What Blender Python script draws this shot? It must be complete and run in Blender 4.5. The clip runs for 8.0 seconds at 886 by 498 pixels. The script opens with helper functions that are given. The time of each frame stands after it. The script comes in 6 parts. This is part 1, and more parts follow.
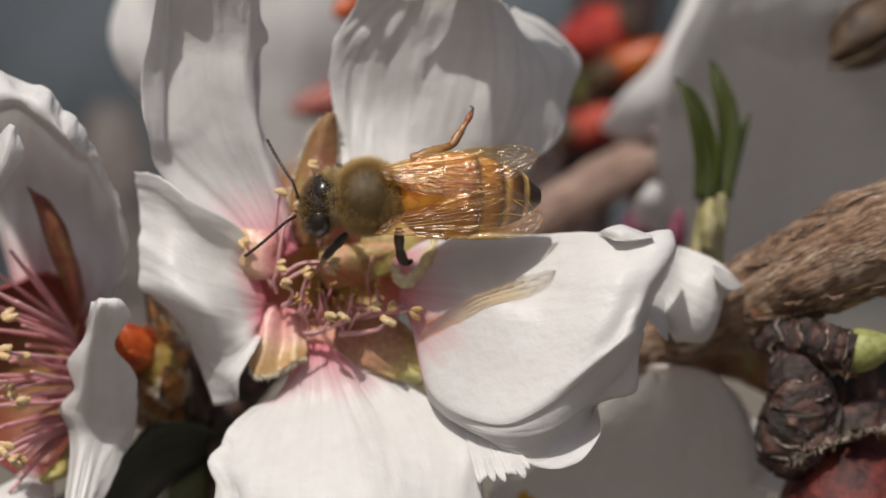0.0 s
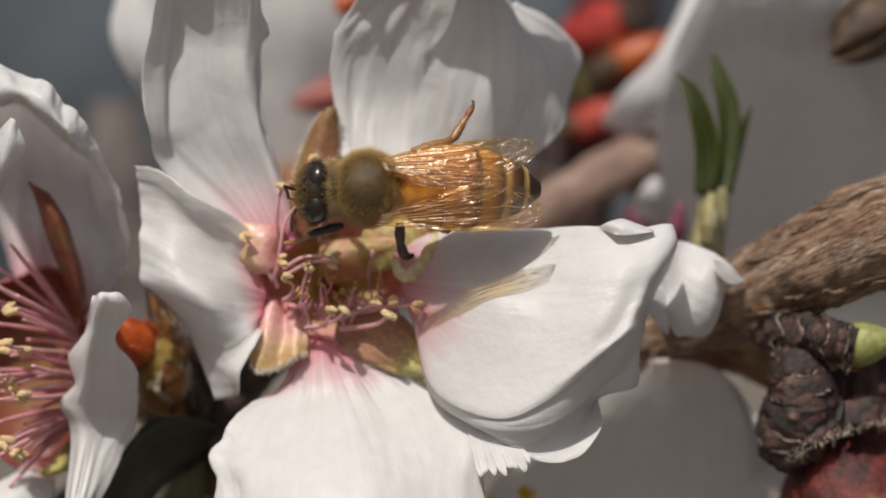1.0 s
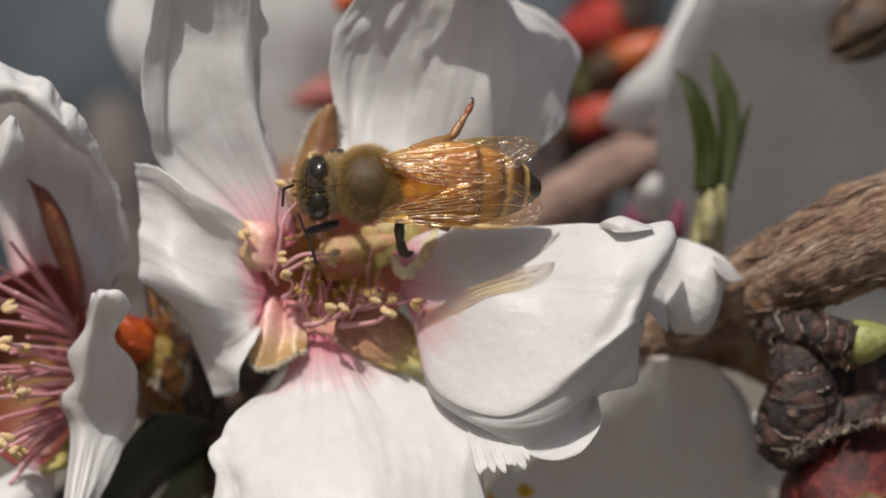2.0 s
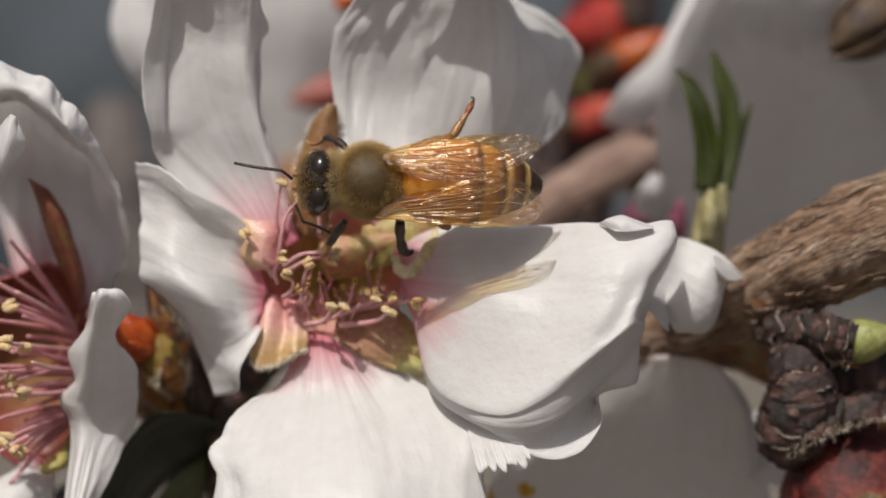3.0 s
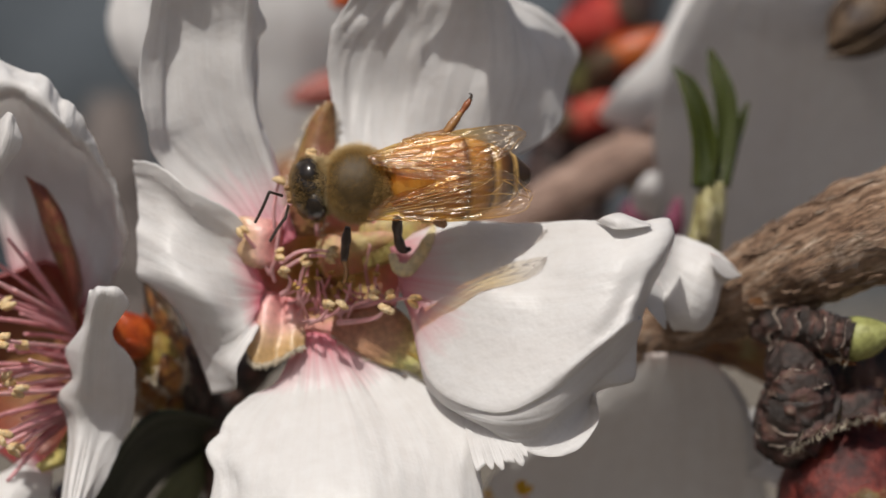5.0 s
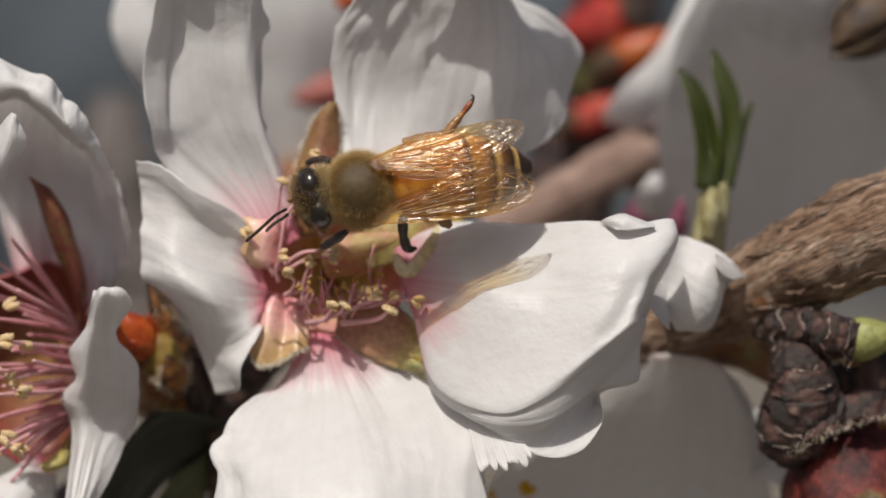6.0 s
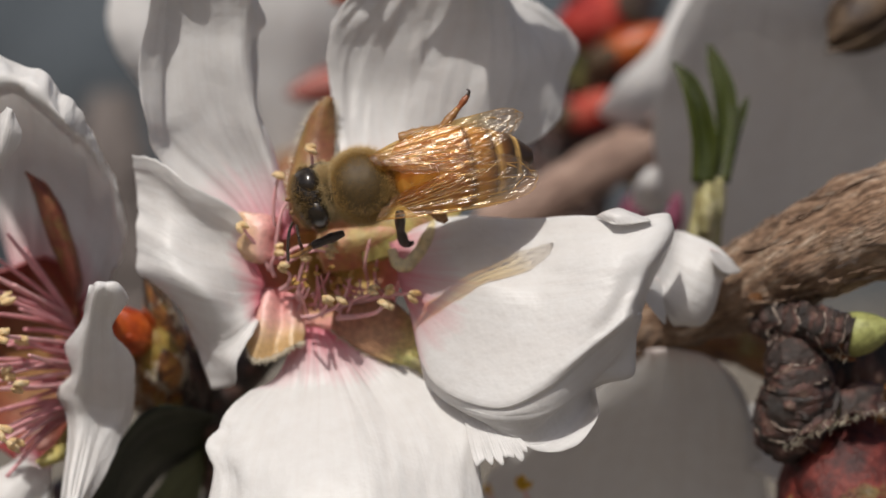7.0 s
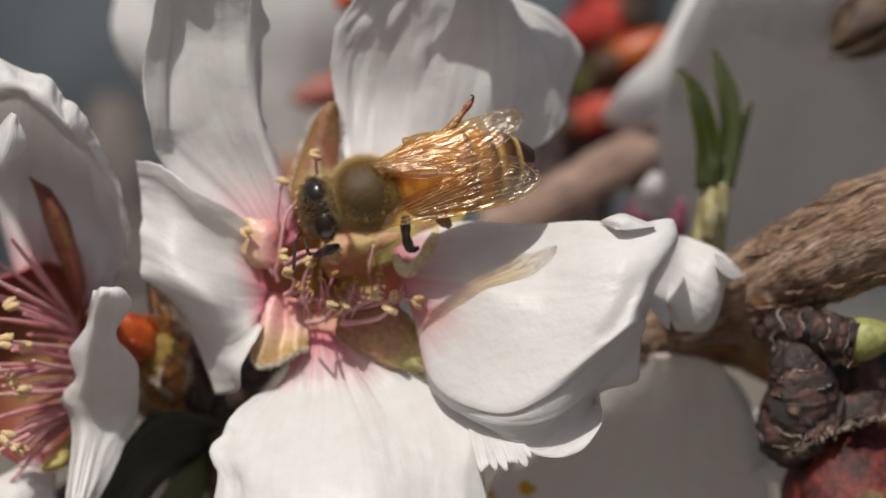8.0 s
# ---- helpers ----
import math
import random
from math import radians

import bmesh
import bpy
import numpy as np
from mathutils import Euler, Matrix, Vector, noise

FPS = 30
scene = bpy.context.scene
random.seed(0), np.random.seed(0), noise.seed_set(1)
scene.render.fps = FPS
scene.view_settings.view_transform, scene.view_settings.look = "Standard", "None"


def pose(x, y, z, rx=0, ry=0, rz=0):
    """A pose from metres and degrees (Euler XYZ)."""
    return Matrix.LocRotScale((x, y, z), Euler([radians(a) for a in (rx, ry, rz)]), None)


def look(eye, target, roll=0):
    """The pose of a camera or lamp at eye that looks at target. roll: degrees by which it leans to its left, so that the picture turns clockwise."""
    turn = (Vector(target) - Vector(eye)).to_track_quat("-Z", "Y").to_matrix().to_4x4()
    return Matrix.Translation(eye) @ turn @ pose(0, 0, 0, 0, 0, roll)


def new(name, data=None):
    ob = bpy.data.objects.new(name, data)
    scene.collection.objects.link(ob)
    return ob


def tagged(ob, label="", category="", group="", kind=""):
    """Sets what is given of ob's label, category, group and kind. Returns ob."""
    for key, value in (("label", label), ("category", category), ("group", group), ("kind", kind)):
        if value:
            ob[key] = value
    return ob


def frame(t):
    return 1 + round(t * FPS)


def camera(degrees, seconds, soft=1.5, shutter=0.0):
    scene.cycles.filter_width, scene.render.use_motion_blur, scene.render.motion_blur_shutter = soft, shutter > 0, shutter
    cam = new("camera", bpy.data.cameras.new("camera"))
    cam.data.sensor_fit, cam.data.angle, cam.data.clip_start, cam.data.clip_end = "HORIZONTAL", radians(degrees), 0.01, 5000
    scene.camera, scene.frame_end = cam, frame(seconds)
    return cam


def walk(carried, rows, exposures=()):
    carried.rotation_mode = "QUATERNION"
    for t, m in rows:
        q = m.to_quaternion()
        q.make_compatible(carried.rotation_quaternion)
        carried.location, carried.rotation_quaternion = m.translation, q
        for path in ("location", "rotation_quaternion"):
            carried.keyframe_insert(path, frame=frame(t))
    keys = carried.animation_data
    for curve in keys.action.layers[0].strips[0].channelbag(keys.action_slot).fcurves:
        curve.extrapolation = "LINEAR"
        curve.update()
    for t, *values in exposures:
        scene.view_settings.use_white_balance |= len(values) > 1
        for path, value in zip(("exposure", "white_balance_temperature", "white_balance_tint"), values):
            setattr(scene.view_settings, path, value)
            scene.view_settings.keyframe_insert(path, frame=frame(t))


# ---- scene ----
cam = camera(18, 8.0, soft=1.6)
# a close lens with a shallow field of focus
cam.data.dof.use_dof = True
cam.data.dof.focus_distance = 0.1456
cam.data.dof.aperture_fstop = 22.0
walk(cam, [
    (0, pose(0.000003, -0.15, 1.500276, 90.1053, 0, -0.0012)),
    (0.5, pose(-0.000004, -0.15, 1.500234, 90.0895, 0, 0.0015)),
    (1, pose(-0.000021, -0.15, 1.500119, 90.0456, 0, 0.0082)),
    (1.5, pose(0.000002, -0.15, 1.500069, 90.0263, 0, -0.0006)),
    (3, pose(-0.000018, -0.15, 1.500026, 90.0100, 0, 0.0070)),
    (3.5, pose(-0.000000, -0.15, 1.500000, 90.0000, 0, 0.0000)),
    (4, pose(0.000070, -0.15, 1.499951, 89.9813, 0, -0.0269)),
    (4.5, pose(0.000088, -0.15, 1.499953, 89.9819, 0, -0.0336)),
    (6, pose(-0.000046, -0.15, 1.499982, 89.9933, 0, 0.0176)),
    (6.5, pose(0.000047, -0.15, 1.499810, 89.9275, 0, -0.0178)),
    (7, pose(0.000065, -0.15, 1.499836, 89.9374, 0, -0.0248)),
    (7.5, pose(0.000042, -0.15, 1.499979, 89.9918, 0, -0.0161)),
    (8, pose(-0.000042, -0.15, 1.499980, 89.9924, 0, 0.0161)),
], exposures=[(0.0, 0.0), (8.0, 0.0)])

# ---- light: clear hazy day, the sun high behind the camera and a little to its left ----
SUN_UP, SUN_ROUND = radians(53), radians(199)
world = bpy.data.worlds.new("sky")
scene.world = world
world.use_nodes = True
sky = world.node_tree.nodes.new("ShaderNodeTexSky")
sky.sky_type, sky.sun_disc = "NISHITA", False
sky.sun_elevation, sky.sun_rotation = SUN_UP, SUN_ROUND
sky.air_density, sky.dust_density, sky.ozone_density = 0.7, 4.0, 0.6
world.node_tree.nodes["Background"].inputs["Strength"].default_value = 0.070
world.node_tree.links.new(sky.outputs[0], world.node_tree.nodes["Background"].inputs["Color"])
sun = new("sun", bpy.data.lights.new("sun", "SUN"))
sun.data.energy, sun.data.angle, sun.data.color = 3.65, radians(0.6), (1.0, 0.96, 0.90)
SUN_WAY = Vector((math.sin(SUN_ROUND) * math.cos(SUN_UP), math.cos(SUN_ROUND) * math.cos(SUN_UP), math.sin(SUN_UP)))
sun.matrix_world = look(SUN_WAY * 20 + Vector((0, 0, 1.5)), (0, 0, 1.5))

# ---- tools ----
MM = 0.001
HOME = Vector((0.0, 0.0, 1.5))   # the heart of the place, at the height of a blossoming bough
ORIGIN = {}


def curve(points, n):
    """n points along a smooth line through the given ones."""
    p = np.array(points, float)
    p = np.vstack([2 * p[0] - p[1], p, 2 * p[-1] - p[-2]])
    m = len(p) - 3
    out = []
    for s in np.linspace(0, m, n):
        i = min(int(s), m - 1)
        t = s - i
        a, b, c, d = p[i:i + 4]
        out.append(0.5 * (2 * b + (c - a) * t + (2 * a - 5 * b + 4 * c - d) * t * t + (3 * b - a - 3 * c + d) * t ** 3))
    return np.array(out)


def loft(rails, nu, nv):
    """A surface through several lines that run from base to tip."""
    along = [curve(r, nu) for r in rails]
    return np.array([curve([r[i] for r in along], nv) for i in range(nu)])


def normals(g):
    n = np.cross(np.gradient(g, axis=0), np.gradient(g, axis=1))
    return n / (np.linalg.norm(n, axis=2, keepdims=True) + 1e-9)


def sheet(rails, nu=40, nv=32, thick=0.12, ruffle=0.25, size=2.2, seed=0.0, tooth=0.0, pleat=0.0, jag=0.0):
    """A thin body with two faces and a rim: a petal, sepal or leaf. tooth: notches along its end; pleat: creases that run
    from base to tip; jag: how uneven the rim is."""
    g = loft(rails, nu, nv)
    n = normals(g)
    u, v = np.meshgrid(np.linspace(0, 1, nu), np.linspace(-1, 1, nv), indexing="ij")
    long, wide = np.linalg.norm(g[-1, nv // 2] - g[0, nv // 2]), np.linalg.norm(g[nu // 2, -1] - g[nu // 2, 0]) / 2
    edge = np.maximum(np.abs(v) ** 3, np.clip((u - 0.55) / 0.45, 0, 1) ** 2) * np.clip(u * 4, 0, 1)
    for i in range(nu):
        for j in range(nv):
            q = Vector((u[i, j] * long / (size * 3.2) + seed, v[i, j] * wide / size + seed * 1.7, 3.1))
            k = noise.noise(q) * ruffle * (0.40 + edge[i, j]) + 0.35 * ruffle * edge[i, j] * noise.noise(q * 3.1)
            if pleat:
                w = v[i, j] * wide * (0.55 + 0.45 * u[i, j])
                crease = abs(noise.noise(Vector((w * 0.9 + seed, u[i, j] * 1.3, seed)))) + 0.55 * abs(noise.noise(Vector((w * 2.3 + seed, u[i, j] * 2.4, 7 + seed))))
                k += pleat * (crease - 0.3) * min(1.0, u[i, j] * 5)
            g[i, j] += n[i, j] * k
    if jag:
        side, tip = g[:, -1] - g[:, -4], g[-1] - g[-4]
        side2 = g[:, 0] - g[:, 3]
        for w in (side, side2, tip):
            w /= np.linalg.norm(w, axis=1, keepdims=True) + 1e-9
        for i in range(nu):
            for j in range(nv):
                a, b = u[i, j] * long, v[i, j] * wide
                s = jag * (noise.noise(Vector((a * 0.9, seed, 3))) + 0.6 * noise.noise(Vector((a * 2.6, seed, 5))))
                s2 = jag * (noise.noise(Vector((a * 0.9, seed, 13))) + 0.6 * noise.noise(Vector((a * 2.6, seed, 15))))
                e = jag * (noise.noise(Vector((b * 0.9, seed, 23))) + 0.6 * noise.noise(Vector((b * 2.6, seed, 25))))
                f = min(1.0, u[i, j] * 3)
                g[i, j] += side[i] * s * f * max(0, v[i, j]) ** 8 + side2[i] * s2 * f * max(0, -v[i, j]) ** 8 + tip[j] * e * u[i, j] ** 10
    if tooth:
        out = g[-1] - g[-3]
        out /= np.linalg.norm(out, axis=1, keepdims=True) + 1e-9
        for j in range(nv):
            f = (j / nv * 6.2 + 0.15 * math.sin(j * 0.3)) % 1.0
            w = math.sqrt(max(0.0, 1 - (2 * f - 1) ** 2)) * tooth * (0.8 + 0.3 * math.sin(j * 0.17 + seed))
            for i in range(nu):
                g[i, j] += out[j] * w * max(0.0, (u[i, 0] - 0.8) / 0.2) ** 1.5
    n = normals(g)
    th = thick * (1 - 0.7 * np.maximum(np.abs(v) ** 6, u ** 8))[..., None] / 2
    verts = np.concatenate([(g + n * th).reshape(-1, 3), (g - n * th).reshape(-1, 3)])
    idx = np.arange(nu * nv).reshape(nu, nv)
    o = nu * nv
    a, b, c, d = idx[:-1, :-1].ravel(), idx[1:, :-1].ravel(), idx[1:, 1:].ravel(), idx[:-1, 1:].ravel()
    faces = list(zip(a, b, c, d)) + list(zip(d + o, c + o, b + o, a + o))
    rim = list(idx[0, :]) + list(idx[1:, -1]) + list(idx[-1, -2::-1]) + list(idx[-2:0:-1, 0])
    faces += [(rim[k], rim[(k + 1) % len(rim)], rim[(k + 1) % len(rim)] + o, rim[k] + o) for k in range(len(rim))]
    gr = np.stack([u, v, np.full_like(u, seed)], 2).reshape(-1, 3)
    return verts, faces, np.concatenate([gr, gr])


def tube(points, radii, n=24, sides=10, rough=0.0, size=1.0, flat=1.0, smooth_line=True, up=(0.13, -0.95, 0.25)):
    """A round body along a line, with closed ends. rough: uneven skin in mm. flat: squash across."""
    line = curve(points, n) if smooth_line else np.array(points, float)
    r = np.interp(np.linspace(0, 1, len(line)), np.linspace(0, 1, len(radii)), radii)
    t = np.gradient(line, axis=0)
    t /= np.linalg.norm(t, axis=1, keepdims=True) + 1e-9
    up = np.array(up)
    verts, grain = [], []
    dist = np.concatenate([[0], np.cumsum(np.linalg.norm(np.diff(line, axis=0), axis=1))])
    for i, p in enumerate(line):
        x = np.cross(t[i], up)
        x /= np.linalg.norm(x) + 1e-9
        y = np.cross(x, t[i])
        for k in range(sides):
            a = 2 * math.pi * k / sides
            w = x * math.cos(a) + y * math.sin(a) * flat
            q = p + w * r[i]
            if rough:
                v = Vector(q) / size
                q = q + w * rough * (noise.noise(v) + 0.5 * noise.noise(v * 2.7))
            verts.append(q)
            grain.append((dist[i], math.cos(a) * r[i], math.sin(a) * r[i]))
    m = len(line)
    faces = [(i * sides + k, (i + 1) * sides + k, (i + 1) * sides + (k + 1) % sides, i * sides + (k + 1) % sides) for i in range(m - 1) for k in range(sides)]
    faces += [tuple(range(sides)), tuple((m - 1) * sides + k for k in range(sides))[::-1]]
    return np.array(verts), faces, np.array(grain)


def ball(centre, radii, nu=14, nv=18, spin=None, rough=0.0, size=1.0):
    """A rounded lump; radii along its own axes, turned by spin."""
    verts, grain = [], []
    for i in range(nu + 1):
        a = math.pi * i / nu
        for j in range(nv):
            b = 2 * math.pi * j / nv
            w = Vector((math.cos(a), math.sin(a) * math.cos(b), math.sin(a) * math.sin(b)))
            k = 1 + rough * noise.noise(w * (1 / size) + Vector(centre))
            q = Vector((w.x * radii[0], w.y * radii[1], w.z * radii[2])) * k
            if spin is not None:
                q = spin @ q
            verts.append(np.array(q) + np.array(centre))
            grain.append((i / nu, math.cos(b), math.sin(b)))
    faces = [(i * nv + j, i * nv + (j + 1) % nv, (i + 1) * nv + (j + 1) % nv, (i + 1) * nv + j) for i in range(nu) for j in range(nv)]
    return np.array(verts), faces, np.array(grain)


def joined(*geos):
    verts, faces, grain, o = [], [], [], 0
    for v, f, g in geos:
        verts.append(v)
        grain.append(g)
        faces += [tuple(int(i) + o for i in q) for q in f]
        o += len(v)
    return np.concatenate(verts), faces, np.concatenate(grain)


def hairs(roots, ways, length, thick=0.018, seed=1, wild=0.35, droop=(0, 0, 0)):
    """Fine tapered hairs that stand on a skin."""
    rnd = np.random.RandomState(seed)
    verts, faces, grain = [], [], []
    for p, n in zip(roots, ways):
        l = length * rnd.uniform(0.55, 1.15)
        d = np.array(n) + rnd.normal(0, wild, 3) + np.array(droop)
        d /= np.linalg.norm(d)
        x = np.cross(d, (0.3, 0.5, 0.81))
        x /= np.linalg.norm(x) + 1e-9
        y = np.cross(d, x)
        bend = rnd.normal(0, 0.12, 3) * l
        o = len(verts)
        for k in range(3):
            a = 2.094 * k
            verts.append(np.array(p) - d * 0.05 + (x * math.cos(a) + y * math.sin(a)) * thick)
        for k in range(3):
            a = 2.094 * k
            verts.append(np.array(p) + d * l * 0.55 + bend * 0.4 + (x * math.cos(a) + y * math.sin(a)) * thick * 0.7)
        verts.append(np.array(p) + d * l + bend)
        for k in range(3):
            k2 = (k + 1) % 3
            faces += [(o + k, o + k2, o + 3 + k2, o + 3 + k), (o + 3 + k, o + 3 + k2, o + 6)]
        shade = rnd.rand()
        grain += [(0, shade, 0)] * 3 + [(0.55, shade, 0)] * 3 + [(1, shade, 0)]
    return np.array(verts), faces, np.array(grain)


def mesh_of(name, geo, origin, material, smooth=True):
    verts, faces, grain = geo
    me = bpy.data.meshes.new(name)
    me.from_pydata(((np.asarray(verts) - np.array(origin)) * MM).tolist(), [], [tuple(int(i) for i in f) for f in faces])
    at = me.attributes.new("grain", "FLOAT_VECTOR", "POINT")
    at.data.foreach_set("vector", np.asarray(grain, dtype=np.float32).ravel())
    me.materials.append(material)
    me.polygons.foreach_set("use_smooth", [smooth] * len(me.polygons))
    me.update()
    return me


def thing(name, at, label, category, group="", kind=""):
    """An empty at a thing's base; its parts hang on it."""
    ob = new(name)
    ob.empty_display_size = 0.001
    ob.location = HOME + Vector(at) * MM
    ORIGIN[ob.name] = at
    return tagged(ob, label, category, group, kind)


def part(name, geo, material, parent, label="", own=None, kind=""):
    """One mesh under a thing or a part. own: the part's own origin, for a part that moves."""
    base = ORIGIN[parent.name]
    origin = base if own is None else own
    ob = new(name, mesh_of(name, geo, origin, material))
    ob.parent = parent
    if own is not None:
        ob.location = (Vector(own) - Vector(base)) * MM
    ORIGIN[ob.name] = origin
    return tagged(ob, label, kind=kind)


# ---- materials ----
def material(name):
    m = bpy.data.materials.new(name)
    m.use_nodes = True
    nt = m.node_tree
    return m, nt, nt.nodes["Principled BSDF"], nt.nodes["Material Output"]


def grain_of(nt, scale):
    """The skin's own coordinates, stretched."""
    a = nt.nodes.new("ShaderNodeAttribute")
    a.attribute_name = "grain"
    mp = nt.nodes.new("ShaderNodeVectorMath")
    mp.operation = "MULTIPLY"
    mp.inputs[1].default_value = scale
    nt.links.new(a.outputs["Vector"], mp.inputs[0])
    return mp.outputs[0]


def place_of(nt, scale=1000.0):
    a = nt.nodes.new("ShaderNodeTexCoord")
    mp = nt.nodes.new("ShaderNodeVectorMath")
    mp.operation = "MULTIPLY"
    mp.inputs[1].default_value = (scale,) * 3
    nt.links.new(a.outputs["Object"], mp.inputs[0])
    return mp.outputs[0]


def noisy(nt, vector, scale=1.0, detail=4.0, rough=0.6, distort=0.0):
    n = nt.nodes.new("ShaderNodeTexNoise")
    n.inputs["Scale"].default_value, n.inputs["Detail"].default_value = scale, detail
    n.inputs["Roughness"].default_value, n.inputs["Distortion"].default_value = rough, distort
    nt.links.new(vector, n.inputs["Vector"])
    return n.outputs["Fac"]


def ramp(nt, value, *stops):
    r = nt.nodes.new("ShaderNodeValToRGB")
    while len(r.color_ramp.elements) < len(stops):
        r.color_ramp.elements.new(0.5)
    for e, (p, c) in zip(r.color_ramp.elements, stops):
        e.position, e.color = p, (*c, 1)
    nt.links.new(value, r.inputs[0])
    return r.outputs["Color"]


def sums(nt, op, a, b):
    m = nt.nodes.new("ShaderNodeMath")
    m.operation = op
    for i, x in enumerate((a, b)):
        if isinstance(x, (int, float)):
            m.inputs[i].default_value = x
        else:
            nt.links.new(x, m.inputs[i])
    return m.outputs[0]


def axis(nt, vector, k):
    s = nt.nodes.new("ShaderNodeSeparateXYZ")
    nt.links.new(vector, s.inputs[0])
    return s.outputs[k]


def blend(nt, fac, a, b, how="MIX"):
    m = nt.nodes.new("ShaderNodeMix")
    m.data_type, m.blend_type = "RGBA", how
    for sock, x in ((m.inputs["Factor"], fac), (m.inputs[6], a), (m.inputs[7], b)):
        if isinstance(x, (int, float)):
            sock.default_value = x
        elif isinstance(x, tuple):
            sock.default_value = (*x, 1)
        else:
            nt.links.new(x, sock)
    return m.outputs[2]


def relief(nt, bsdf, height, strength, distance):
    b = nt.nodes.new("ShaderNodeBump")
    b.inputs["Strength"].default_value, b.inputs["Distance"].default_value = strength, distance * MM
    nt.links.new(height, b.inputs["Height"])
    nt.links.new(b.outputs[0], bsdf.inputs["Normal"])
    return b.outputs[0]


def petal_skin(name, pink_to=0.22, pink=(0.80, 0.27, 0.33), white=(0.81, 0.80, 0.79), through_light=0.41):
    """Soft white petal, pink towards its claw, with fine lengthwise veins."""
    m, nt, bsdf, out = material(name)
    g = grain_of(nt, (1, 1, 1))
    veins = noisy(nt, grain_of(nt, (1.2, 16, 4)), 1.0, 3.0, 0.6, 0.4)
    u = sums(nt, "ADD", axis(nt, g, 0), sums(nt, "MULTIPLY", sums(nt, "SUBTRACT", veins, 0.5), 0.14))
    col = ramp(nt, u, (0.02, pink), (pink_to * 0.45, tuple(0.5 * a + 0.5 * b for a, b in zip(pink, white))), (pink_to, white), (1.0, white))
    mott = ramp(nt, noisy(nt, place_of(nt), 0.9, 5.0), (0.3, (0.94, 0.93, 0.92)), (0.7, (1.0, 1.0, 1.0)))
    vcol = ramp(nt, veins, (0.35, (0.975, 0.965, 0.96)), (0.6, (1, 1, 1)))
    col = blend(nt, 1.0, blend(nt, 1.0, col, mott, "MULTIPLY"), vcol, "MULTIPLY")
    nt.links.new(col, bsdf.inputs["Base Color"])
    bsdf.inputs["Roughness"].default_value = 0.42
    bsdf.inputs["Specular IOR Level"].default_value = 0.35
    h = sums(nt, "ADD", sums(nt, "MULTIPLY", veins, 0.24), sums(nt, "MULTIPLY", noisy(nt, place_of(nt), 0.55, 3.0), 1.3))
    h = sums(nt, "ADD", h, sums(nt, "MULTIPLY", noisy(nt, place_of(nt), 5.0, 3.0), 0.07))
    h = sums(nt, "ADD", h, sums(nt, "MULTIPLY", noisy(nt, grain_of(nt, (1.6, 7, 4)), 1.0, 2.0, 0.5, 0.6), 0.6))
    nb = relief(nt, bsdf, h, 0.45, 0.22)
    tl = nt.nodes.new("ShaderNodeBsdfTranslucent")
    nt.links.new(col, tl.inputs["Color"])
    nt.links.new(nb, tl.inputs["Normal"])
    mix = nt.nodes.new("ShaderNodeMixShader")
    mix.inputs[0].default_value = through_light
    nt.links.new(bsdf.outputs[0], mix.inputs[1])
    nt.links.new(tl.outputs[0], mix.inputs[2])
    nt.links.new(mix.outputs[0], out.inputs["Surface"])
    return m


def skin(name, stops, scale=1.0, stretch=None, rough=0.5, bump=0.5, depth=0.1, bump_scale=3.0, spec=0.5, through_light=0.0, metal=0.0, by_grain=False, coat=0.0, fine=(0.72, 1.1)):
    """A skin coloured by noise (or, by_grain, from base to tip with noise) with relief."""
    m, nt, bsdf, out = material(name)
    vec = place_of(nt) if stretch is None else grain_of(nt, stretch)
    f = noisy(nt, vec, scale, 6.0, 0.62, 0.3)
    if by_grain:
        f = sums(nt, "ADD", axis(nt, grain_of(nt, (1, 1, 1)), 0), sums(nt, "MULTIPLY", sums(nt, "SUBTRACT", f, 0.5), 0.5))
    col = ramp(nt, f, *stops)
    fine = ramp(nt, noisy(nt, vec, scale * 4.3, 5.0), (0.33, (fine[0],) * 3), (0.64, (fine[1],) * 3))
    col = blend(nt, 1.0, col, fine, "MULTIPLY")
    nt.links.new(col, bsdf.inputs["Base Color"])
    bsdf.inputs["Roughness"].default_value, bsdf.inputs["Specular IOR Level"].default_value = rough, spec
    bsdf.inputs["Metallic"].default_value = metal
    bsdf.inputs["Coat Weight"].default_value = coat
    nb = relief(nt, bsdf, noisy(nt, vec, scale * bump_scale, 6.0, 0.65), bump, depth)
    if through_light:
        tl = nt.nodes.new("ShaderNodeBsdfTranslucent")
        nt.links.new(col, tl.inputs["Color"])
        mix = nt.nodes.new("ShaderNodeMixShader")
        mix.inputs[0].default_value = through_light
        nt.links.new(bsdf.outputs[0], mix.inputs[1])
        nt.links.new(tl.outputs[0], mix.inputs[2])
        nt.links.new(mix.outputs[0], out.inputs["Surface"])
    return m


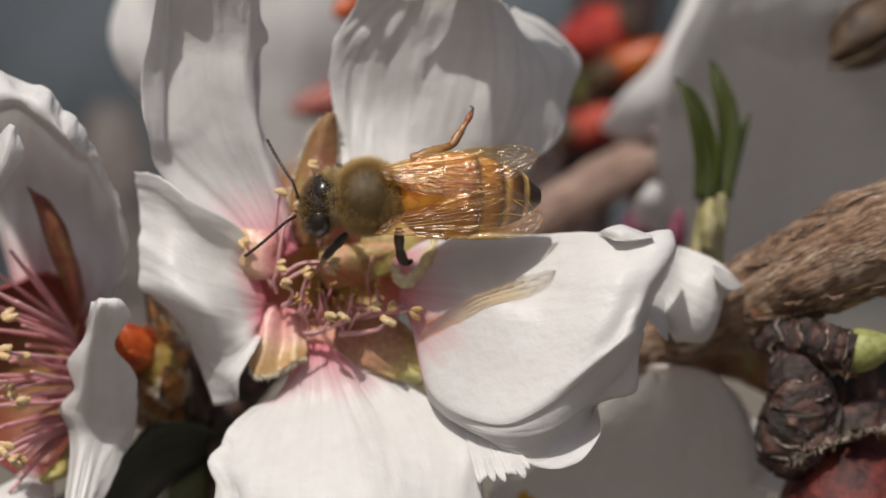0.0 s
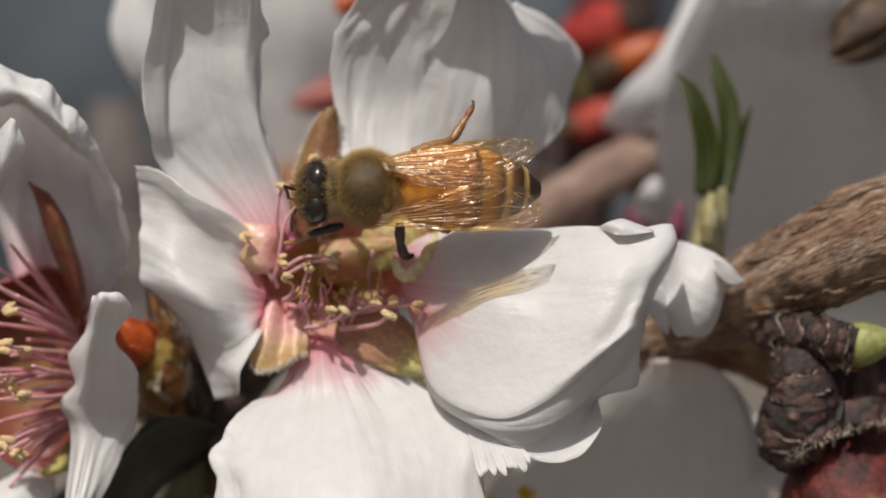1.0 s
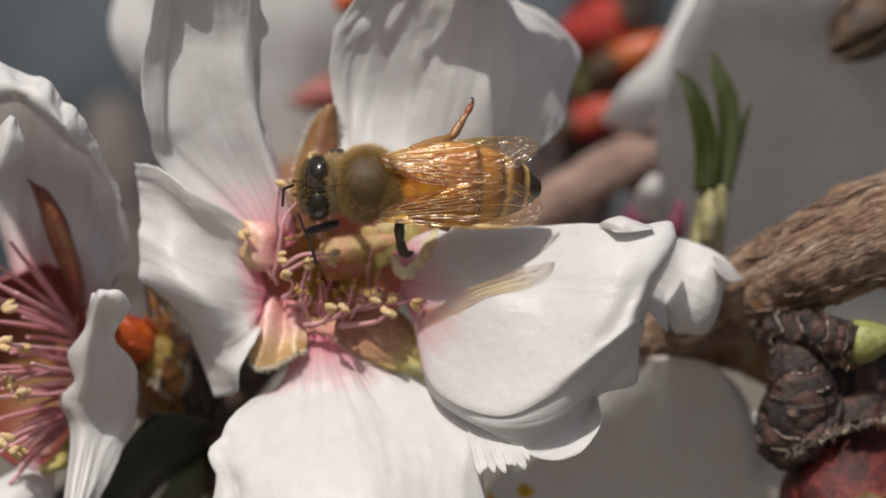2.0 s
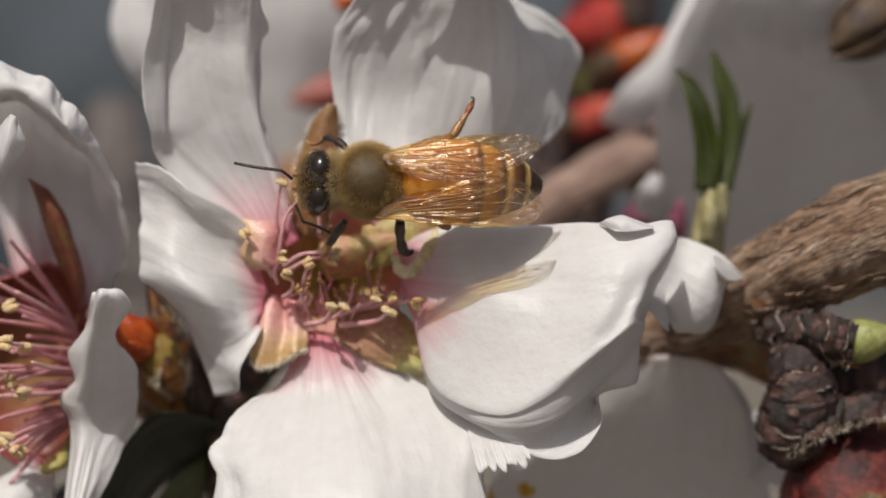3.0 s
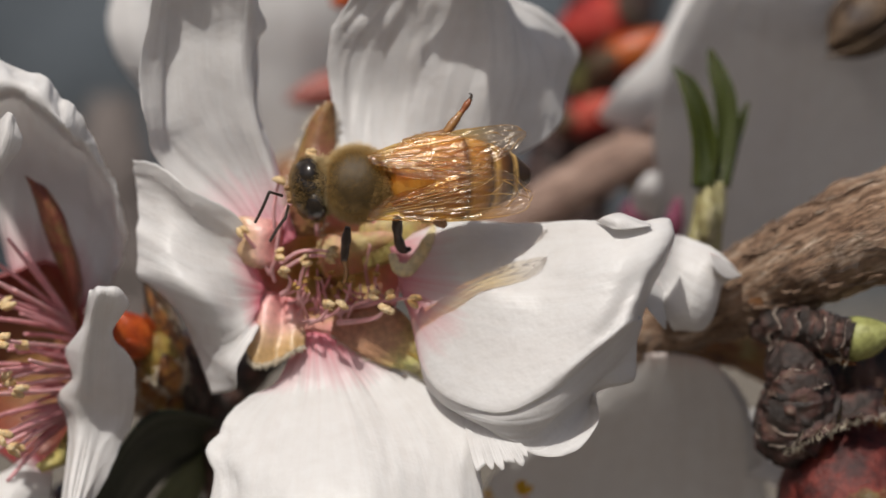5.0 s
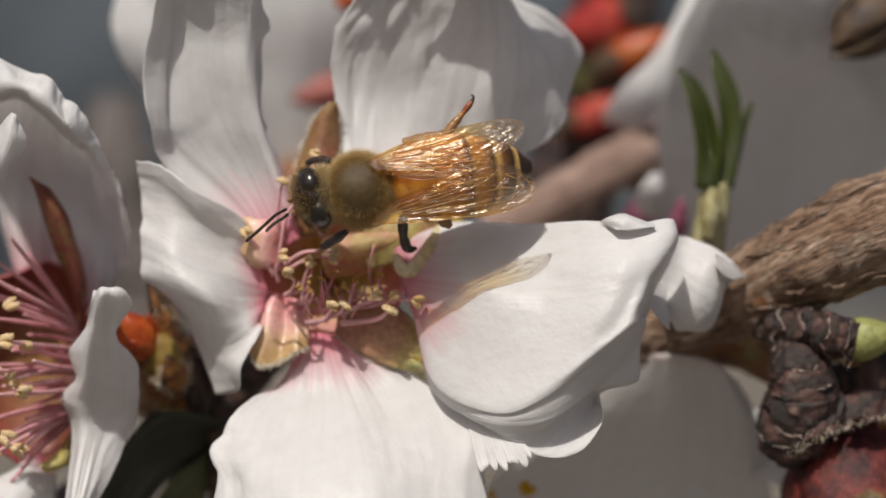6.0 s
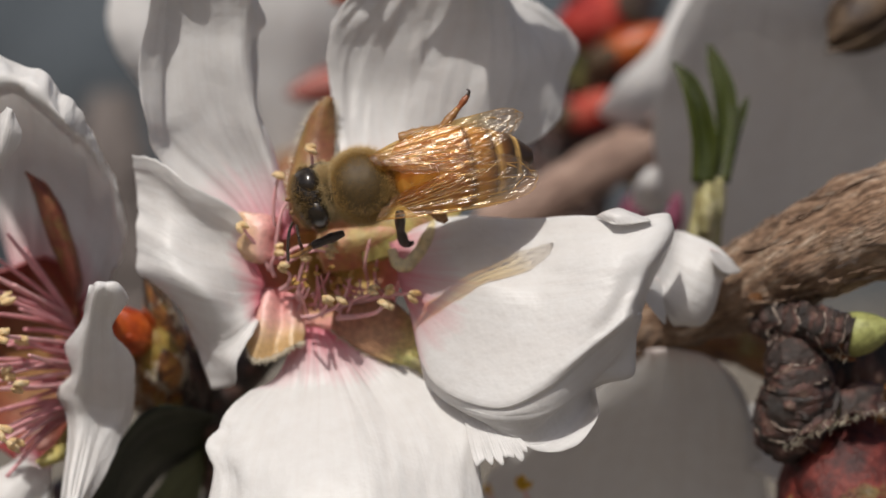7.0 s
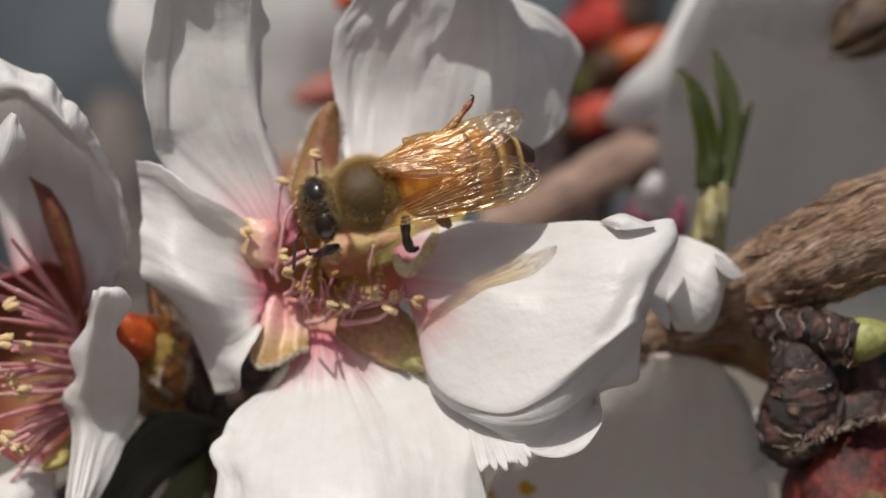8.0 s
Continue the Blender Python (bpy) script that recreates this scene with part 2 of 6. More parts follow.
PETAL = petal_skin("petal_white")
PETAL_PALE = petal_skin("petal_white_faint_pink", pink_to=0.24, pink=(0.78, 0.28, 0.36))
PETAL_MID = petal_skin("petal_white_soft_pink", pink_to=0.15, pink=(0.76, 0.36, 0.40))
PETAL_PLAIN = petal_skin("petal_white_outer", pink_to=0.10, pink=(0.84, 0.76, 0.74))
PETAL_DEEP = petal_skin("petal_with_red_claw", pink_to=0.28, pink=(0.50, 0.06, 0.11))
SEPAL = skin("sepal_brown", [(0.25, (0.22, 0.07, 0.045)), (0.45, (0.26, 0.115, 0.055)), (0.6, (0.29, 0.18, 0.06)), (0.8, (0.29, 0.25, 0.08))], 0.5, None, 0.42, 0.6, 0.12, 4.0, 0.5, 0.15)
SEPAL_GREEN = skin("sepal_green", [(0.3, (0.50, 0.30, 0.13)), (0.5, (0.60, 0.50, 0.17)), (0.75, (0.68, 0.64, 0.28))], 0.6, None, 0.42, 0.6, 0.1, 4.0, 0.5, 0.35)
SEPAL_TIP = skin("sepal_brown_green_tip", [(0.12, (0.48, 0.22, 0.14)), (0.48, (0.55, 0.31, 0.18)), (0.64, (0.62, 0.46, 0.20)), (0.78, (0.67, 0.65, 0.26)), (0.95, (0.68, 0.58, 0.38))], 0.7, None, 0.36, 0.7, 0.14, 4.0, 0.5, 0.3, by_grain=True)
SEPAL_ROSE = skin("sepal_rose_to_tan", [(0.05, (0.80, 0.33, 0.33)), (0.40, (0.82, 0.48, 0.42)), (0.60, (0.74, 0.50, 0.32)), (0.80, (0.60, 0.39, 0.18)), (1.0, (0.50, 0.32, 0.14))], 0.8, None, 0.22, 0.7, 0.14, 2.0, 0.6, 0.25, by_grain=True, coat=0.4, fine=(0.85, 1.08))
PALE_HAIR = skin("pale_hair", [(0.3, (0.62, 0.52, 0.38)), (0.7, (0.75, 0.68, 0.55))], 2.0, None, 0.6, 0.1, 0.02)
FILAMENT = skin("filament_pink", [(0.2, (0.72, 0.30, 0.34)), (0.5, (0.80, 0.48, 0.48)), (0.8, (0.84, 0.62, 0.58))], 0.6, (0.25, 1, 1), 0.4, 0.3, 0.05, 3.0, 0.5, 0.25)
FILAMENT_RED = skin("filament_rose", [(0.2, (0.70, 0.24, 0.28)), (0.5, (0.79, 0.40, 0.42)), (0.8, (0.84, 0.56, 0.56))], 0.5, (0.4, 1, 1), 0.35, 0.3, 0.05, 3.0, 0.5, 0.3)
ANTHER = skin("anther_yellow", [(0.3, (0.78, 0.48, 0.20)), (0.5, (0.87, 0.65, 0.36)), (0.7, (0.90, 0.77, 0.52))], 2.0, None, 0.65, 1.0, 0.12, 3.0, 0.3, 0.25)
ANTHER_GOLD = skin("anther_gold", [(0.3, (0.66, 0.36, 0.02)), (0.7, (0.80, 0.52, 0.06))], 2.0, None, 0.6, 1.0, 0.12, 3.0, 0.3, 0.2)
ANTHER_BROWN = skin("anther_brown", [(0.3, (0.40, 0.20, 0.05)), (0.7, (0.60, 0.38, 0.12))], 3.0, None, 0.65, 1.0, 0.1, 3.0, 0.3)
CUP = skin("cup_olive", [(0.15, (0.52, 0.44, 0.11)), (0.40, (0.74, 0.52, 0.22)), (0.60, (0.87, 0.48, 0.40)), (0.95, (0.88, 0.44, 0.45))], 0.6, None, 0.28, 0.5, 0.15, 2.5, 0.5, 0.4, by_grain=True, coat=0.4, fine=(0.85, 1.08))
CUP_RED = skin("cup_dark_red", [(0.15, (0.32, 0.16, 0.06)), (0.5, (0.28, 0.09, 0.05)), (0.9, (0.27, 0.05, 0.05))], 0.6, None, 0.4, 0.5, 0.15, 3.0, 0.5, 0.1, by_grain=True)
PISTIL = skin("pistil_yellow_green", [(0.34, (0.87, 0.47, 0.40)), (0.47, (0.87, 0.60, 0.38)), (0.58, (0.86, 0.72, 0.38)), (0.72, (0.88, 0.80, 0.50))], 0.6, None, 0.5, 0.4, 0.08, 3.0, 0.4, 0.55, fine=(0.88, 1.06))
CURL = skin("curl_pale_yellow", [(0.3, (0.70, 0.56, 0.28)), (0.6, (0.84, 0.74, 0.48))], 0.8, None, 0.4, 0.4, 0.08, 4.0, 0.5, 0.25)
BARK = skin("bark_brown", [(0.32, (0.075, 0.040, 0.024)), (0.43, (0.20, 0.115, 0.068)), (0.55, (0.35, 0.225, 0.145)), (0.70, (0.54, 0.43, 0.33))], 1.0, (0.45, 2.2, 2.2), 0.5, 1.0, 0.4, 3.0, 0.5, fine=(0.4, 1.45))
BARK_RIDGE = skin("bark_ridge", [(0.3, (0.13, 0.075, 0.048)), (0.5, (0.27, 0.175, 0.115)), (0.72, (0.50, 0.41, 0.32))], 1.0, (0.6, 2.6, 2.6), 0.55, 1.0, 0.3, 3.5, 0.5, fine=(0.45, 1.4))
SCAR = skin("scar_pale", [(0.3, (0.26, 0.19, 0.15)), (0.7, (0.52, 0.44, 0.37))], 2.0, None, 0.6, 0.8, 0.1)
PORE = skin("bark_pore", [(0.3, (0.30, 0.24, 0.19)), (0.7, (0.52, 0.46, 0.40))], 2.0, None, 0.7, 0.8, 0.1)
BARK_DARK = skin("bark_dark_spur", [(0.3, (0.008, 0.006, 0.005)), (0.47, (0.030, 0.018, 0.014)), (0.58, (0.085, 0.035, 0.027)), (0.70, (0.17, 0.115, 0.085)), (0.84, (0.36, 0.29, 0.24))], 0.75, (1.8, 0.9, 0.9), 0.45, 1.0, 0.3, 2.5, 0.5, fine=(0.6, 1.3))
BARK_RED = skin("bark_reddish", [(0.3, (0.14, 0.06, 0.03)), (0.5, (0.32, 0.15, 0.06)), (0.62, (0.36, 0.27, 0.10)), (0.8, (0.48, 0.38, 0.24))], 0.9, (0.4, 1.4, 1.4), 0.5, 0.8, 0.25, 3.0, 0.4)
BARK_GREY = skin("bark_grey_brown", [(0.3, (0.17, 0.10, 0.075)), (0.55, (0.34, 0.23, 0.18)), (0.8, (0.48, 0.37, 0.31))], 0.7, (0.4, 1.4, 1.4), 0.6, 0.8, 0.3, 3.0, 0.35)
BARK_FAR = skin("bark_far_grey", [(0.3, (0.10, 0.085, 0.078)), (0.7, (0.17, 0.145, 0.135))], 0.3, None, 0.8, 0.8, 0.3, 3.0, 0.2)
BUD_RED = skin("bud_red", [(0.3, (0.20, 0.013, 0.011)), (0.46, (0.34, 0.028, 0.022)), (0.6, (0.41, 0.070, 0.048)), (0.75, (0.42, 0.24, 0.15))], 0.35, None, 0.65, 0.5, 0.12, 4.0, 0.2, 0.1)
BUD_PINK = skin("bud_dull_pink", [(0.3, (0.25, 0.055, 0.042)), (0.6, (0.34, 0.11, 0.085)), (0.8, (0.38, 0.23, 0.15))], 0.5, None, 0.5, 0.5, 0.12, 4.0, 0.4)
BUD_SCALE = skin("bud_scale", [(0.30, (0.030, 0.016, 0.010)), (0.42, (0.12, 0.045, 0.018)), (0.52, (0.34, 0.13, 0.03)), (0.64, (0.42, 0.24, 0.055)), (0.78, (0.38, 0.37, 0.12))], 1.1, None, 0.4, 0.9, 0.18, 4.0, 0.45, fine=(0.5, 1.2))
BUD_ORANGE = skin("bud_orange_red", [(0.3, (0.36, 0.035, 0.008)), (0.55, (0.56, 0.11, 0.018)), (0.8, (0.62, 0.26, 0.05))], 0.5, None, 0.3, 0.5, 0.1, 4.0, 0.5, 0.3, coat=0.4)
BUD_BROWN = skin("bud_brown", [(0.3, (0.040, 0.024, 0.017)), (0.6, (0.105, 0.068, 0.040)), (0.8, (0.19, 0.145, 0.08))], 0.6, None, 0.55, 0.7, 0.1, 4.0, 0.35)
BUD_GREEN = skin("bud_green", [(0.3, (0.24, 0.24, 0.075)), (0.6, (0.36, 0.37, 0.13)), (0.8, (0.52, 0.49, 0.26))], 0.9, None, 0.4, 0.6, 0.1, 4.0, 0.4, 0.15)
BUD_OLIVE = skin("bud_olive", [(0.3, (0.20, 0.10, 0.02)), (0.5, (0.34, 0.22, 0.05)), (0.7, (0.40, 0.36, 0.10))], 0.8, None, 0.4, 0.8, 0.12, 4.0, 0.5, 0.15)
BUD_MAROON = skin("bud_maroon", [(0.34, (0.030, 0.006, 0.005)), (0.46, (0.080, 0.012, 0.009)), (0.56, (0.14, 0.022, 0.015)), (0.66, (0.15, 0.10, 0.035)), (0.78, (0.26, 0.21, 0.15))], 0.42, None, 0.5, 0.8, 0.2, 4.0, 0.35, fine=(0.55, 1.2))
# lighter olive: sunlight on the leaf's fold, put into the colour
LEAF_LIT = skin("leaf_painted_lit", [(0.3, (0.075, 0.085, 0.038)), (0.7, (0.13, 0.14, 0.065))], 0.5, (1.0, 6.0, 1), 0.4, 0.5, 0.1, 4.0, 0.4, 0.15)
LEAF = skin("leaf_green", [(0.3, (0.030, 0.042, 0.007)), (0.5, (0.060, 0.075, 0.012)), (0.75, (0.105, 0.115, 0.028))], 0.5, (1.0, 6.0, 1), 0.18, 0.7, 0.14, 4.0, 0.6, 0.2)
LEAF_PALE = skin("leaf_base_pale", [(0.3, (0.20, 0.12, 0.05)), (0.45, (0.36, 0.32, 0.14)), (0.62, (0.52, 0.48, 0.30)), (0.8, (0.60, 0.56, 0.44))], 0.6, None, 0.45, 0.5, 0.1, 4.0, 0.4, 0.15)
# near-black green: the shade on the same leaf, put into the colour
LEAF_SHADED = skin("leaf_painted_shade", [(0.3, (0.012, 0.015, 0.009)), (0.5, (0.024, 0.028, 0.016)), (0.75, (0.042, 0.048, 0.028))], 0.5, (1.0, 6.0, 1), 0.5, 0.5, 0.1, 4.0, 0.3)
MAUVE = skin("withered_mauve", [(0.3, (0.16, 0.03, 0.06)), (0.7, (0.32, 0.12, 0.18))], 0.6, None, 0.5, 0.5, 0.1, 4.0, 0.3)

CHITIN = skin("bee_black", [(0.3, (0.010, 0.007, 0.005)), (0.7, (0.03, 0.02, 0.012))], 2.0, None, 0.25, 0.3, 0.03, 4.0, 0.5, coat=0.3)
EYE = skin("bee_eye", [(0.3, (0.010, 0.007, 0.005)), (0.7, (0.026, 0.018, 0.011))], 3.0, None, 0.24, 0.15, 0.01, 30.0, 0.6)
LEG = skin("bee_leg", [(0.3, (0.012, 0.008, 0.006)), (0.7, (0.05, 0.03, 0.018))], 2.0, (0.7, 1, 1), 0.35, 0.6, 0.06, 4.0, 0.5)
LEG_BROWN = skin("bee_leg_brown", [(0.3, (0.14, 0.060, 0.018)), (0.6, (0.30, 0.150, 0.050)), (0.8, (0.46, 0.29, 0.11))], 1.5, (0.7, 1, 1), 0.35, 0.5, 0.05, 4.0, 0.5)
LEG_RED = skin("bee_foot_reddish", [(0.3, (0.16, 0.045, 0.018)), (0.7, (0.32, 0.11, 0.04))], 1.5, (0.7, 1, 1), 0.35, 0.5, 0.05, 4.0, 0.5)
THORAX = skin("bee_thorax_skin", [(0.3, (0.060, 0.038, 0.014)), (0.7, (0.11, 0.070, 0.026))], 3.0, None, 0.4, 0.8, 0.05, 5.0, 0.4)
HAIR = skin("bee_hair_tan", [(0.2, (0.42, 0.245, 0.065)), (0.5, (0.56, 0.355, 0.12)), (0.8, (0.72, 0.52, 0.24))], 2.0, (0.3, 9.0, 1), 0.5, 0.0, 0.01, 3.0, 0.4, 0.25)
HAIR_PALE = skin("bee_hair_pale_tan", [(0.2, (0.60, 0.42, 0.17)), (0.8, (0.82, 0.68, 0.42))], 2.0, (0.3, 9.0, 1), 0.5, 0.0, 0.01, 3.0, 0.4, 0.3)
HAIR_DARK = skin("bee_hair_olive", [(0.2, (0.10, 0.055, 0.012)), (0.8, (0.25, 0.15, 0.035))], 2.0, (0.3, 9.0, 1), 0.7, 0.0, 0.01, 3.0, 0.15)
HAIR_FACE = skin("bee_hair_brown", [(0.2, (0.20, 0.12, 0.04)), (0.8, (0.46, 0.30, 0.12))], 2.0, (0.3, 9.0, 1), 0.5, 0.0, 0.01, 3.0, 0.4, 0.2)


def abdomen_skin():
    """Amber plates with dark brown hind edges; black and cream bands near the tip."""
    m, nt, bsdf, out = material("bee_abdomen")
    g = axis(nt, grain_of(nt, (1, 1, 1)), 0)
    u = sums(nt, "ADD", g, sums(nt, "MULTIPLY", sums(nt, "SUBTRACT", noisy(nt, place_of(nt), 1.6), 0.5), 0.03))
    amber, deep, dark, cream = (0.56, 0.28, 0.045), (0.42, 0.18, 0.026), (0.04, 0.02, 0.008), (0.60, 0.38, 0.13)
    col = ramp(nt, u, (0.00, dark), (0.08, deep), (0.18, deep), (0.24, amber), (0.33, deep), (0.36, cream), (0.40, amber), (0.50, deep),
               (0.54, (0.12, 0.05, 0.014)), (0.57, cream), (0.62, amber), (0.70, (0.09, 0.04, 0.012)), (0.73, cream), (0.77, (0.16, 0.07, 0.02)), (0.84, dark), (0.875, cream), (0.90, dark), (1.0, dark))
    nt.links.new(col, bsdf.inputs["Base Color"])
    bsdf.inputs["Roughness"].default_value = 0.33
    relief(nt, bsdf, noisy(nt, place_of(nt), 6.0, 4.0), 0.4, 0.04)
    return m


def wing_skin():
    """Thin pleated membrane, amber towards its root and clear at its end, that glints."""
    m, nt, bsdf, out = material("bee_wing")
    nt.nodes.remove(bsdf)
    tr = nt.nodes.new("ShaderNodeBsdfTransparent")
    tint = ramp(nt, axis(nt, grain_of(nt, (1, 1, 1)), 0), (0.0, (0.92, 0.77, 0.47)), (0.45, (0.93, 0.80, 0.53)), (0.66, (0.95, 0.91, 0.84)), (1.0, (0.96, 0.94, 0.91)))
    nt.links.new(tint, tr.inputs["Color"])
    gl = nt.nodes.new("ShaderNodeBsdfGlossy")
    gl.inputs["Color"].default_value = (1.0, 0.95, 0.88, 1)
    gl.inputs["Roughness"].default_value = 0.20
    h = sums(nt, "ADD", noisy(nt, grain_of(nt, (3.2, 8.0, 1)), 1.0, 2.0, 0.5, 0.9), sums(nt, "MULTIPLY", noisy(nt, place_of(nt), 5.0, 2.0), 0.45))
    relief(nt, gl, h, 1.0, 0.075)
    mix = nt.nodes.new("ShaderNodeMixShader")
    mix.inputs[0].default_value = 0.085
    nt.links.new(tr.outputs[0], mix.inputs[1])
    nt.links.new(gl.outputs[0], mix.inputs[2])
    df = nt.nodes.new("ShaderNodeBsdfDiffuse")
    df.inputs["Color"].default_value = (0.42, 0.19, 0.035, 1)
    film = nt.nodes.new("ShaderNodeMixShader")
    film.inputs[0].default_value = 0.025
    nt.links.new(mix.outputs[0], film.inputs[1])
    nt.links.new(df.outputs[0], film.inputs[2])
    nt.links.new(film.outputs[0], out.inputs["Surface"])
    return m


ABDOMEN, WING = abdomen_skin(), wing_skin()
VEIN = skin("bee_wing_vein", [(0.3, (0.46, 0.25, 0.07)), (0.7, (0.70, 0.46, 0.18))], 2.0, None, 0.16, 0.5, 0.04, 4.0, 0.9, 0.4)

# ---- ground and distance ----
GRASS = skin("orchard_soil", [(0.3, (0.13, 0.11, 0.085)), (0.5, (0.19, 0.165, 0.135)), (0.75, (0.26, 0.23, 0.19))], 0.002, None, 0.9, 1.0, 40.0, 6.0, 0.1)
# blue-grey stands in for the haze of distance over the trees
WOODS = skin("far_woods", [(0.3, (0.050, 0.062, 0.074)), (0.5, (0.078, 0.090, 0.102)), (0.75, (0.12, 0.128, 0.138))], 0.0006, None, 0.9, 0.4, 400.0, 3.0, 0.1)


def ground():
    n, half = 24, 400.0
    verts, faces = [], []
    for i in range(n + 1):
        for j in range(n + 1):
            x, y = half * (2 * i / n - 1), half * (2 * j / n - 1)
            verts.append((x / MM, y / MM, (0.15 * noise.noise(Vector((x, y, 0)) * 0.05) - HOME.z - 0.2) / MM))
    faces = [(i * (n + 1) + j, (i + 1) * (n + 1) + j, (i + 1) * (n + 1) + j + 1, i * (n + 1) + j + 1) for i in range(n) for j in range(n)]
    ob = new("ground", mesh_of("ground", (verts, faces, np.zeros((len(verts), 3))), (0, 0, 0), GRASS))
    ob.location = HOME
    tagged(ob, "bare dry greyish orchard soil", "ground", kind="structure")


def far_woods():
    """A belt of far trees behind the bough, uneven along its top; its haze is only colour."""
    n, rows = 160, 14
    verts, faces = [], []
    for i in range(n + 1):
        a = radians(-70 + 140 * i / n)
        top = 13 + 3.0 * noise.noise(Vector((i * 0.11, 2, 0))) + 1.2 * noise.noise(Vector((i * 0.6, 5, 0)))
        for k in range(rows + 1):
            h = k / rows
            r = 75 - 7 * math.sin(h * math.pi * 0.5) * 0 + 5 * h * h + 2.5 * noise.noise(Vector((i * 0.5, k * 0.8, 1)))
            verts.append((r * math.sin(a) / MM, r * math.cos(a) / MM, (h * top - 1.8) / MM))
    faces = [(i * (rows + 1) + k, (i + 1) * (rows + 1) + k, (i + 1) * (rows + 1) + k + 1, i * (rows + 1) + k + 1) for i in range(n) for k in range(rows)]
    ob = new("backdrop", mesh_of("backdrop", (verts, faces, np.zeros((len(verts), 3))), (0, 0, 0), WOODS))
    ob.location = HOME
    tagged(ob, "far belt of woods, blue-grey haze put in its colour", "woods", kind="structure")


ground()
far_woods()


# ---- kinds of things ----
def stamen(parent, points, material_f=None, anther=None, thick=0.13, head=0.34, seed=0):
    """A filament from its foot to a two-lobed anther on its end."""
    f = part("filament", tube(points, [thick * 1.25, thick, thick * 0.75], 16, 7), material_f or FILAMENT, parent)
    if head:
        rnd = random.Random(seed)
        end, way = Vector(points[-1]), (Vector(points[-1]) - Vector(points[-2])).normalized()
        spin = Euler((rnd.uniform(0, 3), rnd.uniform(-0.6, 0.6), rnd.uniform(-0.8, 0.8))).to_matrix()
        side = spin @ Vector((0, head * 0.52, 0))
        c = end + way * head * 0.4
        lobes = [ball(tuple(c + side * k), (head * rnd.uniform(0.85, 1.1), head * 0.55, head * 0.55), 8, 10, spin @ Euler((0, 0, 0.25 * k)).to_matrix(), 0.45, 0.6) for k in (-1, 1)]
        part("anther", joined(*lobes), anther or ANTHER, f)
    return f


def fringe(rails, side, count, length, seed):
    """Short pale hairs along one edge of a sepal."""
    rnd = np.random.RandomState(seed)
    line = curve(rails[side], count)
    inner = curve(rails[len(rails) // 2], count)
    way = line - inner
    way /= np.linalg.norm(way, axis=1, keepdims=True) + 1e-9
    return hairs(line + rnd.normal(0, 0.04, line.shape), way, length * 1.2, 0.028, seed, 0.6)


def blossom_cup(centre, rx, rz, deep, seed=0):
    """The bowl from whose rim petals and stamens rise, open towards -y."""
    verts, grain, faces = [], [], []
    n, m = 9, 28
    for i in range(n + 1):
        t = i / n
        r, y = math.sin(t * math.pi * 0.5), deep * (math.cos(t * math.pi * 0.5) ** 0.8 if t < 1 else 0)
        for k in range(m):
            a = 2 * math.pi * k / m
            w = 1 + 0.07 * math.sin(5 * a + seed) * t
            verts.append((centre[0] + rx * r * w * math.cos(a), centre[1] + y, centre[2] + rz * r * w * math.sin(a)))
            grain.append((t, math.cos(a), math.sin(a)))
    faces = [(i * m + k, (i + 1) * m + k, (i + 1) * m + (k + 1) % m, i * m + (k + 1) % m) for i in range(n) for k in range(m)]
    # outer wall, a little wider
    o = len(verts)
    for i in range(n + 1):
        t = i / n
        r, y = math.sin(t * math.pi * 0.5), deep * (math.cos(t * math.pi * 0.5) ** 0.8 if t < 1 else 0)
        for k in range(m):
            a = 2 * math.pi * k / m
            w = 1 + 0.07 * math.sin(5 * a + seed) * t
            verts.append((centre[0] + (rx * r * w + 0.25) * math.cos(a), centre[1] + y + 0.3 * (1 - t), centre[2] + (rz * r * w + 0.25) * math.sin(a)))
            grain.append((t, math.cos(a), math.sin(a)))
    faces += [(o + i * m + k, o + i * m + (k + 1) % m, o + (i + 1) * m + (k + 1) % m, o + (i + 1) * m + k) for i in range(n) for k in range(m)]
    faces += [(n * m + k, o + n * m + k, o + n * m + (k + 1) % m, n * m + (k + 1) % m) for k in range(m)]
    return np.array(verts), faces, np.array(grain)


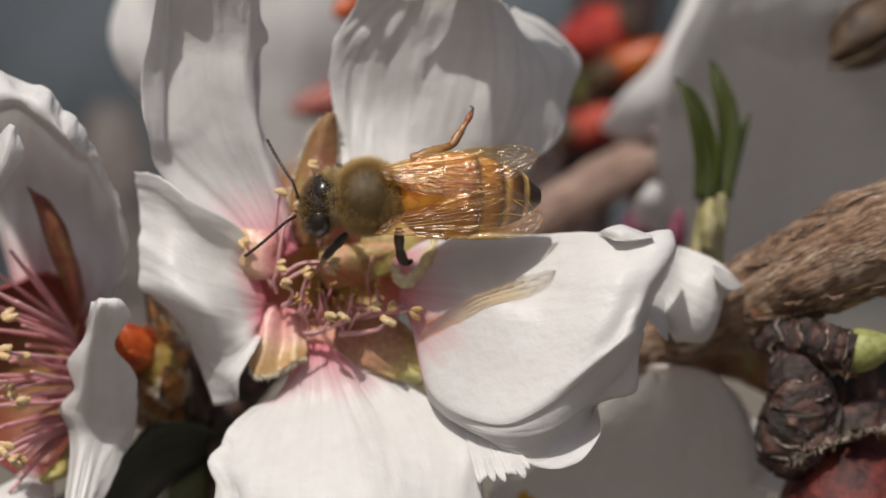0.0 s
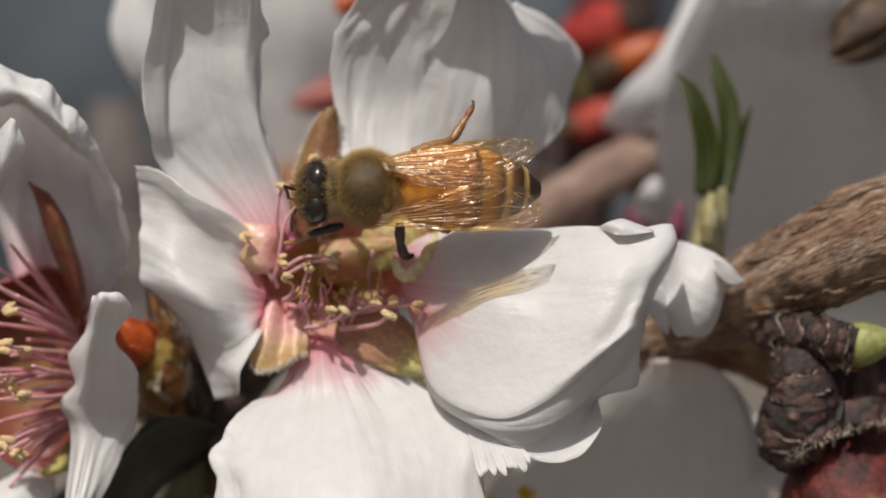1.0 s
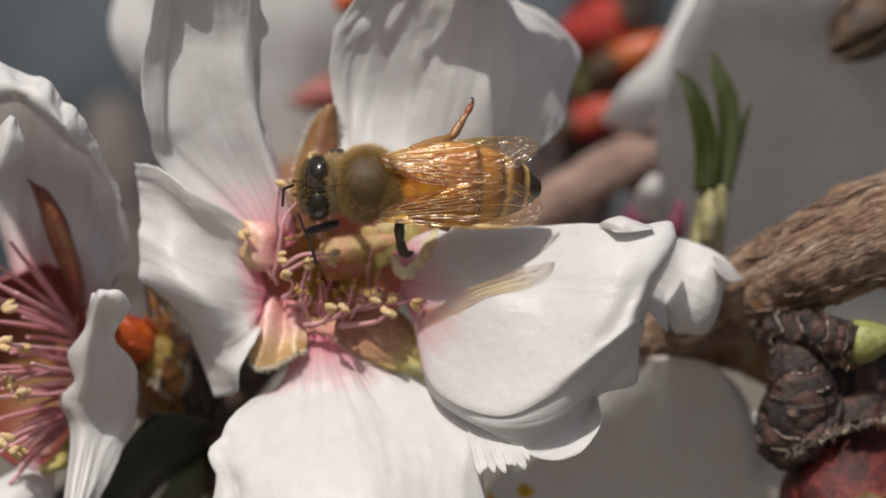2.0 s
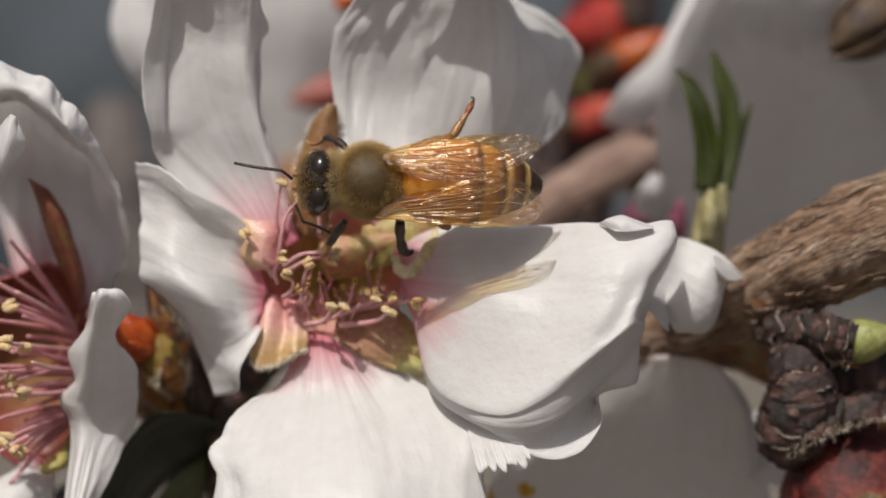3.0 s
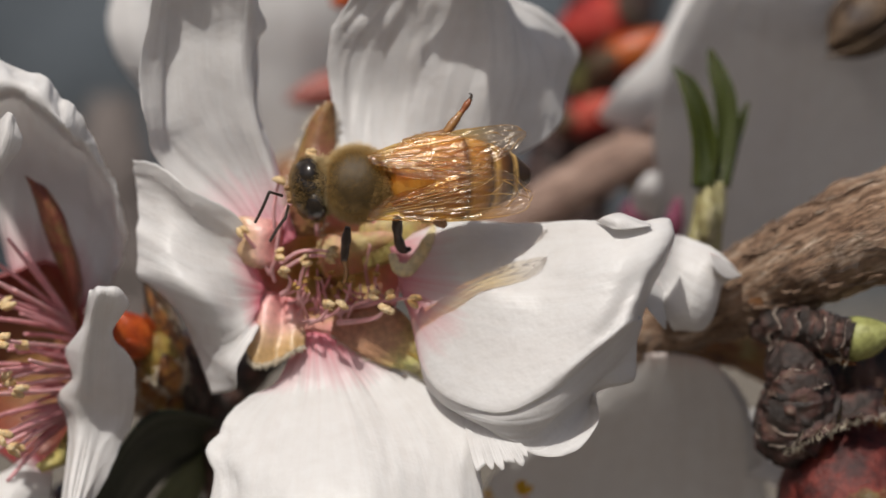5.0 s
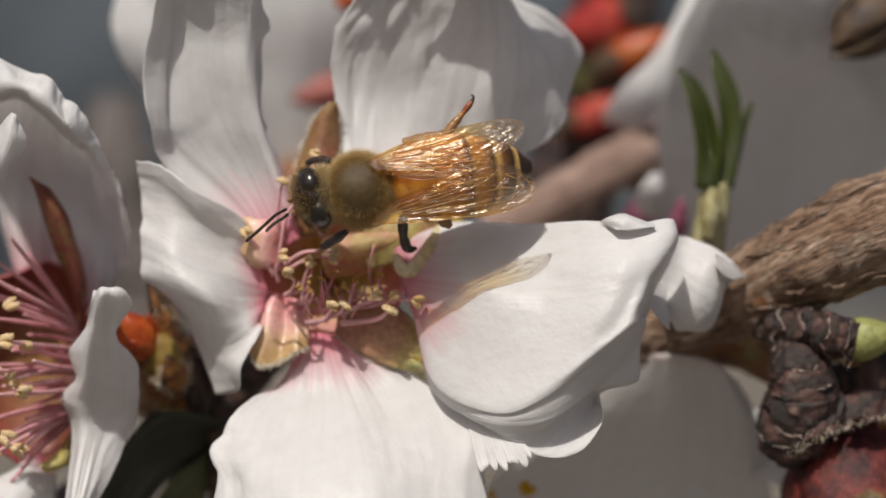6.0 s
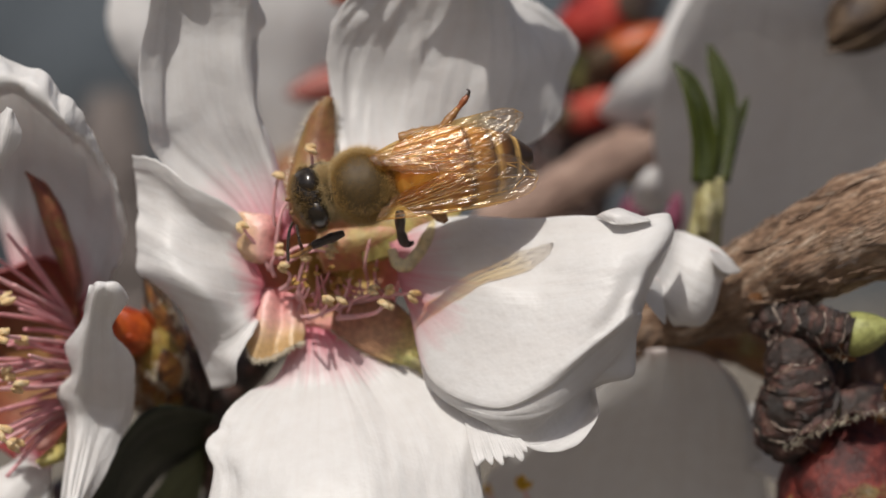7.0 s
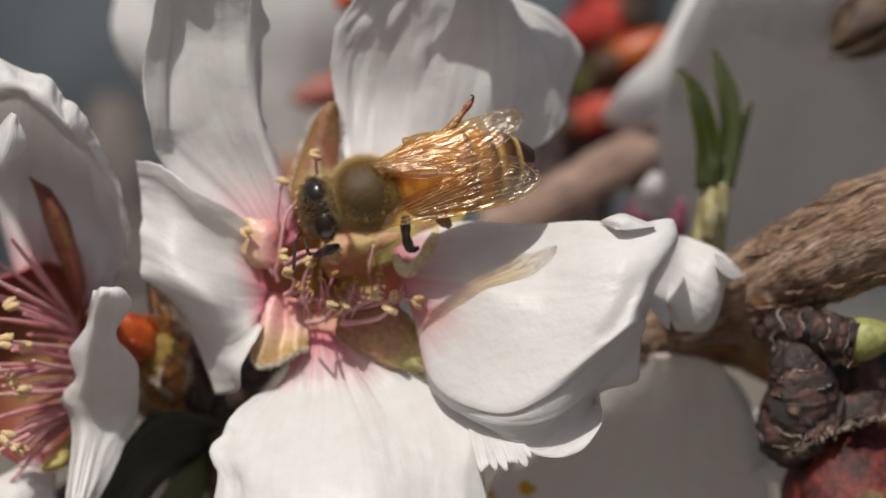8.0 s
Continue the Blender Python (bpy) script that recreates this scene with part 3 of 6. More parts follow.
def bud(name, foot, tip, radius, core, scale_skin, label, count=5, cover=0.6, spread=1.0, seed=0, fuzz=0):
    """A closed bud: a pointed egg with overlapping scales round its foot."""
    foot, tip = Vector(foot), Vector(tip)
    ob = thing(name, tuple(foot), label, "bud", "buds on the twigs")
    ax = (tip - foot)
    length = ax.length
    ax.normalize()
    x = ax.cross(Vector((0.1, -1, 0.2))).normalized()
    y = ax.cross(x)

    def skin_at(s, a, lift=0.0):
        r = radius * (math.sin(math.pi * min(1, 0.12 + 0.88 * s)) ** 0.75 if s < 1 else 0.0) + lift
        return foot + ax * (length * s) + (x * math.cos(a) + y * math.sin(a)) * max(r, 0.02)
    line = [foot + ax * length * s for s in (0, 0.25, 0.5, 0.75, 1)]
    prof = [radius * math.sin(math.pi * (0.12 + 0.88 * s)) ** 0.75 if s < 1 else 0.05 for s in np.linspace(0, 1, 12)]
    part("core", tube([tuple(p) for p in line], [max(p, 0.04) for p in prof], 18, 16, radius * 0.05, radius), core, ob)
    rnd = random.Random(seed)
    for k in range(count):
        a0 = 2 * math.pi * k / count * 1.0 + rnd.uniform(-0.2, 0.2)
        top = cover * rnd.uniform(0.75, 1.15)
        rails = []
        for w in (-0.85, -0.45, 0, 0.45, 0.85):
            rails.append([tuple(skin_at(top * s * (1 - 0.25 * w * w), a0 + w * spread * (1 - 0.55 * s ** 2), radius * (0.05 + 0.10 * s + 0.03 * (k % 2)))) for s in (0, 0.35, 0.7, 1.0)])
        sc = part("bud_scale", sheet(rails, 10, 10, radius * 0.08, radius * 0.06, radius, seed + k), scale_skin, ob)
        if fuzz:
            part("fringe", joined(fringe(rails, 0, fuzz, radius * 0.36, seed + k), fringe(rails, 4, fuzz, radius * 0.36, seed + k + 50)), PALE_HAIR, sc, "pale hairs")
    return ob


def limb(name, points, radii, bark, label, sides=28, n=60, rough=0.25, size=2.0, rings=()):
    """A twig or branch with uneven bark; rings: raised scars at shares of its length."""
    ob = thing(name, points[0], label, "branch")
    part("bark", tube(points, radii, n, sides, rough, size), bark, ob)
    line = curve(points, 101)
    for s in rings:
        i = int(s * 98) + 1
        w = line[i + 1] - line[i - 1]
        w /= np.linalg.norm(w)
        r = float(np.interp(s, np.linspace(0, 1, len(radii)), radii))
        part("ring_scar", tube([line[i] - w * r * 0.10, line[i], line[i] + w * r * 0.10], [r * 0.97, r * 1.07, r * 0.97], 7, sides, r * 0.10, r * 0.5), bark, ob)
    return ob


def spur(points, radii, rings, label, seed):
    """A short spur twig: collars of old scale scars, each with a pale ragged edge."""
    ob = thing("spur_twig", points[0], label, "spur twig")
    part("bark", tube(points, radii, 70, 36, 0.34, 0.7), BARK_DARK, ob)
    line = curve(points, 121)
    t = np.gradient(line, axis=0)
    t /= np.linalg.norm(t, axis=1, keepdims=True)
    rnd = random.Random(seed)
    for s in rings:
        r = float(np.interp(s, np.linspace(0, 1, len(radii)), radii))
        turn = rnd.uniform(0, 6)
        for k in range(4):
            rails = []
            for w in (-0.9, -0.45, 0, 0.45, 0.9):
                a = turn + k * math.pi / 2 + w
                long = rnd.uniform(0.6, 1.25)
                rail = []
                for q in (0, 0.5, 1.0):
                    i = int(min(119, max(1, s * 120 + (q * (1.5 - 0.8 * abs(w)) * long - 0.5) * r * 9)))
                    x = np.cross(t[i], (0.13, -0.95, 0.25))
                    x /= np.linalg.norm(x)
                    y = np.cross(x, t[i])
                    rail.append(tuple(line[i] + (x * math.cos(a) + y * math.sin(a)) * r * (0.97 + 0.07 * q + 0.05 * rnd.random())))
                rails.append(rail)
            sc = part("scale_scar", sheet(rails, 12, 18, 0.12, 0.16, 0.5, seed + k + s * 9), BARK_DARK, ob)
            part("scar_edge", tube([rl[-1] for rl in rails], [0.012, 0.030, 0.022, 0.034, 0.012], 30, 6, 0.05, 0.25), SCAR, sc, "pale ragged edge")
    return ob


def ridges(ob, points, radii, count, bark, seed):
    """Raised strips of bark along a branch, and pale breathing pores."""
    rnd = random.Random(seed)
    line = curve(points, 121)
    r = np.interp(np.linspace(0, 1, 121), np.linspace(0, 1, len(radii)), radii)
    t = np.gradient(line, axis=0)
    t /= np.linalg.norm(t, axis=1, keepdims=True)

    def on_bark(i, a, lift):
        x = np.cross(t[i], (0.13, -0.95, 0.25))
        x /= np.linalg.norm(x)
        y = np.cross(x, t[i])
        return line[i] + (x * math.cos(a) + y * math.sin(a)) * (r[i] + lift)
    for k in range(count):
        i0, n = rnd.randint(0, 100), rnd.randint(5, 18)
        a, drift = rnd.uniform(-2.6, 2.6) - math.pi / 2, rnd.uniform(-0.024, 0.012)
        pts = [on_bark(min(120, i0 + int(n * q)), a + drift * n * q + 0.05 * math.sin(5 * q + k), rnd.uniform(-0.02, 0.10)) for q in (0, 0.2, 0.4, 0.6, 0.8, 1.0)]
        w = rnd.uniform(0.04, 0.11)
        part("bark_ridge", tube(pts, [0.03, w, w * 0.8, w, 0.03], 22, 7, 0.05, 0.35), bark, ob)
    for k in range(8):
        c = on_bark(rnd.randint(30, 110), rnd.uniform(-2.4, -0.7), 0.12)
        part("pore", ball(tuple(c), (rnd.uniform(0.15, 0.3), 0.12, rnd.uniform(0.12, 0.2)), 6, 8, None, 0.5, 0.7), PORE, ob, "pale pore in the bark")


# ---- boughs and twigs ----
bough = limb("branch", [(10.72, 8.0, -5.08), (14.1, 6.5, -3.76), (17.67, 4.5, -1.84), (21.18, 2.8, 0.03), (26.29, 2.0, 2.18)], [1.5, 1.9, 2.35, 2.75, 2.9], BARK,
     "weathered brown almond branch with furrowed bark", 44, 110, 0.45, 1.8)
ridges(bough, [(10.72, 8.0, -5.08), (14.1, 6.5, -3.76), (17.67, 4.5, -1.84), (21.18, 2.8, 0.03), (26.29, 2.0, 2.18)], [1.5, 1.9, 2.35, 2.75, 2.9], 170, BARK_RIDGE, 5)
part("knot", ball((17.24, 3.6, -2.18), (1.35, 1.0, 1.3), 14, 18, None, 0.35, 0.7), BARK_RED, bough, "reddish swelling where the spur joins")
ridges(limb("branch", [(2.7, 26.0, 0.75), (6.26, 26.0, 2.52), (9.81, 26.0, 4.66), (13.8, 27.0, 6.65), (18.66, 29.0, 8.71)], [1.5, 1.55, 1.6, 1.6, 1.6], BARK_GREY,
       "smooth grey-brown twig further back in the tree", 20, 40, 0.15, 2.5),
       [(2.7, 26.0, 0.75), (6.26, 26.0, 2.52), (9.81, 26.0, 4.66), (13.8, 27.0, 6.65), (18.66, 29.0, 8.71)], [1.5, 1.55, 1.6, 1.6, 1.6], 18, BARK_GREY, 21)
spur([(17.42, 6.5, -3.29), (18.47, 3.4, -4.25), (20.12, 1.8, -4.51), (22.3, 1.0, -5.0)], [1.1, 1.2, 1.1, 1.0], (0.2, 0.38, 0.56, 0.74, 0.9), "short dark fruiting spur with scale scars", 3)
spur([(19.09, 3.4, -4.93), (19.19, 2.2, -6.43), (19.5, 2.2, -7.96), (19.2, 3.0, -9.55), (18.9, 4.0, -11.21)], [1.05, 1.5, 1.95, 1.95, 1.6], (0.1, 0.24, 0.4, 0.56, 0.74), "stout dark fruiting spur beneath the branch", 4)
ridges(limb("branch", [(20.36, 6.0, -7.85), (22.64, 6.5, -7.08), (24.93, 7.0, -6.95), (28.6, 8.0, -6.35)], [1.3, 1.8, 1.9, 2.0], BARK_DARK,
       "dark shaded twig behind the spurs", 24, 40, 0.2, 1.5),
       [(20.36, 6.0, -7.85), (22.64, 6.5, -7.08), (24.93, 7.0, -6.95), (28.6, 8.0, -6.35)], [1.3, 1.8, 1.9, 2.0], 14, BARK_DARK, 26)
ridges(limb("branch", [(9.03, 12.0, -5.53), (12.96, 12.0, -5.2), (16.46, 11.0, -5.5), (19.14, 9.0, -6.71)], [1.1, 1.2, 1.3, 1.2], BARK_RED,
       "reddish green-flecked twig below the branch", 24, 40, 0.2, 1.5),
       [(9.03, 12.0, -5.53), (12.96, 12.0, -5.2), (16.46, 11.0, -5.5), (19.14, 9.0, -6.71)], [1.1, 1.2, 1.3, 1.2], 24, BARK_RED, 22)
ridges(limb("branch", [(-7.22, 9.5, -3.83), (-10.15, 10.0, -6.43), (-12.49, 11.0, -8.75), (-14.86, 12.0, -10.44), (-22.0, 14.0, -15.21)], [0.9, 1.0, 1.2, 1.3, 1.4], BARK_DARK,
       "thin dark twig that carries the blossoms", 22, 50, 0.2, 1.2),
       [(-7.22, 9.5, -3.83), (-10.15, 10.0, -6.43), (-12.49, 11.0, -8.75), (-14.86, 12.0, -10.44), (-22.0, 14.0, -15.21)], [0.9, 1.0, 1.2, 1.3, 1.4], 18, BARK_DARK, 23)
ridges(limb("branch", [(-14.1, 9.0, -4.79), (-13.66, 9.5, -6.73), (-13.26, 10.5, -9.37), (-12.81, 11.0, -12.65), (-13.55, 12.0, -16.66)], [0.7, 0.9, 1.0, 0.8, 0.7], BARK_DARK,
       "thin dark twig in the shade", 20, 40, 0.2, 1.2),
       [(-14.1, 9.0, -4.79), (-13.66, 9.5, -6.73), (-13.26, 10.5, -9.37), (-12.81, 11.0, -12.65), (-13.55, 12.0, -16.66)], [0.7, 0.9, 1.0, 0.8, 0.7], 14, BARK_DARK, 24)


ridges(limb("branch", [(7.72, 40.0, 0.04), (8.87, 40.0, 5.41), (10.26, 41.0, 10.84), (11.68, 42.0, 16.33), (12.71, 43.0, 21.87)], [3.6, 3.2, 3.0, 3.0, 3.0], BARK_DARK,
       "dark limb deeper in the tree, out of focus", 20, 40, 0.4, 3.0),
       [(7.72, 40.0, 0.04), (8.87, 40.0, 5.41), (10.26, 41.0, 10.84), (11.68, 42.0, 16.33), (12.71, 43.0, 21.87)], [3.6, 3.2, 3.0, 3.0, 3.0], 16, BARK_DARK, 25)


# ---- the open blossom on which the bee feeds ----
def open_blossom():
    ob = thing("almond_blossom", (-6.87, 9.0, -3.18), "open white almond blossom with pink heart and five petals", "flower", "blossoms on the bough")
    part("cup", blossom_cup((-5.95, 1.5, -1.35), 3.95, 3.6, 3.6), CUP, ob, "olive cup with a rosy rim")
    part("petal", sheet([
        [(-9.52, 1.3, -0.07), (-11.79, 1.8, 1.92), (-14.92, 0.9, 4.2), (-15.84, -0.2, 6.74), (-16.12, -0.4, 9.3), (-15.6, -0.8, 11.99), (-15.1, -1.8, 15.2)],
        [(-9.3, 1.3, -0.01), (-11.67, 2.3, 2.39), (-14.57, 2.0, 5.0), (-15.11, 1.0, 6.49), (-15.18, 0.8, 9.37), (-14.98, 0.3, 12.08), (-14.61, -1.6, 15.22)],
        [(-9.09, 1.3, 0.02), (-11.21, 2.3, 2.85), (-13.95, 2.0, 5.46), (-14.73, 1.5, 6.82), (-14.84, 1.3, 9.41), (-14.61, 0.9, 12.12), (-14.05, -1.8, 15.2)],
        [(-8.69, 1.3, 0.11), (-10.44, 2.2, 3.62), (-12.09, 1.7, 6.67), (-12.8, 1.1, 9.39), (-12.75, 0.5, 11.94), (-12.26, -1.8, 15.2)],
        [(-8.3, 1.3, 0.24), (-9.64, 1.7, 3.91), (-10.67, 1.1, 6.8), (-10.99, 0.5, 9.36), (-10.89, 0.0, 11.9), (-10.6, -2.0, 15.18)],
        [(-7.99, 1.3, 0.42), (-9.17, 1.6, 3.91), (-10.0, 1.2, 6.8), (-10.34, 0.8, 9.37), (-10.3, 0.2, 11.46), (-10.09, -2.0, 15.18)],
        [(-7.81, 1.3, 0.6), (-8.84, 2.3, 4.24), (-9.46, 2.4, 6.24), (-9.86, 2.3, 7.47), (-9.85, 2.2, 9.62), (-9.77, 1.4, 11.25), (-9.4, 0.8, 11.96), (-9.81, 0.2, 13.13), (-9.92, -1.0, 15.28)]],
        84, 76, 0.1, 0.26, 1.6, 1.3, pleat=0.13, jag=0.10), PETAL_PALE, ob)
    part("petal", sheet([
        [(-10.48, 0.84, 0.03), (-10.81, -0.3, 1.6), (-13.17, -1.3, 3.03), (-15.07, -0.5, 4.44), (-16.59, 1.0, 4.76)],
        [(-10.02, 0.75, -0.88), (-11.68, 0.3, 0.39), (-13.37, -0.15, 1.3), (-14.87, 0.1, 2.4), (-16.5, 1.3, 3.08)],
        [(-9.58, 1.05, -2.11), (-11.52, 0.1, -1.49), (-13.3, -0.7, -1.12), (-14.73, -0.6, -0.27), (-16.37, 0.9, 0.64)],
        [(-9.73, 1.05, -2.87), (-11.05, 0.2, -3.16), (-12.48, -1.3, -2.68), (-14.52, -0.7, -1.94), (-16.19, 0.9, -1.5)],
        [(-9.83, 1.05, -3.48), (-10.58, 0.12, -4.37), (-11.67, 0.3, -5.1), (-13.11, 1.3, -4.83), (-14.41, 2.5, -3.35)],
        [(-10.14, 1.13, -4.09), (-9.89, 0.17, -4.58), (-10.74, -0.5, -6.31), (-11.05, 0.5, -7.61), (-12.47, 2.0, -8.05)]], 76, 84, 0.1, 0.36, 1.7, 4.6, pleat=0.05, jag=0.10), PETAL, ob)
    part("petal", sheet([
        [(-7.61, 1.35, -4.56), (-8.92, 1.23, -7.36), (-10.38, 0.18, -8.1), (-11.5, -0.9, -9.0), (-11.85, -1.2, -9.9), (-12.3, -1.6, -10.8), (-11.95, -2.2, -11.9), (-12.15, -2.8, -12.97), (-12.8, -4.0, -15.2)],
        [(-7.16, 1.38, -4.56), (-7.88, 0.51, -7.57), (-8.51, -1.6, -9.26), (-8.97, -4.0, -11.47), (-9.19, -5.2, -13.43), (-9.07, -7.0, -16.44)],
        [(-6.54, 1.38, -4.62), (-5.58, 0.08, -7.55), (-5.04, -2.4, -9.51), (-4.66, -4.8, -11.41), (-4.41, -6.4, -13.32), (-4.13, -8.0, -16.9)],
        [(-5.93, 1.38, -4.86), (-3.77, 0.42, -7.26), (-2.22, -1.6, -9.26), (-1.3, -3.8, -11.19), (-0.85, -5.2, -13.13), (-0.26, -7.0, -16.73)],
        [(-5.38, 1.26, -5.16), (-2.56, 0.82, -6.37), (0.18, -0.4, -7.98), (1.62, -1.8, -9.55), (1.96, -2.8, -11.42), (2.59, -4.4, -15.27)]], 80, 80, 0.1, 0.40, 2.0, 7.7, pleat=0.14, jag=0.08), PETAL, ob)
    part("petal_lobe", sheet([
        [(-0.43, 0.52, -7.72), (1.08, -1.8, -9.1), (1.43, -3.0, -10.22), (1.65, -3.8, -11.13)],
        [(0.03, 0.38, -7.87), (1.91, -2.2, -8.99), (2.43, -3.5, -10.09), (2.77, -4.2, -11.05)],
        [(0.33, 0.19, -7.86), (2.39, -2.4, -8.98), (3.19, -3.7, -9.87), (3.71, -4.4, -10.74)],
        [(0.64, 0.0, -7.94), (2.74, -2.6, -8.96), (3.78, -3.7, -9.87), (4.53, -4.4, -10.56)]], 34, 96, 0.1, 0.12, 0.8, 2.2, 0.75), PETAL_PLAIN, ob, "fringed lobe folded under the petal")
    part("petal", sheet([
        [(-2.87, 1.32, 0.28), (0.49, 0.9, 1.37), (4.73, 0.0, 1.33), (7.95, -2.0, 1.49), (9.71, -2.6, 1.34), (11.88, -2.2, 1.52), (12.13, -1.0, 1.35)],
        [(-2.43, 0.6, -1.19), (1.38, -1.5, -1.17), (4.96, -2.2, -1.16), (7.86, -3.8, -0.86), (9.9, -4.2, -0.41), (11.95, -3.2, 0.33), (12.38, -0.2, 0.03)],
        [(-2.18, 0.2, -2.09), (1.96, -2.7, -3.24), (5.2, -3.8, -3.51), (8.08, -5.0, -3.05), (9.56, -4.8, -2.46), (10.8, -4.0, -1.74), (11.47, 0.2, -1.94)],
        [(-1.79, 0.3, -3.16), (-0.36, -2.0, -6.67), (2.82, -4.5, -8.02), (5.37, -5.5, -7.15), (8.12, -5.5, -5.14), (10.03, -4.8, -3.64), (10.68, -0.2, -3.96)],
        [(-1.59, 1.3, -3.52), (-0.54, -1.5, -7.25), (2.75, -4.4, -8.6), (5.46, -5.15, -7.75), (8.22, -4.6, -5.46), (10.15, -3.9, -3.87), (10.8, 0.6, -4.17)],
        [(-1.29, 1.67, -4.11), (-0.55, -0.5, -7.63), (2.44, -4.1, -9.05), (5.5, -4.7, -8.9), (8.22, -3.6, -6.95), (10.12, -2.6, -5.15), (10.46, -0.4, -5.47)],
        [(-1.04, 2.11, -4.58), (0.12, 0.3, -7.87), (2.45, -3.7, -9.45), (4.71, -4.2, -9.8), (6.43, -3.6, -8.45), (7.98, -3.1, -7.17), (9.98, -2.1, -7.05), (10.28, -0.4, -7.1)],
        [(-0.98, 2.2, -4.64), (0.49, 0.5, -7.92), (2.75, -3.55, -9.64), (4.81, -3.9, -10.52), (6.46, -3.3, -9.78), (7.77, -2.0, -8.4), (8.01, -2.0, -7.5), (7.96, -1.8, -7.31)],
        [(-0.98, 2.2, -4.67), (0.49, 0.6, -7.98), (2.86, -3.4, -9.75), (5.06, -4.1, -10.85), (7.04, -3.9, -10.62), (8.19, -3.2, -9.22), (8.22, -2.6, -8.07), (8.02, -1.8, -7.34)]], 80, 110, 0.1, 0.20, 2.4, 9.4, pleat=0.10, jag=0.06), PETAL_MID, ob)
    part("petal_lip", sheet([
        [(8.17, -2.4, 1.4), (8.5, -2.9, 1.22), (8.98, -3.8, 0.97)],
        [(8.64, -3.0, 1.63), (9.04, -3.7, 1.39), (9.47, -3.9, 0.94)],
        [(9.34, -2.8, 1.81), (9.64, -3.6, 1.51), (9.92, -3.85, 0.97)],
        [(9.99, -2.8, 1.61), (10.25, -3.4, 1.33), (10.52, -3.7, 1.06)],
        [(10.94, -2.8, 1.25), (10.98, -3.1, 1.19), (11.05, -3.4, 1.13)]], 14, 24, 0.08, 0.06, 0.8, 3.0), PETAL_PLAIN, ob, "curled lip of the petal's edge")
    part("petal", sheet([
        [(-5.32, 1.9, 4.47), (-5.65, 2.6, 6.09), (-5.98, 3.0, 8.27), (-6.18, 2.6, 10.41), (-5.82, 2.1, 12.07), (-4.93, 1.3, 13.53), (-4.21, -0.5, 15.03)],
        [(-3.83, 2.5, 4.64), (-4.31, 3.2, 6.43), (-4.45, 3.5, 8.46), (-4.31, 2.9, 10.59), (-3.82, 1.9, 12.05), (-3.04, 1.3, 13.53), (-2.41, 0.2, 15.1)],
        [(-2.15, 3.2, 4.76), (-2.31, 3.6, 6.6), (-2.09, 3.5, 8.61), (-1.77, 2.7, 10.57), (-1.37, 2.2, 12.07), (-0.9, 1.5, 13.4), (-0.44, 0.8, 15.16)],
        [(-0.29, 3.9, 4.78), (0.02, 3.5, 6.75), (0.48, 3.0, 8.58), (1.0, 2.5, 10.56), (1.4, 2.0, 12.06), (1.55, 1.4, 13.54), (1.69, 0.6, 15.14)],
        [(1.26, 4.2, 4.76), (2.19, 3.4, 6.59), (2.86, 2.9, 8.42), (3.35, 2.7, 10.26), (3.41, 2.5, 11.94), (3.25, 2.3, 13.16), (3.09, 1.9, 14.2)],
        [(2.52, 4.6, 4.77), (3.91, 4.2, 6.31), (4.85, 4.2, 8.18), (5.31, 4.2, 9.9), (5.16, 4.2, 11.45), (4.54, 4.2, 12.55), (3.6, 4.0, 13.62)],
        [(3.31, 5.0, 4.78), (5.29, 5.4, 5.74), (6.8, 6.2, 7.19), (7.15, 6.8, 8.96), (7.95, 7.0, 10.87), (7.29, 6.4, 11.93), (5.83, 5.4, 13.11), (3.92, 4.6, 13.86)]],
        80, 90, 0.1, 0.24, 1.8, 13.3, pleat=0.20, jag=0.10), PETAL_PLAIN, ob)
    # added tip above the view, its edges shaped to cast the petal's shadow
    left_edge = [(-2.13, -0.03, 13.88), (-1.68, 0.26, 14.16), (-0.73, -0.4, 14.42), (0.85, -0.81, 14.53), (1.19, -1.16, 14.61), (0.95, -2.05, 14.99), (0.59, -2.69, 15.23), (0.2, -3.6, 15.6)]
    right_edge = [(3.17, 1.64, 14.31), (3.97, 1.55, 14.54), (4.78, 2.27, 14.7), (6.26, 4.03, 15.04), (6.3, 2.3, 15.2), (4.53, 0.54, 15.49), (3.8, -0.5, 15.6), (3.0, -2.0, 16.0)]
    mid_edge = [tuple((a + b) / 2 for a, b in zip(p, q)) for p, q in zip(left_edge, right_edge)]
    part("petal_lobe", sheet([left_edge, mid_edge, right_edge], 40, 24, 0.1, 0.05, 1.5, 14.0), PETAL_PLAIN, ob, "unseen folded petal tip, added to shade the petal below")
    # sepals
    up = [[(-7.93, 1.5, 0.64), (-8.32, 1.46, 2.94), (-7.76, 2.41, 5.51), (-7.02, 2.39, 7.11), (-6.18, 2.2, 7.93)],
          [(-7.31, 1.38, 0.64), (-7.2, 1.07, 2.93), (-6.81, 1.78, 5.4), (-6.42, 1.97, 6.94), (-6.02, 2.0, 7.95)],
          [(-6.55, 1.5, 0.64), (-5.87, 1.21, 2.93), (-5.72, 2.24, 5.32), (-5.7, 2.51, 6.81), (-5.87, 2.2, 7.9)]]
    s = part("sepal", sheet(up, 26, 16, 0.16, 0.2, 1.2, 2.0), SEPAL, ob, "brown sepal with a downy edge")
    part("fringe", joined(fringe(up, 0, 90, 0.35, 3), fringe(up, 2, 90, 0.35, 4)), PALE_HAIR, s, "pale down")
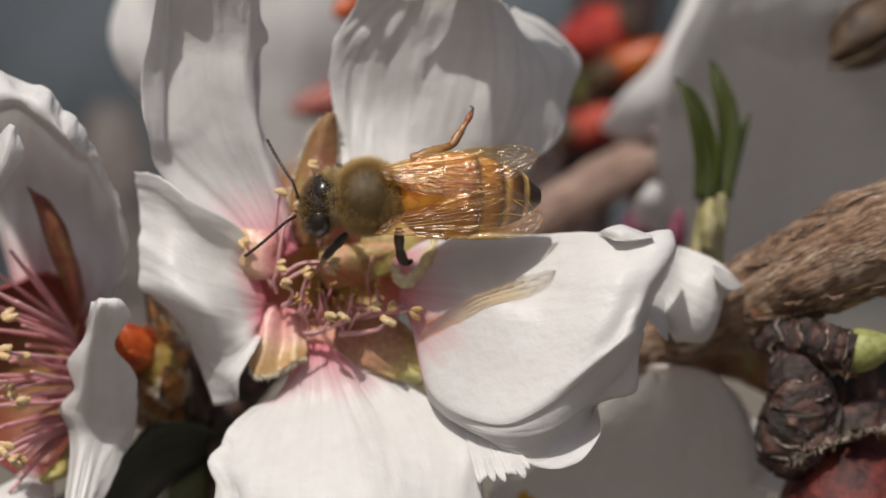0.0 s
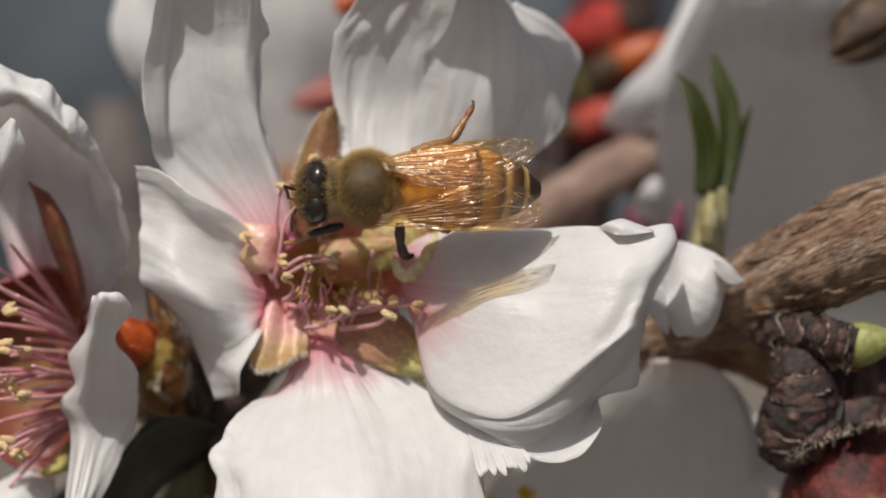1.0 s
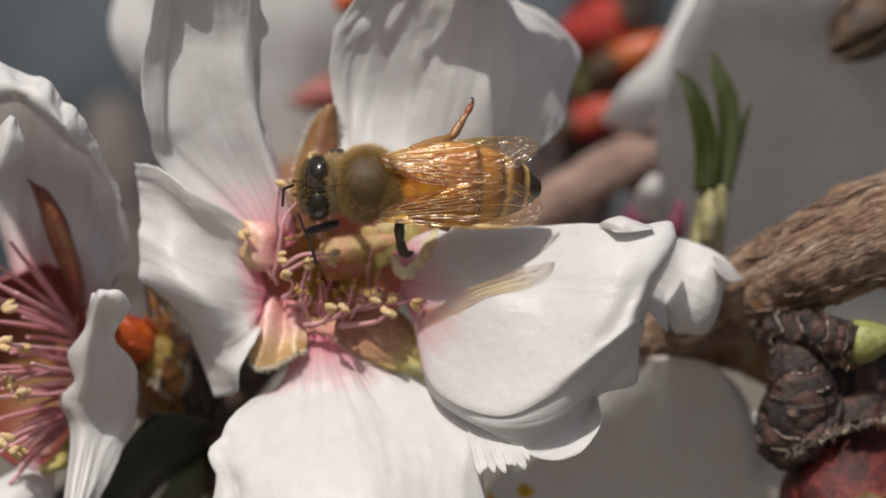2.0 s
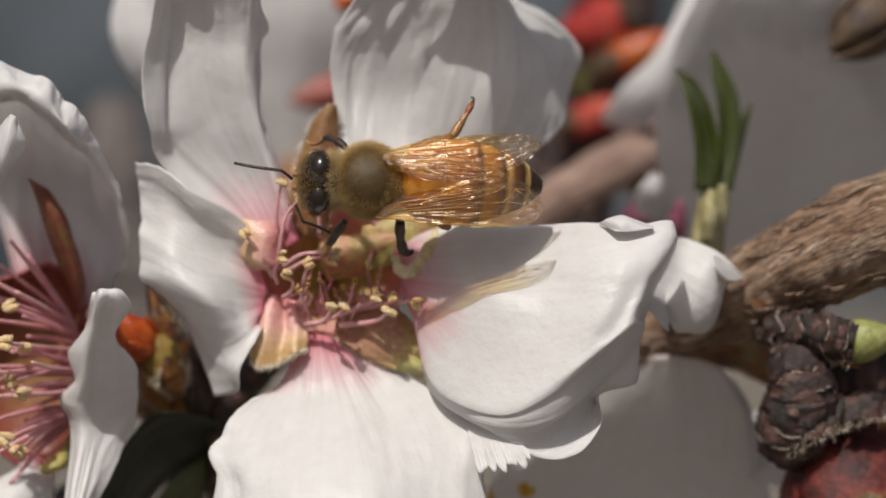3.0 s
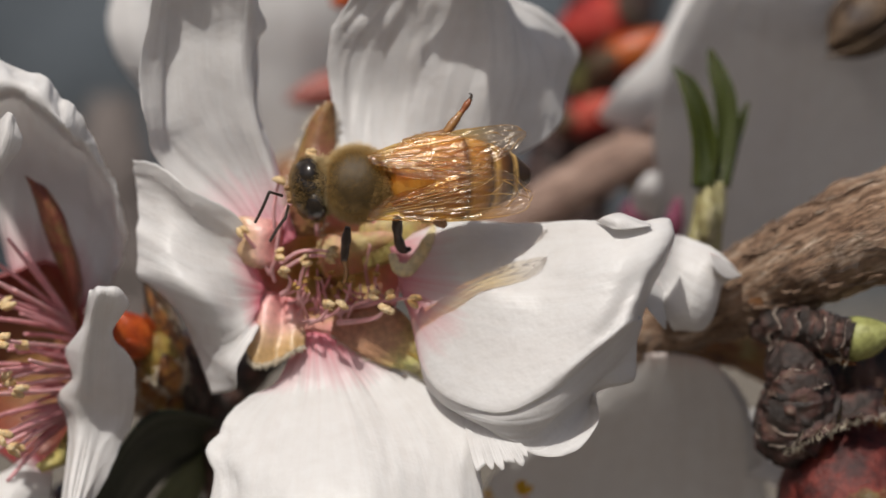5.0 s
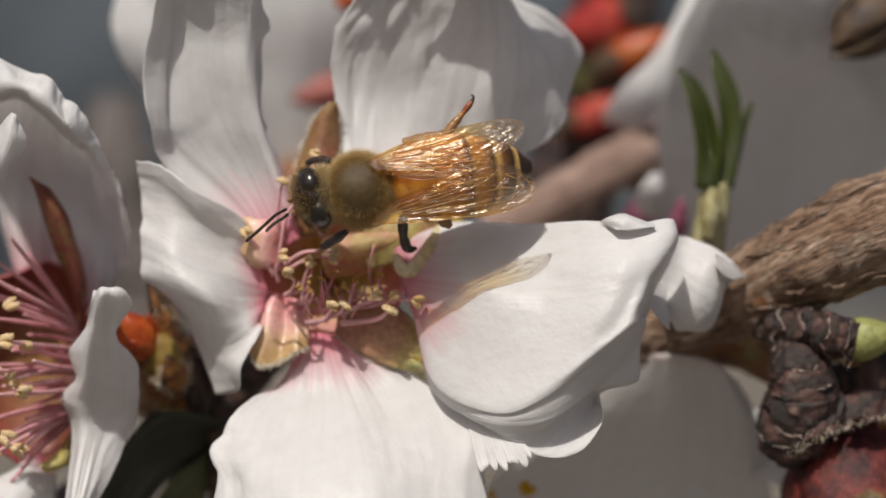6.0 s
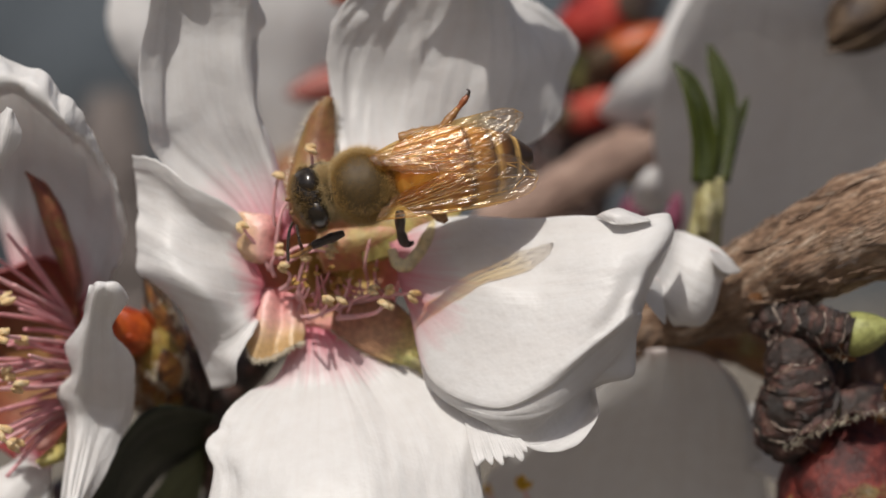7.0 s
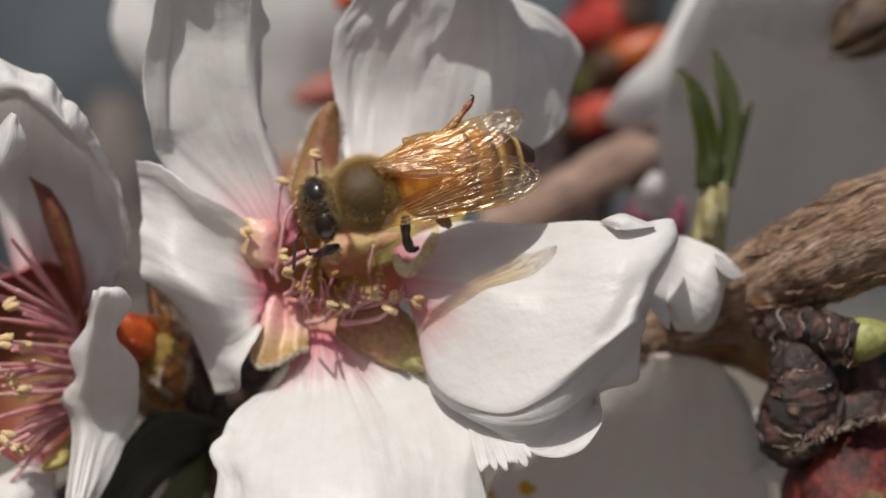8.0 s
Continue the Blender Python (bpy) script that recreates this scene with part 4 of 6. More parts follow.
    left = [[(-8.6, 1.3, 1.31), (-9.42, 0.7, 1.6), (-10.33, 0.6, 1.66), (-11.11, 0.9, 1.52), (-11.97, 1.0, 0.78)],
            [(-8.63, 1.35, 0.39), (-9.38, 0.1, 0.6), (-10.14, 0.1, 0.78), (-10.99, 0.5, 0.84), (-11.97, 0.95, 0.69)],
            [(-8.63, 1.35, -0.53), (-9.33, 0.3, -0.53), (-10.04, 0.0, -0.43), (-10.92, 0.4, -0.07), (-11.88, 1.0, 0.54)],
            [(-8.7, 1.35, -1.14), (-9.18, 0.8, -1.23), (-9.87, 0.6, -1.13), (-10.79, 0.7, -0.68), (-11.73, 1.1, 0.3)]]
    part("sepal", sheet(left, 30, 28, 0.18, 0.35, 0.7, 3.0, jag=0.06), SEPAL_ROSE, ob, "glossy pinkish sepal")
    low = [[(-9.73, 1.8, -2.52), (-10.08, 1.5, -3.28), (-10.24, 1.1, -4.1), (-10.46, 0.8, -5.1), (-10.41, 0.5, -5.85)],
           [(-9.16, 1.5, -2.4), (-9.35, 1.1, -3.28), (-9.48, 0.7, -4.33), (-9.73, 0.3, -5.38), (-9.83, 0.0, -6.28)],
           [(-8.6, 1.8, -2.62), (-8.62, 1.6, -3.44), (-8.6, 1.2, -4.5), (-8.73, 0.8, -5.31), (-8.79, 0.4, -6.06)],
           [(-8.09, 1.5, -2.76), (-8.07, 1.1, -3.58), (-7.99, 0.8, -4.49), (-8.07, 0.5, -5.09), (-8.11, 0.2, -5.65)],
           [(-7.59, 1.8, -3.08), (-7.45, 1.5, -3.74), (-7.34, 1.1, -4.5), (-7.33, 0.9, -4.95), (-7.35, 0.7, -5.28)]]
    s = part("sepal", sheet(low, 34, 34, 0.18, 0.22, 0.6, 4.0, jag=0.08), SEPAL_ROSE, ob, "pinkish tan sepal with a woolly edge")
    tipline = [[r[-1] for r in low], [r[-2] for r in low]]
    part("fringe", fringe(tipline, 0, 240, 0.3, 6), PALE_HAIR, s, "pale down")
    right = [[(-5.49, 1.38, -3.37), (-3.95, 1.0, -3.12), (-2.72, 0.8, -3.06), (-1.96, 0.9, -3.58), (-1.35, 1.0, -4.65), (-0.74, 1.0, -5.81)],
             [(-5.73, 1.38, -3.74), (-4.25, 0.8, -3.97), (-3.02, 0.5, -4.27), (-2.05, 0.5, -4.87), (-1.26, 0.6, -5.61), (-0.65, 0.9, -6.41)],
             [(-5.85, 1.38, -4.2), (-4.71, 0.9, -4.7), (-3.57, 0.5, -5.18), (-2.41, 0.4, -5.69), (-1.5, 0.5, -6.3), (-0.65, 0.9, -6.9)],
             [(-5.92, 1.4, -4.81), (-5.23, 1.0, -5.2), (-4.25, 0.8, -5.8), (-3.18, 0.7, -6.31), (-1.96, 0.7, -6.62), (-0.74, 1.0, -7.15)]]
    s = part("sepal", sheet(right, 40, 34, 0.18, 0.32, 0.6, 5.0, jag=0.10), SEPAL_TIP, ob, "brown and green sepal with a downy edge")
    part("fringe", fringe(right, 3, 110, 0.25, 8), PALE_HAIR, s, "pale down")
    back = [[(-4.41, 1.62, 1.26), (-1.96, 1.77, 2.12), (1.43, 4.16, 2.52)], [(-4.41, 1.56, 0.03), (-1.65, 1.21, 0.79), (0.96, 2.62, 1.42)], [(-4.1, 1.62, -1.19), (-1.96, 1.38, -0.58), (-0.12, 1.76, 0.34)]]
    part("sepal", sheet(back, 18, 12, 0.16, 0.15, 0.9, 6.0), SEPAL_GREEN, ob, "yellow-green sepal")
    part("sepal_curl", tube([(-2.61, 0.3, -0.33), (-2.43, 0.06, -1.0), (-1.82, 0.0, -1.18), (-1.15, 0.06, -0.64), (-0.73, 0.35, 0.27), (-0.24, 1.18, 1.19)], [0.22, 0.36, 0.38, 0.38, 0.34, 0.2], 30, 12, 0.08, 0.6, 0.6), CURL, ob, "pale yellow curled sepal edge")
    # pistil and inner wall, lit yellow-green under the bee
    ps = [[(-6.73, 1.9, 0.54), (-4.28, 1.8, 0.91), (-2.44, 1.9, 1.31), (-0.14, 2.6, 1.93)],
          [(-6.65, 1.4, -0.07), (-4.26, 1.2, 0.39), (-2.43, 1.3, 0.79), (-0.44, 1.8, 1.4)],
          [(-6.54, 1.6, -0.68), (-4.2, 1.4, -0.22), (-2.43, 1.4, 0.24), (-0.66, 1.7, 1.0)],
          [(-6.34, 2.7, -1.61), (-4.05, 2.6, -1.18), (-2.32, 2.4, -0.56), (-0.84, 2.2, 0.54)]]
    pi = part("pistil", sheet(ps, 30, 24, 0.2, 0.25, 0.5, 1.0), PISTIL, ob, "downy yellow-green pistil")
    skin_pts = loft(ps, 56, 34).reshape(-1, 3)
    part("down", hairs(skin_pts, [(0, -1, 0.2)] * len(skin_pts), 0.62, 0.010, 31, 1.1), PISTIL, pi, "yellowish down")
    # stamens
    made = [
        [(-7.48, 0.48, -3.98), (-6.61, 0.06, -3.88), (-6.16, -0.5, -3.47), (-6.01, -1.25, -3.1)],
        [(-7.18, 0.54, -4.11), (-6.03, 0.0, -3.67), (-5.56, -0.5, -3.38), (-5.31, -1.25, -3.07)],
        [(-5.6, 0.54, -4.04), (-4.37, 0.12, -3.94), (-3.5, -0.8, -3.74), (-3.0, -1.45, -3.33)],
        [(-5.6, 0.72, -3.62), (-4.52, 0.18, -3.06), (-3.89, -0.7, -2.8), (-3.6, -1.35, -2.55)],
        [(-4.99, 0.72, -3.26), (-3.76, 0.18, -3.06), (-3.07, -0.7, -2.83), (-2.77, -1.35, -2.55)],
        [(-4.08, 0.72, -3.01), (-2.85, 0.24, -2.85), (-1.99, -0.7, -2.74), (-1.5, -1.3, -2.82)],
        [(-8.64, 0.6, -2.53), (-8.25, 0.18, -2.28), (-8.05, -0.3, -1.78), (-8.31, -0.8, -1.36)],
        [(-7.67, 0.6, -3.01), (-7.58, 0.12, -1.94), (-7.37, -0.4, -1.18), (-7.23, -0.7, -0.81)],
        [(-9.19, 0.6, -1.49), (-9.77, 0.12, -0.27), (-10.34, -0.4, 0.48), (-10.56, -0.6, 0.78)],
        [(-8.94, 0.6, -1.8), (-9.07, 0.18, -1.18), (-8.83, -0.3, -0.63), (-8.66, -0.7, -0.42)],
        [(-8.94, 0.6, -0.88), (-8.73, 0.06, 0.64), (-8.44, -0.2, 1.84), (-7.69, -0.3, 2.76)],
        [(-8.64, 0.6, -0.88), (-7.7, 0.06, -0.27), (-6.77, -0.3, -0.15), (-5.86, -0.5, -0.21)],
        [(-8.49, 0.6, -1.19), (-7.4, 0.06, -0.58), (-6.62, -0.3, -0.42), (-6.01, -0.5, -0.51)],
        [(-6.68, 0.9, 0.64), (-6.73, 0.15, 2.76), (-6.86, -0.3, 4.27), (-6.91, -0.6, 4.92)],
        [(-8.96, 0.9, 0.34), (-8.99, 0.32, 1.85), (-8.85, 0.0, 2.91), (-8.68, -0.3, 3.51)]]
    for k, pts in enumerate(made):
        stamen(ob, pts, FILAMENT, ANTHER, 0.13 if k == 2 else 0.10, 0.42 if k == 2 else 0.33, k)
    rnd = random.Random(4)
    for k in range(30):
        a = -3.0 + 2.95 * (k + rnd.uniform(0.2, 0.8)) / 30
        deep = rnd.uniform(0.55, 1.0)
        foot = Vector((-5.86, 1.2, -1.95)) + Vector((3.0 * deep * math.cos(a), 2.2 * (1 - deep), 2.35 * deep * math.sin(a)))
        tip = foot + Vector((-0.55 * math.cos(a) + rnd.uniform(-0.9, 0.9), rnd.uniform(-2.2, -1.0), rnd.uniform(0.3, 2.5)))
        mid = foot * 0.5 + tip * 0.5 + Vector((-0.2 * math.cos(a), -0.25, -0.15))
        stamen(ob, [tuple(foot), tuple(mid), tuple(tip)], FILAMENT if k % 2 else FILAMENT_RED, ANTHER_BROWN, 0.075, 0.0 if k % 3 else 0.2, 60 + k)
    part("pedicel", tube([(-6.07, 5.0, -1.85), (-6.65, 7.4, -2.83), (-7.22, 9.5, -3.83)], [0.9, 0.6, 0.5], 10, 10), SEPAL, ob)


# ---- the neighbour blossom, cut by the edge of view ----
def side_blossom():
    ob = thing("almond_blossom", (-21.27, 11.0, -6.47), "white almond blossom with deep red heart, turned aside", "flower", "blossoms on the bough")
    part("cup", blossom_cup((-22.9, 5.5, -6.57), 3.6, 5.6, 3.2, 2), CUP_RED, ob, "dark red cup")
    part("petal", sheet([
        [(-23.75, 8.0, -3.16), (-25.02, 9.0, 0.67), (-25.82, 8.0, 4.82), (-25.64, 4.0, 7.5), (-24.85, -1.6, 8.42), (-25.1, -1.0, 10.51)],
        [(-23.11, 8.0, -3.32), (-23.67, 9.6, 0.68), (-23.93, 9.2, 4.53), (-23.22, 5.5, 7.26), (-21.95, -1.6, 8.06), (-21.85, -1.0, 9.42)],
        [(-22.47, 8.0, -3.42), (-22.11, 10.0, 0.36), (-21.92, 9.6, 3.58), (-21.3, 6.0, 5.64), (-20.03, -1.6, 6.15), (-19.87, -1.0, 7.86)],
        [(-21.51, 8.0, -3.48), (-20.69, 9.0, -0.45), (-20.01, 8.2, 2.11), (-19.54, 5.0, 3.95), (-19.08, 0.4, 5.2), (-18.82, 0.0, 6.15)],
        [(-20.48, 7.4, -3.53), (-19.6, 8.0, -2.04), (-18.77, 7.2, -0.13), (-18.22, 5.0, 1.44), (-17.86, 2.4, 2.8), (-17.98, 1.4, 4.01)],
        [(-20.11, 7.0, -3.62), (-19.29, 7.6, -2.83), (-18.5, 6.8, -1.87), (-17.75, 5.2, -0.6), (-17.2, 3.4, 0.5), (-17.5, 2.0, 2.73)]], 84, 84, 0.1, 0.42, 1.1, 15.2, pleat=0.12, jag=0.14), PETAL_DEEP, ob)
    part("petal", sheet([
        [(-19.98, 6.0, -3.75), (-18.48, -2.2, -2.27), (-19.0, -1.2, -3.94), (-20.27, 0.4, -5.44), (-19.92, 1.0, -6.92), (-20.86, 1.4, -8.17), (-20.3, 1.8, -9.94), (-20.43, 0.5, -13.96)],
        [(-19.82, 6.0, -3.75), (-18.09, -3.2, -2.11), (-18.58, -2.4, -4.0), (-19.05, -1.5, -5.37), (-19.33, -0.5, -7.1), (-19.7, 0.5, -8.36), (-19.63, 0.9, -10.18), (-19.93, -1.0, -13.82)],
        [(-19.67, 6.0, -3.75), (-17.6, -3.3, -2.04), (-18.09, -2.2, -4.0), (-18.41, -1.1, -5.63), (-18.68, 0.1, -7.37), (-18.91, 1.2, -8.98), (-19.02, 0.9, -10.49), (-19.54, -1.2, -13.8)],
        [(-19.29, 6.0, -3.75), (-16.99, -3.0, -2.17), (-17.53, -1.9, -4.22), (-17.46, -0.7, -5.85), (-17.57, 0.5, -7.57), (-17.7, 1.6, -9.22), (-18.21, 1.2, -10.66), (-19.2, -1.0, -13.82)],
        [(-19.04, 6.0, -3.75), (-16.5, -1.8, -2.96), (-17.41, -1.2, -4.54), (-16.6, 0.2, -6.04), (-16.59, 1.2, -7.61), (-16.72, 2.1, -9.25), (-17.41, 2.0, -10.81), (-18.91, 0.0, -13.91)]], 90, 64, 0.1, 0.30, 1.0, 19.2, jag=0.10), PETAL_PLAIN, ob)
    part("petal", sheet([
        [(-25.75, 1.0, 1.86), (-24.64, -2.0, 4.81), (-23.49, -2.6, 6.43), (-22.84, -2.8, 7.17)],
        [(-25.05, 0.5, 1.7), (-23.64, -2.6, 3.9), (-22.86, -3.4, 5.66), (-22.57, -3.0, 7.01)],
        [(-24.53, 1.0, 1.56), (-23.08, -2.0, 4.22), (-22.01, -2.6, 5.63), (-22.36, -2.8, 6.81)]], 28, 24, 0.1, 0.2, 1.0, 21.0), PETAL_PLAIN, ob)
    part("petal", sheet([
        [(-22.82, 6.0, -11.31), (-23.77, 4.0, -12.1), (-24.85, 3.0, -12.95), (-26.09, 3.0, -14.81)],
        [(-22.34, 6.0, -11.79), (-22.76, 3.5, -12.68), (-23.54, 2.5, -14.14), (-24.46, 2.5, -15.99)],
        [(-21.71, 6.0, -12.1), (-21.44, 4.0, -13.04), (-21.58, 3.5, -14.54), (-22.14, 3.5, -16.4)]], 28, 24, 0.1, 0.2, 1.0, 23.0), PETAL, ob)
    red = [[(-20.04, 6.5, -4.39), (-20.85, 5.0, -1.85), (-21.66, 3.4, 0.96), (-22.35, 2.4, 3.11), (-22.69, 2.2, 3.84)],
           [(-20.21, 5.8, -4.22), (-20.28, 4.0, -1.52), (-20.96, 2.6, 1.26), (-21.86, 2.0, 3.25), (-22.57, 2.0, 3.87)],
           [(-20.74, 6.5, -4.39), (-19.79, 5.0, -1.85), (-20.42, 3.6, 0.96), (-21.39, 2.6, 2.96), (-22.51, 2.2, 3.81)]]
    part("sepal", sheet(red, 28, 14, 0.18, 0.2, 0.9, 7.0), skin("sepal_red_brown", [(0.3, (0.12, 0.03, 0.025)), (0.48, (0.24, 0.07, 0.045)), (0.62, (0.26, 0.15, 0.06)), (0.8, (0.38, 0.29, 0.11))], 0.6, None, 0.35, 0.6, 0.12, 4.0, 0.5, 0.15), ob, "narrow red-brown sepal")
    low = [[(-20.64, 5.0, -9.99), (-21.09, 2.6, -11.07), (-21.99, 1.6, -11.79)], [(-20.64, 5.0, -10.62), (-20.72, 2.2, -11.5), (-21.78, 1.4, -12.02)], [(-20.64, 5.0, -11.24), (-20.56, 2.8, -11.76), (-21.59, 1.8, -12.17)]]
    s = part("sepal", sheet(low, 18, 10, 0.18, 0.15, 0.8, 8.0), SEPAL_GREEN, ob, "yellow-green sepal")
    part("fringe", fringe(low, 2, 50, 0.3, 9), PALE_HAIR, s, "pale down")
    rnd = random.Random(11)
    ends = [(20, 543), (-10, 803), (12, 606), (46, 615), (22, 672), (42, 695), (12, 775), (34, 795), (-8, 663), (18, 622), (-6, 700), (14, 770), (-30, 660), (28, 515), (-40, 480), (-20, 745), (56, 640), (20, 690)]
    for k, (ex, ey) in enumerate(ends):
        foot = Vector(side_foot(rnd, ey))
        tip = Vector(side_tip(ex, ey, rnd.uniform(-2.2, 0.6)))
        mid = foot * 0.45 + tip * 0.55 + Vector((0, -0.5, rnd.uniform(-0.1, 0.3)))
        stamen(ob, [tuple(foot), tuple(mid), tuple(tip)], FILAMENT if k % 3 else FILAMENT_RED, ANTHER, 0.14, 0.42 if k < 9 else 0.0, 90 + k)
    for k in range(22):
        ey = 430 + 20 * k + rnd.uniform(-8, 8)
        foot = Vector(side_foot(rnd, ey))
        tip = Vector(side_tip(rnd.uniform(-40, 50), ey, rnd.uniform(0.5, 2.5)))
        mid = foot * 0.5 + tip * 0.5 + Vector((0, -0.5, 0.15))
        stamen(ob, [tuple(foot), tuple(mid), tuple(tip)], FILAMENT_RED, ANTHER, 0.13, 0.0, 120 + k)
    part("pedicel", tube([(-21.58, 8.5, -5.73), (-21.37, 10.5, -6.78), (-21.08, 12.0, -8.48), (-19.62, 13.5, -13.01)], [0.8, 0.6, 0.5, 0.6], 12, 10), SEPAL, ob)


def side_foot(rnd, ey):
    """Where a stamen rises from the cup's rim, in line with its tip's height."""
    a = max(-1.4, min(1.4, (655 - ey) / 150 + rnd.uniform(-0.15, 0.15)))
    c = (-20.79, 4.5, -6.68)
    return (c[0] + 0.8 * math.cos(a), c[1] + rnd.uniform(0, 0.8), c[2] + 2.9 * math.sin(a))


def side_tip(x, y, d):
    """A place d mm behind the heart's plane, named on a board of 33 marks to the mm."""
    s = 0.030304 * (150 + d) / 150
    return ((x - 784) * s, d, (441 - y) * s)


open_blossom()
side_blossom()


# ---- blossoms further back ----
def shaded_blossom():
    """Below the branch: a blossom seen from its side, in shade."""
    ob = thing("almond_blossom", (13.08, 13.5, -6.57), "white almond blossom in shade below the branch", "flower", "blossoms on the bough")
    part("petal", sheet([
        [(9.48, 8.5, -8.29), (6.03, 10.5, -10.67), (2.83, 13.0, -13.47), (0.54, 16.5, -18.47)],
        [(10.34, 7.0, -6.31), (8.54, 9.0, -9.6), (6.76, 12.4, -13.42), (5.25, 16.5, -19.14)],
        [(12.83, 6.4, -5.91), (12.69, 8.6, -9.26), (12.31, 12.0, -13.39), (11.97, 16.5, -19.48)],
        [(15.14, 6.8, -6.46), (16.48, 9.0, -9.28), (16.93, 12.4, -13.42), (17.02, 16.5, -19.48)],
        [(16.66, 8.0, -7.63), (17.73, 9.6, -9.48), (18.59, 12.0, -12.4), (20.05, 16.5, -18.47)]], 40, 40, 0.1, 0.4, 2.4, 31.0), PETAL_PLAIN, ob)
    part("petal", sheet([
        [(17.24, 17.0, -9.24), (18.65, 16.0, -9.69), (20.09, 15.5, -9.83)],
        [(17.15, 14.5, -11.1), (18.53, 13.5, -11.36), (19.96, 13.0, -11.66)],
        [(17.27, 12.5, -13.1), (18.47, 11.5, -13.34), (19.87, 11.0, -13.95)]], 20, 20, 0.1, 0.2, 1.4, 33.0), PETAL_PLAIN, ob)
    part("petal", sheet([
        [(12.31, 8.0, 0.56), (13.04, 3.5, 0.67), (14.47, 2.2, 0.11), (15.51, 1.8, -0.65), (16.4, 2.4, -1.52)],
        [(12.15, 8.0, 0.09), (12.83, 2.8, -0.07), (13.94, 1.4, -0.53), (14.74, 1.2, -1.23), (15.99, 2.6, -1.67)],
        [(12.08, 8.0, -0.39), (12.63, 2.2, -0.84), (13.58, 0.9, -1.59), (14.51, 1.0, -2.05), (15.23, 1.8, -2.22)],
        [(11.89, 8.0, -0.87), (12.3, 2.0, -1.76), (13.12, 0.8, -2.81), (14.05, 1.0, -3.43), (14.92, 1.8, -3.51)],
        [(11.77, 8.0, -1.19), (11.93, 2.0, -2.37), (12.53, 1.0, -3.43), (13.31, 1.3, -4.2), (14.2, 1.9, -4.46)],
        [(11.67, 8.0, -1.41), (11.66, 2.4, -2.38), (11.96, 1.5, -3.28), (12.31, 1.4, -4.05), (12.59, 1.8, -4.46)]], 44, 44, 0.1, 0.14, 1.2, 36.0, pleat=0.08, jag=0.05), PETAL_PLAIN, ob)
    part("petal_lobe", sheet([
        [(11.34, 1.0, -1.81), (10.82, -0.2, -2.31), (10.94, -0.3, -3.09), (12.02, 0.8, -4.37)],
        [(11.63, 1.2, -1.87), (11.49, 0.6, -2.5), (11.6, 0.5, -3.35), (12.07, 1.0, -4.37)],
        [(11.9, 1.6, -2.0), (12.18, 1.6, -2.67), (12.23, 1.5, -3.5), (12.15, 1.3, -4.41)]], 24, 20, 0.08, 0.06, 0.8, 38.0), PETAL_PLAIN, ob, "folded lobe turned from the sun")
    part("petal_lobe", sheet([
        [(14.45, 0.7, -0.25), (14.65, 0.3, -1.04), (15.36, 1.0, -1.66), (16.25, 2.2, -1.61)],
        [(14.99, 1.5, -0.44), (15.33, 1.3, -1.05), (15.93, 1.8, -1.54), (16.33, 2.3, -1.55)],
        [(15.56, 2.0, -0.65), (15.97, 2.1, -1.08), (16.3, 2.3, -1.39), (16.43, 2.4, -1.52)]], 20, 16, 0.08, 0.05, 0.8, 37.0), PETAL_PLAIN, ob, "folded tip turned from the sun")
    part("petal", sheet([
        [(15.95, 6.0, -1.86), (16.43, 4.6, -2.09), (17.05, 4.6, -2.78)],
        [(15.79, 6.0, -2.49), (16.34, 4.4, -2.53), (17.21, 4.6, -3.25)],
        [(15.63, 6.0, -3.12), (16.14, 4.8, -2.94), (16.92, 4.8, -3.41)]], 12, 12, 0.1, 0.1, 0.6, 39.0), PETAL_PLAIN, ob, "withered scrap of petal")
    stamen(ob, [(5.8, 13.0, -17.75), (5.2, 10.0, -15.48), (4.63, 7.0, -13.54)], FILAMENT, ANTHER_GOLD, 0.14, 0.45, 140)
    stamen(ob, [(4.56, 16.0, -18.41), (3.49, 13.0, -16.1), (2.74, 11.5, -14.32)], FILAMENT, ANTHER_GOLD, 0.14, 0.26, 141)
    part("calyx", ball((13.04, 13.0, -5.57), (2.0, 1.6, 1.4), 10, 12), SEPAL, ob)


